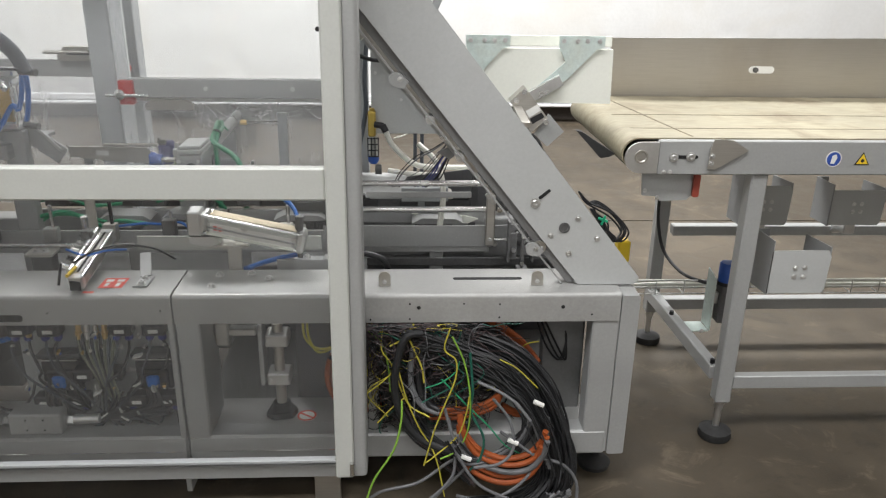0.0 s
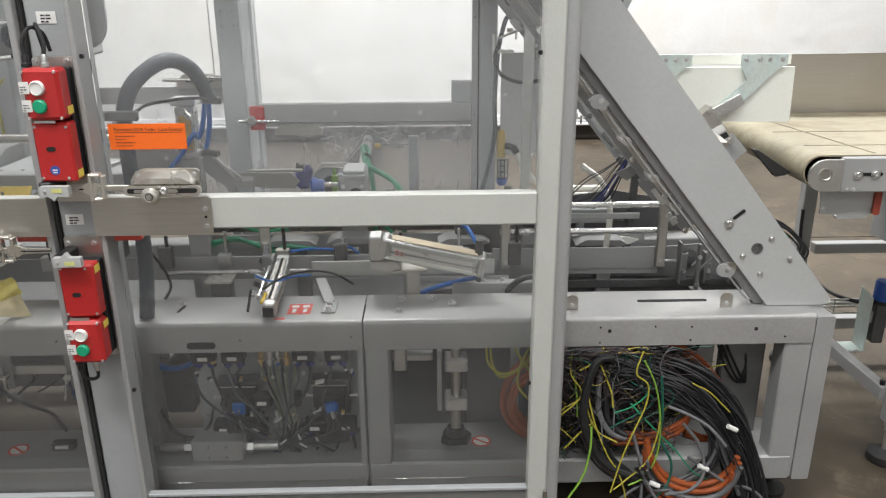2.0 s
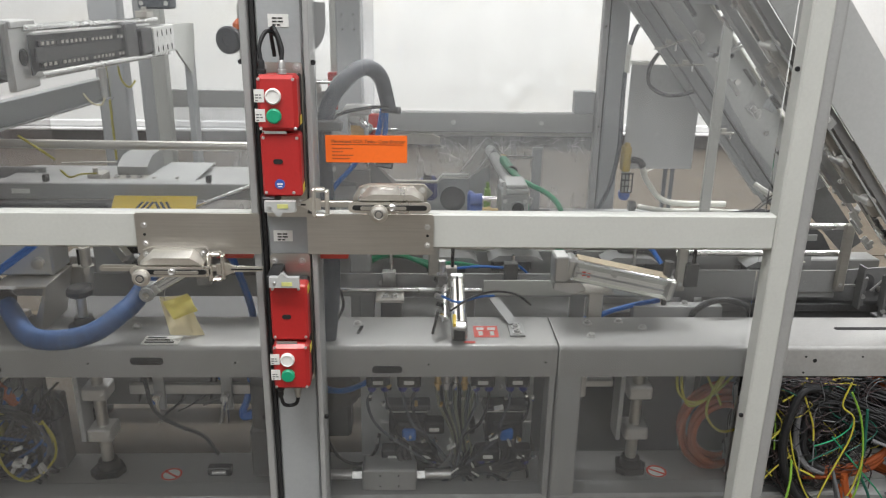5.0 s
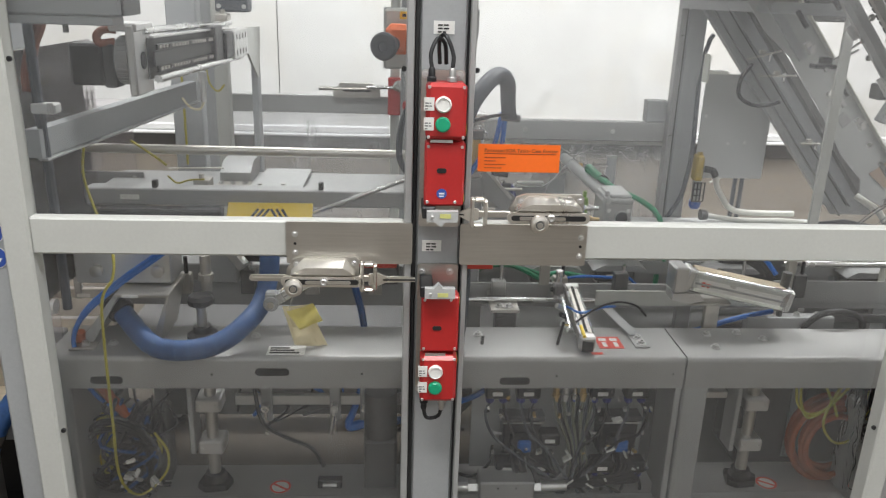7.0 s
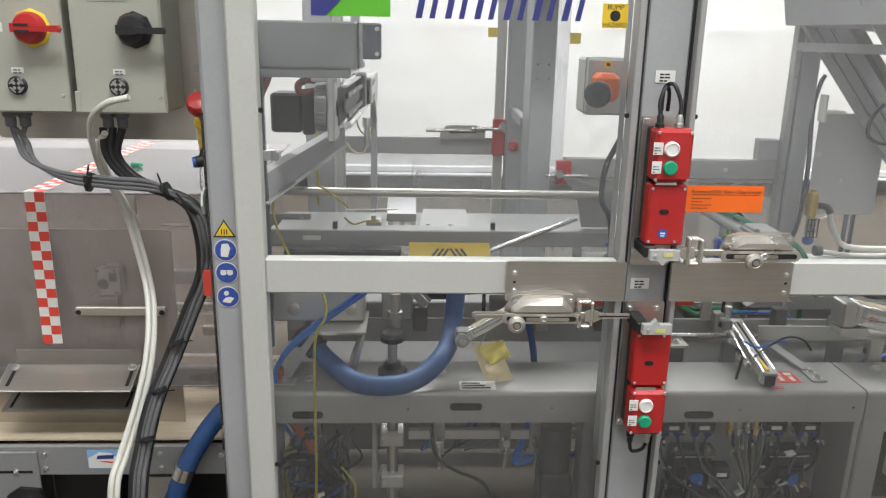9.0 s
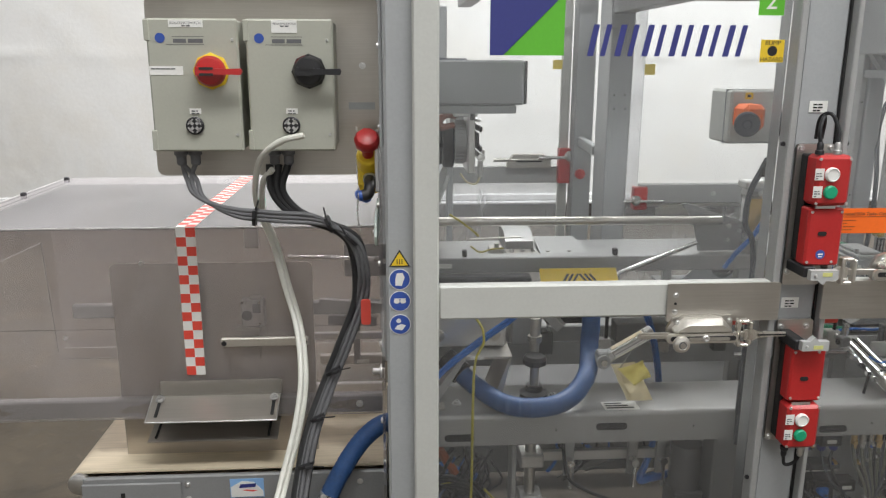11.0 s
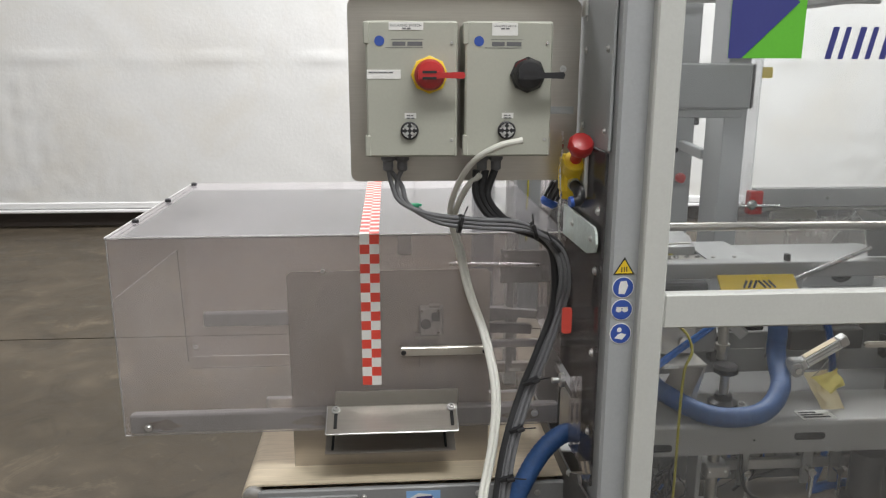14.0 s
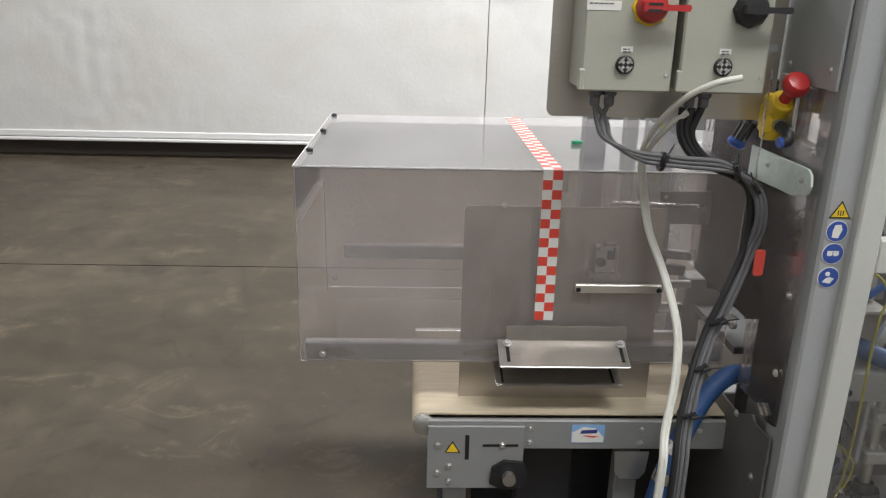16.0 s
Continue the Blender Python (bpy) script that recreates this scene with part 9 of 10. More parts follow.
gb = thing("grey_housing", (-1.86, 2.1, 1.31), "grey sheet-metal housing in the hose bay", "housing")
part("housing", Geo().box(-1.95, -1.735, 1.69, 1.79, 1.343, 1.433, 0.004), COLUMN, gb)
part("lip", Geo().box(-1.95, -1.75, 1.692, 1.75, 1.326, 1.342, 0.002), COLUMN, gb)
part("end", Geo().box(-1.734, -1.729, 1.692, 1.788, 1.345, 1.431, 0.001), DARKSTEEL, gb)
part("latch_pin", Geo().cyl((-1.84, 1.70, 1.326), (-1.84, 1.70, 1.312), 0.005), DARKSTEEL, gb)
vh = thing("vertical_conduit", (-1.943, 1.78, 0.70), "grey ribbed conduit beside the guard column", "conduit")
part("conduit", Geo().tube([(-1.944, 1.78, 1.40), (-1.944, 1.78, 1.18), (-1.941, 1.782, 1.0), (-1.942, 1.785, 0.86), (-1.945, 1.79, 0.72)], 0.010, 10, 26, 0.06), GREYHOSE, vh)
part("clamp", Geo().box(-1.953, -1.905, 1.762, 1.795, 1.150, 1.170, 0.003).cyl((-1.915, 1.765, 1.172), (-1.915, 1.765, 1.150), 0.006, seg=10), ALU, vh)
rp = thing("rear_post", (-1.95, 2.93, 0.5), "grey square post behind the hose bay", "post", "rear posts")
part("post", Geo().box(-2.0, -1.9, 2.90, 2.965, 0.50, 2.2, 0.004), COLUMN, rp)
rp2 = thing("rear_post", (-1.93, 3.39, FL), "grey square post behind the hose bay", "post", "rear posts")
part("post", Geo().box(-1.958, -1.904, 3.36, 3.42, FL, 2.2, 0.004), RAIL, rp2)
cb = thing("connector_housing", (-1.69, 2.1, 1.35), "dark grey connector box with screws under the beam", "connector")
part("box", Geo().box(-1.845, -1.735, 2.94, 3.02, 1.316, 1.44, 0.006), GREYHOSE, cb)
part("hanger", Geo().box(-1.84, -1.81, 2.95, 3.0, 1.4402, 1.62, 0.002), COLUMN, cb)
screws(cb, 5, [(-1.832, 1.42), (-1.748, 1.42), (-1.832, 1.335), (-1.748, 1.335)], 2.94)
sv = thing("servo_axis", (-1.85, 2.1, 1.16), "black servo motor on a belt axis with twin rails", "linear axis")
part("motor", Geo().box(-1.958, -1.885, 1.985, 2.075, 1.18, 1.272, 0.006), BLACK, sv)
part("motor_flange", Geo().box(-1.884, -1.856, 1.98, 2.08, 1.176, 1.276, 0.004), BLACK, sv)
part("wheel", Geo().cyl((-1.854, 2.02, 1.235), (-1.826, 2.02, 1.235), 0.052, seg=30), SILVER, sv)
for q in range(30):
    part("wheel_tooth", Geo().box(-1.850, -1.830, -0.0016, 0.0016, 0.0521, 0.0545, 0, pose(0, 2.02, 1.235, 12 * q, 0, 0)), SILVER, sv)
part("head", Geo().box(-1.824, -1.806, 1.965, 2.09, 1.160, 1.315, 0.004), ALU, sv)
part("head_slot", Geo().cyl((-1.8055, 2.02, 1.235), (-1.8045, 2.02, 1.235), 0.02), DARKHOLE, sv)
part("head_top", Geo().box(-1.86, -1.80, 1.97, 2.09, 1.300, 1.318, 0.003), ALU, sv)
part("rail", Geo().cyl((-1.806, 2.03, 1.300), (-1.816, 3.03, 1.278), 0.009, seg=12), CHROME, sv)
part("rail", Geo().cyl((-1.782, 2.04, 1.192), (-1.776, 3.00, 1.168), 0.010, seg=12), CHROME, sv)
part("back_plate", Geo().bar((-1.806, 2.05, 1.236), (-1.806, 2.80, 1.220), 0.004, 0.094), DARKSTEEL, sv)
part("bright_plate", Geo().bar((-1.790, 2.05, 1.236), (-1.790, 2.76, 1.222), 0.006, 0.034), DARKSTEEL, sv)
for zr in (1.263, 1.214):
    rack = part("rack", Geo().bar((-1.783, 2.05, zr), (-1.783, 2.70, zr - 0.018), 0.006, 0.014), BLACK, sv)
    for q in range(24):
        part("tooth", Geo().box(-1.7798, -1.7775, 2.06 + 0.027 * q, 2.073 + 0.027 * q, zr - 0.004 - 0.00075 * q, zr + 0.004 - 0.00075 * q), DARKSTEEL if q % 7 == 3 else STEEL, rack)
part("top_strip", Geo().bar((-1.790, 2.04, 1.286), (-1.790, 2.86, 1.270), 0.012, 0.006), ALU, sv)
part("carriage", Geo().box(-1.800, -1.772, 2.60, 2.70, 1.17, 1.285, 0.004), DARKSTEEL, sv)
part("end_block", Geo().box(-1.800, -1.762, 2.705, 2.815, 1.182, 1.262, 0.004), BLACK, sv)
part("end_plate", Geo().box(-1.800, -1.760, 2.8155, 3.045, 1.172, 1.262, 0.003), ALU, sv)
for q in range(4):
    for zr in (1.190, 1.240):
        part("slot", Geo().box(-1.7598, -1.7588, 2.85 + 0.05 * q, 2.858 + 0.05 * q, zr - 0.009, zr + 0.009), DARKHOLE, sv)
part("gusset", Geo().prism([(3.046, 1.262), (3.31, 1.255), (3.31, 1.20), (3.25, 1.062), (3.06, 1.172), (3.046, 1.172)], -1.770, -1.762, "x"), RAIL, sv)
part("support", Geo().box(-1.788, -1.764, 3.23, 3.30, 0.55, 1.20, 0.003), COLUMN, sv)
part("top_block", Geo().box(-1.83, -1.79, 2.86, 2.93, 1.290, 1.312, 0.003).cyl((-1.81, 2.895, 1.312), (-1.81, 2.895, 1.325), 0.009, seg=12), STEEL, sv)
part("side_beam", Geo().bar((-1.955, 1.76, 1.09), (-1.848, 2.58, 1.097), 0.03, 0.058), COLUMN, sv)
part("beam_lip", Geo().bar((-1.940, 1.76, 1.058), (-1.833, 2.58, 1.065), 0.022, 0.005), SILVER, sv)
part("probe", Geo().cyl((-1.752, 2.33, 1.16), (-1.752, 2.33, 1.10), 0.008).cyl((-1.752, 2.33, 1.18), (-1.752, 2.33, 1.155), 0.012), ALU, sv)
part("probe_hook", Geo().tube([(-1.80, 2.58, 1.16), (-1.79, 2.57, 1.12), (-1.765, 2.56, 1.10), (-1.745, 2.56, 1.12)], 0.003, 6), YELLOWWIRE, sv)
part("probe_cable", Geo().tube([(-1.752, 2.33, 1.10), (-1.765, 2.33, 1.08), (-1.79, 2.33, 1.085), (-1.81, 2.33, 1.11)], 0.003, 6), PAPER, sv)
BROWN = mat("brown_hose", (0.22, 0.07, 0.04), 0.5)
part("brown_hose", Geo().tube([(-1.852, 1.995, 1.302), (-1.875, 1.99, 1.303), (-1.891, 1.985, 1.290), (-1.885, 1.985, 1.274), (-1.855, 1.99, 1.277)], 0.009, 10), BROWN, sv)
part("brown_hose", Geo().tube([(-1.925, 1.805, 1.345), (-1.932, 1.80, 1.315), (-1.946, 1.80, 1.286), (-1.964, 1.80, 1.233), (-1.968, 1.80, 1.19)], 0.012, 10), BROWN, sv)
cable("yellow_cable", [(-1.966, 2.03, 1.03), (-1.962, 2.0, 0.966), (-1.91, 1.93, 0.88), (-1.825, 1.76, 0.865), (-1.808, 1.705, 0.828), (-1.828, 1.688, 0.785), (-1.833, 1.684, 0.690), (-1.834, 1.681, 0.50), (-1.836, 1.69, 0.353), (-1.818, 1.75, 0.265), (-1.765, 1.775, 0.305), (-1.757, 1.78, 0.362), (-1.79, 1.80, 0.40)], 0.0031, YELLOWWIRE, "thin yellow cord hanging inside the guard door", "", 7)
cable("yellow_cable", [(-1.862, 2.05, 1.045), (-1.831, 2.045, 1.025), (-1.80, 2.05, 1.0), (-1.785, 2.055, 0.985)], 0.003, YELLOWWIRE, "thin yellow cord tied round the steel tube", "", 6)
cable("yellow_cable", [(-1.962, 2.895, 1.16), (-1.959, 2.894, 1.05), (-1.960, 2.894, 0.93), (-1.961, 2.894, 0.80)], 0.004, YELLOWWIRE, "thin yellow cord down the rear column", "", 6)
bh_ = thing("blue_sleeved_hose", (-1.69, 1.83, 0.60), "thick blue sleeved hose sagging over the machine bed", "hose")
HOSE = [(-1.868, 1.850, 0.715), (-1.828, 1.82, 0.680), (-1.771, 1.755, 0.660), (-1.730, 1.725, 0.655), (-1.680, 1.715, 0.656), (-1.630, 1.722, 0.661), (-1.590, 1.745, 0.673), (-1.560, 1.775, 0.692), (-1.541, 1.81, 0.706), (-1.530, 1.850, 0.724), (-1.523, 1.878, 0.755), (-1.519, 1.885, 0.795), (-1.520, 1.895, 0.85)]
part("hose", Geo().tube(HOSE, 0.0225, 16, 8, 0.008), BLUEHOSE, bh_)
part("cuff", Geo().cyl((-1.885, 1.862, 0.724), (-1.845, 1.834, 0.692), 0.029, seg=18), BLACK, bh_)
band = Geo()
path = curve(HOSE, 4)
for i in range(3, len(path) - 3, 2):
    d = (path[i + 1] - path[i]).normalized() * 0.0022
    band.cyl(path[i] - d, path[i] + d, 0.0228, seg=16)
part("sleeve_seams", band, mat("worn_blue_seam", (0.05, 0.12, 0.27), 0.6, 0.0, 0.2, 30, 120, 0.02), bh_)
for i in range(2):
    cable("blue_air_tube", [(-1.69, 1.80, 0.88), (-1.737, 1.78, 0.845 + 0.008 * i), (-1.82, 1.775, 0.785 + 0.009 * i), (-1.893, 1.775, 0.724 + 0.008 * i), (-1.93, 1.775, 0.672), (-1.934, 1.775, 0.62), (-1.925, 1.80, 0.52), (-1.90, 1.83, 0.46), (-1.85, 1.83, 0.44)], 0.0052, BLUETUBE, "blue air tube at the bay corner", "blue air tubes", 8)
    cable("blue_air_tube", [(-1.40, 1.95, 0.86), (-1.36, 1.95, 0.80), (-1.33, 1.96, 0.72), (-1.305, 1.97, 0.60), (-1.305, 1.96, 0.47), (-1.330, 1.95, 0.375), (-1.345, 1.95, 0.328 - 0.008 * i), (-1.29, 1.95, 0.338 - 0.008 * i), (-1.16, 1.96, 0.338)], 0.009, BLUETUBE, "blue air tube through the hose bay", "blue air tubes", 8)
c3 = cylinder("tilted_cylinder", (-1.500, 1.82, 0.732), (-1.385, 1.82, 0.800), 0.024, "tilted silver air cylinder behind the guard door", PALEGOLD)
part("eye_end", Geo().cyl((-1.506, 1.80, 0.728), (-1.506, 1.84, 0.728), 0.017).box(-1.520, -1.492, 1.806, 1.834, 0.728, 0.752, 0.004), SILVER, c3)
part("eye_pin", Geo().cyl((-1.506, 1.795, 0.728), (-1.506, 1.7995, 0.728), 0.008, seg=12), CHROME, c3)


def sheet_tag(name, corners, m, parent, bend):
    """A creased paper tag between four corners, bulging and curled, with some thickness."""
    g, n = Geo(), 8
    a, b, c, d = [Vector(q) for q in corners]
    p = []
    for o in (0.0, 0.0008):
        for k in range(n + 1):
            for i in range(n + 1):
                s, t = i / n, k / n
                q = (a * (1 - s) + b * s) * (1 - t) + (d * (1 - s) + c * s) * t
                w = bend * math.sin(3.1 * s + 2.0 * t) + 0.5 * bend * math.sin(9 * t + 2 * s) + 0.004 * noise.noise((q.x * 70, q.z * 70, bend * 900))
                p.append((q.x + 0.2 * w, q.y - 0.006 - w + o, q.z + 0.15 * w))
    f, base = [], (n + 1) ** 2
    for k in range(n):
        for i in range(n):
            r = k * (n + 1) + i
            quad = (r, r + 1, r + n + 2, r + n + 1)
            f += [quad, tuple(base + v for v in quad[::-1])]
    part(name, g.add(p, f), m, parent)


tg2 = thing("hanging_tags", (-1.43, 1.80, 0.64), "crumpled yellow and cream paper tags hanging from the cylinder", "tag")
YPAPER = mat("yellow_paper", (0.86, 0.74, 0.22), 0.8, 0.0, 0.10, 40, 160, 0.02)
CREAM = mat("pale_cream_paper", (0.86, 0.76, 0.50), 0.8, 0.0, 0.06, 30, 160, 0.02, stain=(0.70, 0.58, 0.36), stain_amount=0.45, stain_scale=30)
sheet_tag("cream_tag", [(-1.477, 1.825, 0.709), (-1.447, 1.825, 0.709), (-1.420, 1.79, 0.638), (-1.453, 1.79, 0.651)], CREAM, tg2, 0.003)
sheet_tag("cream_tag", [(-1.484, 1.825, 0.716), (-1.425, 1.825, 0.722), (-1.378, 1.796, 0.627), (-1.453, 1.786, 0.640)], CREAM, tg2, 0.005)
sheet_tag("cream_tag", [(-1.470, 1.815, 0.707), (-1.435, 1.815, 0.714), (-1.400, 1.78, 0.643), (-1.447, 1.78, 0.649)], CREAM, tg2, 0.008)
sheet_tag("yellow_tag", [(-1.472, 1.808, 0.711), (-1.413, 1.808, 0.734), (-1.388, 1.785, 0.695), (-1.440, 1.785, 0.679)], YPAPER, tg2, 0.009)
part("tag_wire", Geo().tube([(-1.465, 1.81, 0.706), (-1.462, 1.79, 0.73), (-1.45, 1.775, 0.765)], 0.0012, 5), ALU, tg2)
hw = thing("star_knob_spindle", (-1.668, 1.83, 0.63), "black hand knob on a spindle with a flange bearing", "knob")
part("flange", Geo().lathe((-1.668, 1.83, 0.631), (0, 0, 1), [(0.035, 0), (0.035, 0.012), (0.022, 0.018), (0.020, 0.032)], 18), BLACK, hw)
part("spindle", Geo().cyl((-1.668, 1.83, 0.66), (-1.668, 1.83, 0.712), 0.011), STEEL, hw)
part("knob", Geo().lathe((-1.668, 1.83, 0.712), (0, 0, 1), [(0.018, 0), (0.029, 0.006), (0.030, 0.018), (0.024, 0.026)], 10), BLACK, hw)
part("upper_stub", Geo().cyl((-1.662, 1.87, 0.735), (-1.662, 1.87, 0.82), 0.012).cyl((-1.662, 1.87, 0.76), (-1.662, 1.87, 0.775), 0.018, seg=8), STEEL, hw)
lb = thing("bridge_bracket", (-1.85, 1.85, 0.63), "grey bridge bracket with a silver block on the bed", "bracket")
part("slanted_leg", Geo().prism([(-1.935, 0.632), (-1.905, 0.632), (-1.840, 0.742), (-1.848, 0.748)], 1.80, 1.93), SILVER, lb)
part("deck", Geo().box(-1.848, -1.728, 1.80, 1.94, 0.742, 0.750, 0.002), STEEL, lb)
part("leg", Geo().prism([(-1.735, 0.742), (-1.728, 0.750), (-1.755, 0.632), (-1.775, 0.632)], 1.80, 1.94), STEEL, lb)
part("foot", Geo().box(-1.945, -1.89, 1.765, 1.80, 0.6308, 0.636, 0.001), STEEL, lb)
part("block", Geo().box(-1.95, -1.735, 1.86, 1.95, 0.752, 0.835, 0.004), ALU, lb)
for x in (-1.90, -1.765):
    part("block_knob", Geo().lathe((x, 1.86, 0.785), (0, -1, 0), [(0.014, 0), (0.014, 0.012), (0.008, 0.014)], 14), STEEL, lb)
part("label", Geo().box(-1.83, -1.795, 1.7985, 1.7995, 0.7425, 0.7495), WHITE, lb)
place("bolt", UP, pose(-1.915, 1.785, 0.636), lb)
mb = thing("mid_mechanism", (-1.5, 1.98, 0.63), "dark slides and blocks behind the bed", "mechanism")
part("rod", Geo().cyl((-1.60, 1.97, 0.805), (-1.23, 1.97, 0.80), 0.008), CHROME, mb)
part("slide", Geo().box(-1.42, -1.22, 2.0, 2.05, 0.70, 0.755, 0.003), DARKSTEEL, mb)
part("block", Geo().box(-1.70, -1.62, 2.0, 2.06, 0.70, 0.78, 0.004).box(-1.53, -1.47, 2.0, 2.05, 0.77, 0.86, 0.004), SILVER, mb)
part("head", Geo().box(-1.62, -1.52, 1.95, 2.02, 0.775, 0.83, 0.004), BLACK, mb)
part("lever", Geo().bar((-1.64, 1.95, 0.83), (-1.585, 1.92, 0.775), 0.02, 0.025), ALU, mb)
for x in (-1.549, -1.377, -1.30):
    hk = thing("drop_bracket", (x, 1.93, 0.36), "grey drop bracket with a clamp lever under the bed", "bracket", "drop brackets")
    part("flat", Geo().box(x - 0.014, x + 0.014, 1.925, 1.935, 0.355, 0.553, 0.002), SILVER, hk)
    part("lever", Geo().cyl((x, 1.924, 0.402), (x, 1.90, 0.402), 0.010).bar((x, 1.905, 0.40), (x + 0.002, 1.905, 0.33), 0.008, 0.008), CHROME, hk)
for x, z, tilt in ((-1.377, 0.402, 8), (-1.262, 0.405, -118)):
    lvx = thing("clamp_lever", (x, 1.90, z), "small chrome clamp lever under the bed", "lever", "clamp levers")
    part("boss", Geo().cyl((x, 1.922, z), (x, 1.895, z), 0.0095, seg=14), ALU, lvx)
    part("handle", Geo().cyl((x, 1.897, z), (x + 0.062 * math.sin(radians(-tilt)), 1.885, z - 0.062 * math.cos(radians(tilt))), 0.0045, seg=10), CHROME, lvx)
single("under_rod", Geo().cyl((-1.60, 1.985, 0.455), (-1.20, 1.985, 0.455), 0.010, seg=14), ALU, "aluminium rod under the bed", "rod")
for x in (-1.600, -1.475, -1.235):
    single("rod_block", Geo().box(x - 0.016, x + 0.016, 1.965, 2.005, 0.435, 0.475, 0.003).box(x - 0.008, x + 0.008, 1.975, 1.995, 0.4755, 0.555, 0.001), SILVER, "grey block clamped on the rod under the bed", "block", "rod blocks")
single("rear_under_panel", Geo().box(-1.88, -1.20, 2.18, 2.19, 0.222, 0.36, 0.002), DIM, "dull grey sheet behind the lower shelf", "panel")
single("under_rail", Geo().box(-1.63, -1.18, 1.94, 1.955, 0.392, 0.42, 0.002), ALU, "aluminium rail under the bed", "rail")
cable("dark_cable", [(-1.575, 1.90, 0.54), (-1.571, 1.90, 0.45), (-1.555, 1.90, 0.365), (-1.50, 1.90, 0.323), (-1.438, 1.90, 0.292), (-1.405, 1.90, 0.236)], 0.005, BLACKWIRE, "thin black cable below the bed", "", 6)
lv = thing("spirit_level", (-1.385, 1.83, 0.222), "small black vial holder on the shelf", "level")
part("body", Geo().box(-1.415, -1.355, 1.825, 1.85, 0.2215, 0.245, 0.003), BLACK, lv)
part("vial", Geo().cyl((-1.402, 1.824, 0.234), (-1.368, 1.824, 0.234), 0.006), ALU, lv)
tn = random.Random(9)
for i in range(34):
    m = (BLACKWIRE, BLACKWIRE, BLACKWIRE, GREYWIRE, YELLOWWIRE if i == 4 else BLACKWIRE)[i % 5]
    a = tn.uniform(0, 360)
    cable("coiled_cable", [(-1.882 + 0.088 * math.cos(radians(a + k)) * tn.uniform(0.8, 1.15), 1.79 + 0.05 * tn.uniform(0, 1), 0.332 + 0.092 * math.sin(radians(a + k)) * tn.uniform(0.8, 1.15)) for k in range(0, 300, 50)], tn.uniform(0.002, 0.0048), m, "cable coiled in the hose bay", "coiled cables", 6, 0, 4)
cn = thing("connector_box", (-1.90, 1.86, 0.26), "dark connector strip with yellow rims in the hose bay", "connector")
part("box", Geo().box(-1.93, -1.78, 1.86, 1.92, 0.2216, 0.42, 0.005), DARKSTEEL, cn)
part("rim", Geo().box(-1.935, -1.905, 1.83, 1.87, 0.25, 0.42, 0.006), YELLOWWIRE, cn)
part("corrugated", Geo().tube([(-1.93, 1.80, 0.66), (-1.935, 1.81, 0.58), (-1.90, 1.82, 0.50), (-1.86, 1.83, 0.43)], 0.012, 9, 5, 0.05), ORANGEWIRE, cn)
single("column_conduit", Geo().tube([(-1.186, 1.735, 1.225), (-1.197, 1.735, 1.201), (-1.219, 1.735, 1.147), (-1.222, 1.735, 1.08), (-1.203, 1.735, 1.043), (-1.194, 1.737, 0.98), (-1.192, 1.737, 0.80), (-1.194, 1.737, 0.62), (-1.192, 1.735, 0.54)], 0.0065), GREYHOSE, "grey cable along the lock column", "cable")
single("cable_clip", Geo().box(-1.20, -1.165, 1.728, 1.745, 1.185, 1.205, 0.003), BLACK, "black clip holding the column cable", "clip")
mt = thing("lower_motor", (-1.26, 1.86, 0.28), "dark motor beside the lock column", "motor")
part("body", Geo().cyl((-1.26, 1.86, 0.36), (-1.26, 1.86, 0.48), 0.04).box(-1.30, -1.22, 1.82, 1.90, 0.2216, 0.36, 0.006), DARKSTEEL, mt)
cb2 = random.Random(31)
for i in range(10):
    x, z = -1.86 + cb2.uniform(0, 0.10), 0.27 + cb2.uniform(0, 0.13)
    q = thing("cable_connector", (x, 1.765, z), "small pale cable connector among the coiled cables", "connector", "cable connectors")
    m = pose(x, 1.765, z, cb2.uniform(-40, 40), cb2.uniform(0, 180), cb2.uniform(-30, 30))
    part("shell", Geo().box(-0.010, 0.010, -0.005, 0.005, -0.004, 0.004, 0.0015, m), (ALU, WHITE, ALU, BLACK)[i % 4], q)
    part("collar", Geo().box(0.0102, 0.017, -0.004, 0.004, -0.003, 0.003, 0.001, m), CHROME, q)
lc = random.Random(47)
for i in range(22):
    x, y = lc.uniform(-1.60, -1.18), lc.uniform(1.92, 2.35)
    zz_ = lc.uniform(0.36, 0.50)
    pts = [(x, y, 0.515), (x + lc.uniform(-.02, .02), y, zz_), (x + lc.uniform(-.08, .08), y + 0.02, zz_ - 0.06), (x + lc.uniform(-.12, .12), y + 0.02, 0.30 + lc.uniform(-.03, .06))]
    cable("under_cable", pts, lc.uniform(0.002, 0.005), (BLACKWIRE, BLUETUBE, GREYWIRE, BLACKWIRE)[i % 4], "thin cable hanging under the machine bed", "under-bed cables", 6, 0, 4)
for i in range(12):
    x = -1.92 + 0.16 * i
    nb = thing("slide_block", (x, 2.02, 0.64), "small steel clamp block on the guide rail", "clamp", "guide clamps")
    part("block", Geo().box(x - 0.018, x + 0.018, 2.028, 2.054, 0.660, 0.700 + 0.012 * (i % 3), 0.002), (ALU, STEEL, DARKSTEEL)[i % 3], nb)
    part("pin", Geo().cyl((x + 0.006, 2.04, 0.70), (x + 0.006, 2.04, 0.745 + 0.01 * (i % 4)), 0.005), (CHROME, BLACK)[i % 2], nb)
cm = random.Random(12)
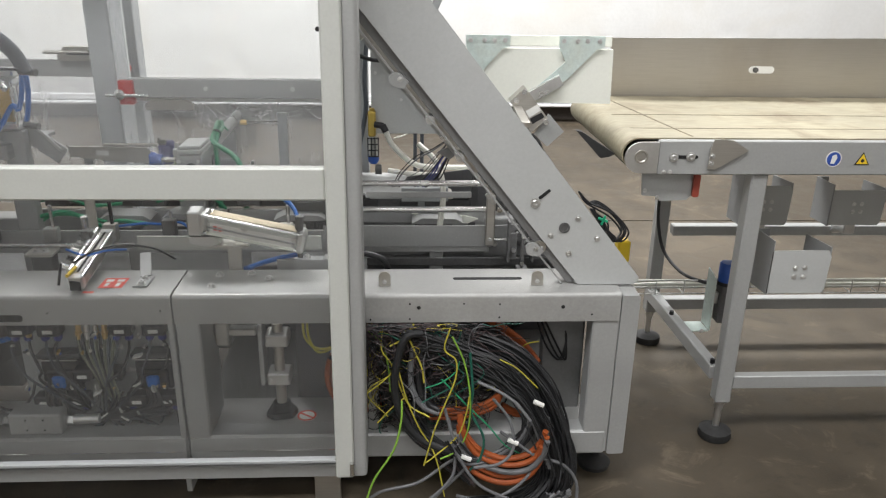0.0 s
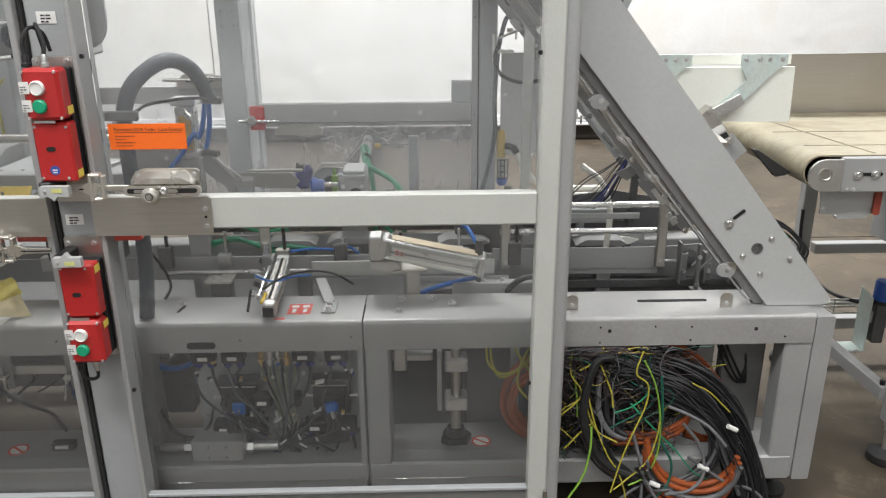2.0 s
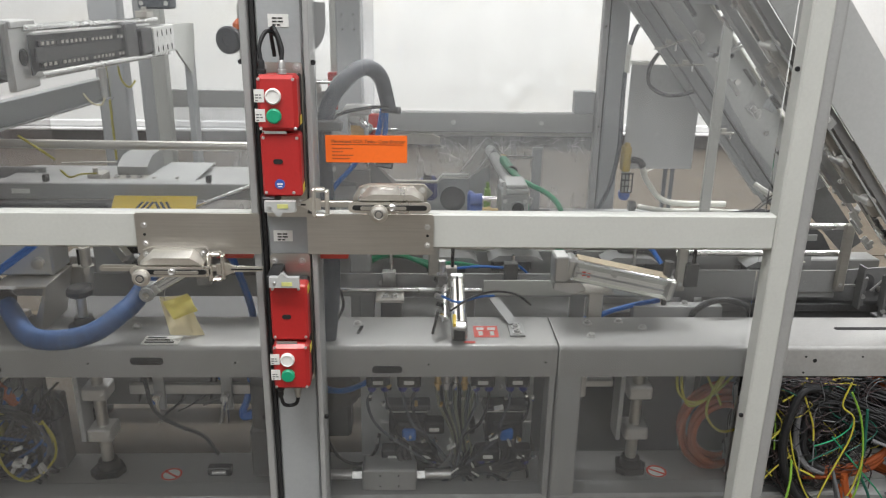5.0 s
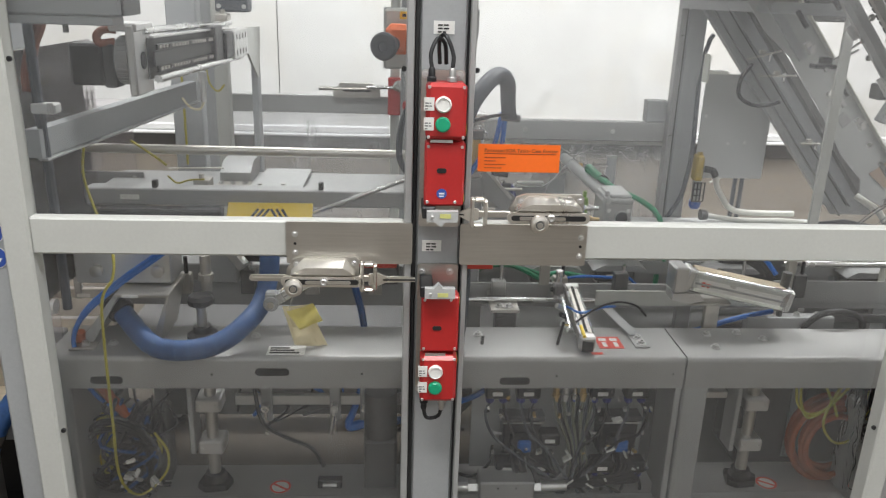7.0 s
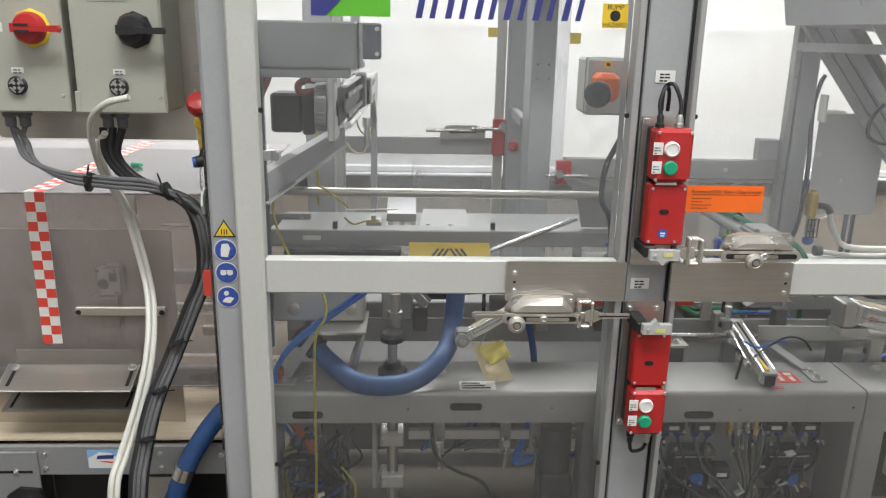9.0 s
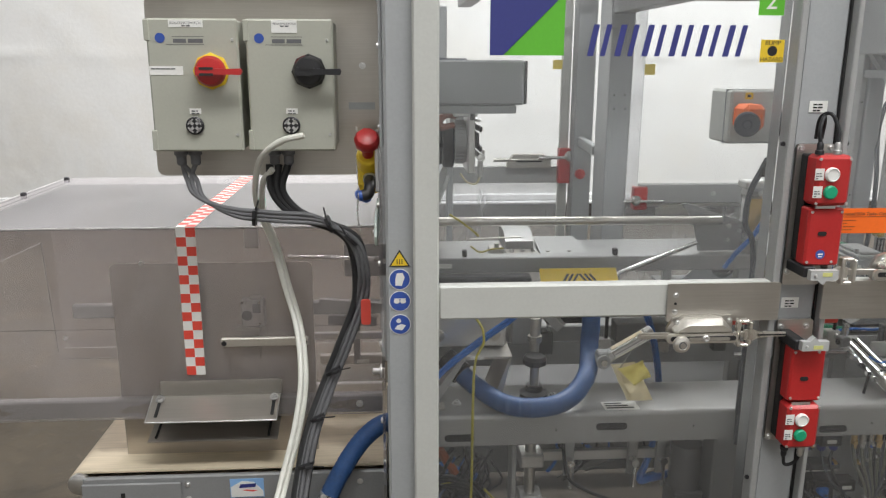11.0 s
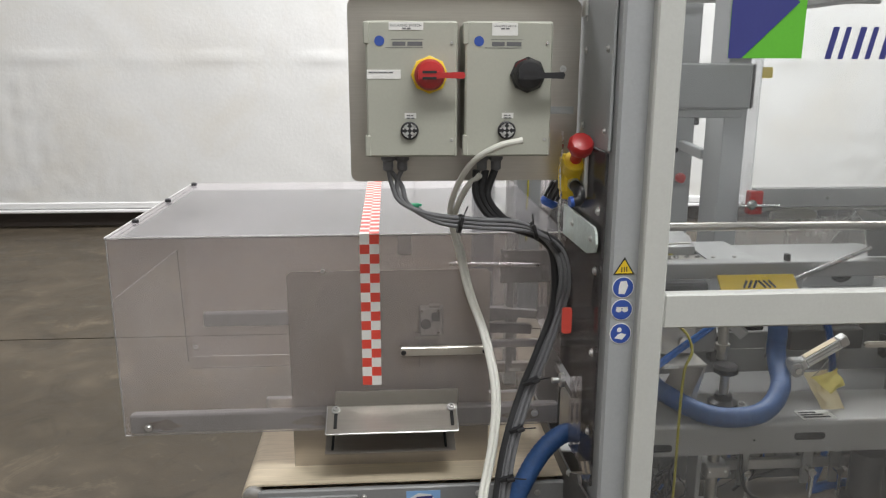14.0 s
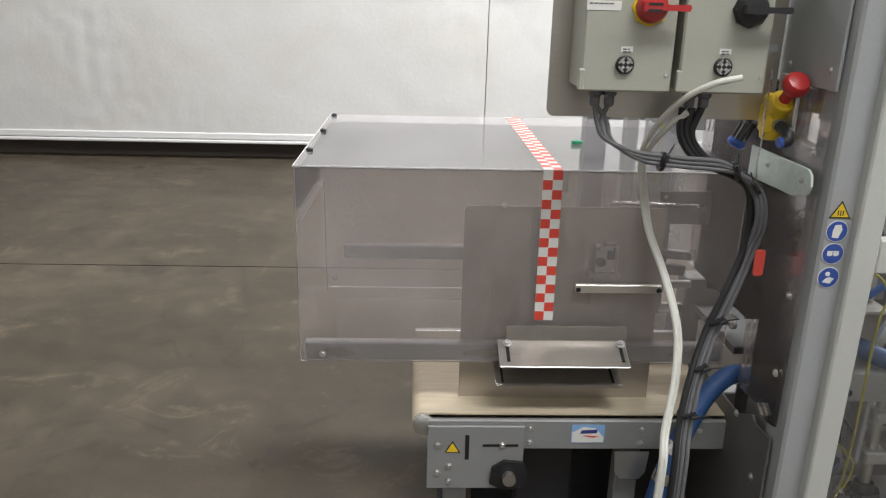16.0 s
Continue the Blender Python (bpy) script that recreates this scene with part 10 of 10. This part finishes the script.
for i in range(26):
    x, z = cm.uniform(-1.90, -1.76), cm.uniform(0.40, 0.50)
    cable("tangled_cable", [(x, cm.uniform(1.80, 1.86), z), (x + cm.uniform(-.05, .05), 1.82, z - 0.05), (-1.83 + cm.uniform(-.08, .05), cm.uniform(1.78, 1.84), 0.37 + cm.uniform(-.04, .03)), (-1.86 + cm.uniform(-.08, .08), 1.80, 0.30 + cm.uniform(-.04, .03)), (-1.88 + cm.uniform(-.07, .10), cm.uniform(1.78, 1.83), 0.25 + cm.uniform(-.015, .04))], cm.uniform(0.0022, 0.0052), BLACKWIRE if i % 7 else BLUEHOSE, "black cable in the tangle below the bed", "tangled cables", 6, 0, 4)
single("yellow_reel", Geo().lathe((-1.962, 1.845, 0.335), (0.35, -1, 0), [(0.055, 0), (0.055, 0.012), (0.03, 0.014), (0.03, 0.004)], 26), YELLOW, "yellow reel behind the tangled cables", "reel")
# small fittings behind the bed
fb = thing("foot_block", (-0.955, 1.95, 0.60), "dark block with a bolted steel plate behind the bed", "block")
part("plate", Geo().box(-0.991, -0.919, 1.93, 1.985, 0.655, 0.662, 0.001), STEEL, fb)
part("block", Geo().box(-0.978, -0.925, 1.94, 1.98, 0.58, 0.654, 0.003), DARKSTEEL, fb)
for x in (-0.967, -0.944):
    place("bolt", UP, pose(x, 1.955, 0.662), fb)
cable("green_cable", [(-1.07, 2.1, 0.66), (-1.052, 2.1, 0.68), (-1.028, 2.1, 0.706), (-0.985, 2.095, 0.72), (-0.935, 2.095, 0.727), (-0.874, 2.1, 0.70), (-0.839, 2.1, 0.684), (-0.796, 2.1, 0.700), (-0.72, 2.1, 0.690)], 0.006, GREENHOSE, "green cable above the guides", "green cables", 8)
cable("green_cable", [(-1.04, 2.11, 0.67), (-1.0, 2.11, 0.705), (-0.95, 2.105, 0.718), (-0.89, 2.11, 0.708), (-0.84, 2.12, 0.69)], 0.005, GREENHOSE, "green cable above the guides", "green cables", 8)
cable("sensor_cable", [(-0.80, 2.08, 0.690), (-0.72, 2.075, 0.700), (-0.654, 2.075, 0.697), (-0.619, 2.075, 0.703), (-0.584, 2.07, 0.675), (-0.56, 2.06, 0.64)], 0.004, BLUETUBE, "thin blue cable above the guides", "", 6)
cable("dark_cable", [(-1.135, 1.90, 0.78), (-1.10, 1.90, 0.745), (-1.075, 1.90, 0.70), (-1.068, 1.90, 0.66), (-1.08, 1.88, 0.635)], 0.004, BLACKWIRE, "thin black cable beside the ribbed hose", "", 6)
pt = thing("pivot_tab", (0.34, 1.80, 0.70), "rounded steel tab with a bolt under the incline", "bracket")
part("tab", Geo().prism(stadium(0.342, 0.728, 0.045, 0.034, tilt=20), 1.797, 1.803), STEEL, pt)
screws(pt, 4, [(0.353, 0.728)], 1.797)
sp = thing("shelf_plate", (0.15, 2.2, 0.66), "pale folded sheet lying behind the twin rods", "plate")
part("sheet", Geo().prism([(0.03, 0.690), (0.10, 0.672), (0.20, 0.660), (0.23, 0.674), (0.20, 0.682), (0.10, 0.694)], 2.19, 2.24), BOARD, sp)
part("channel", Geo().box(0.0, 0.14, 2.21, 2.26, 0.722, 0.765, 0.002), COLUMN, sp)
part("post", Geo().box(0.05, 0.07, 2.22, 2.25, 0.52, 0.722, 0.002), COLUMN, sp)
wn = random.Random(77)
for i in range(12):
    a, b = wn.uniform(-0.03, 0.03), wn.uniform(-0.03, 0.03)
    cable("loose_wire", [(0.150 + a * 0.4, 2.1, 0.945), (0.115 + a, 2.09 + b * 0.3, 0.90 + b * 0.4), (0.085 + a * 1.6, 2.085, 0.865 + b), (0.06 + a * 2.2, 2.09, 0.835 + b * 0.5), (0.03 + a * 2, 2.10, 0.80)], wn.uniform(0.0012, 0.0024), (BLACKWIRE, BLACKWIRE, GREYWIRE, NAVY)[i % 4], "loose thin wire hanging under the incline", "loose wires", 5, 0, 4)
vr = random.Random(63)
for i in range(26):
    x = -1.0 + 0.40 * (i / 25)
    z = vr.choice((0.335, 0.345, 0.44, 0.455, 0.485))
    vf = thing("valve_fitting", (x, 1.815, z), "small bright push-in fitting in the valve bay", "fitting", "valve fittings")
    part("nut", Geo().cyl((x, 1.818, z), (x + vr.uniform(-.004, .004), 1.806, z + vr.uniform(-.006, .006)), vr.uniform(0.003, 0.0048), seg=6), (STEEL, ALU, CHROME, GOLD)[i % 4], vf)
    part("sleeve", Geo().cyl((x, 1.818, z - 0.012), (x, 1.818, z - 0.001), 0.0035, seg=8), (BLACK, BLUE, WHITE)[i % 3], vf)
for i in range(14):
    c0 = -0.92 + 0.26 * (i % 2)
    o, q = vr.uniform(-0.03, 0.03), vr.uniform(-0.012, 0.012)
    cable("looped_cable", [(c0 + o, 1.822, 0.335), (c0 + o * 0.8, 1.808, 0.30 + q), (c0 + 0.03 + o * 0.5, 1.80, 0.265 + q), (-0.79 + o, 1.80, 0.245 + abs(q)), (-0.76 + o, 1.80, 0.262 + abs(q)), (-0.74 + o, 1.812, 0.31 + q)], vr.uniform(0.0022, 0.004), BLACKWIRE, "black cable loop below the valve blocks", "looped cables", 6)
for x, z in ((-0.80, 0.335), (-0.745, 0.268), (-0.70, 0.262), (-0.655, 0.33)):
    single("white_tie", Geo().cyl((x - 0.0022, 1.803, z), (x + 0.0022, 1.803, z + 0.002), 0.0105, seg=12), RAIL, "white cable tie round the valve cables", "cable tie", "white cable ties")
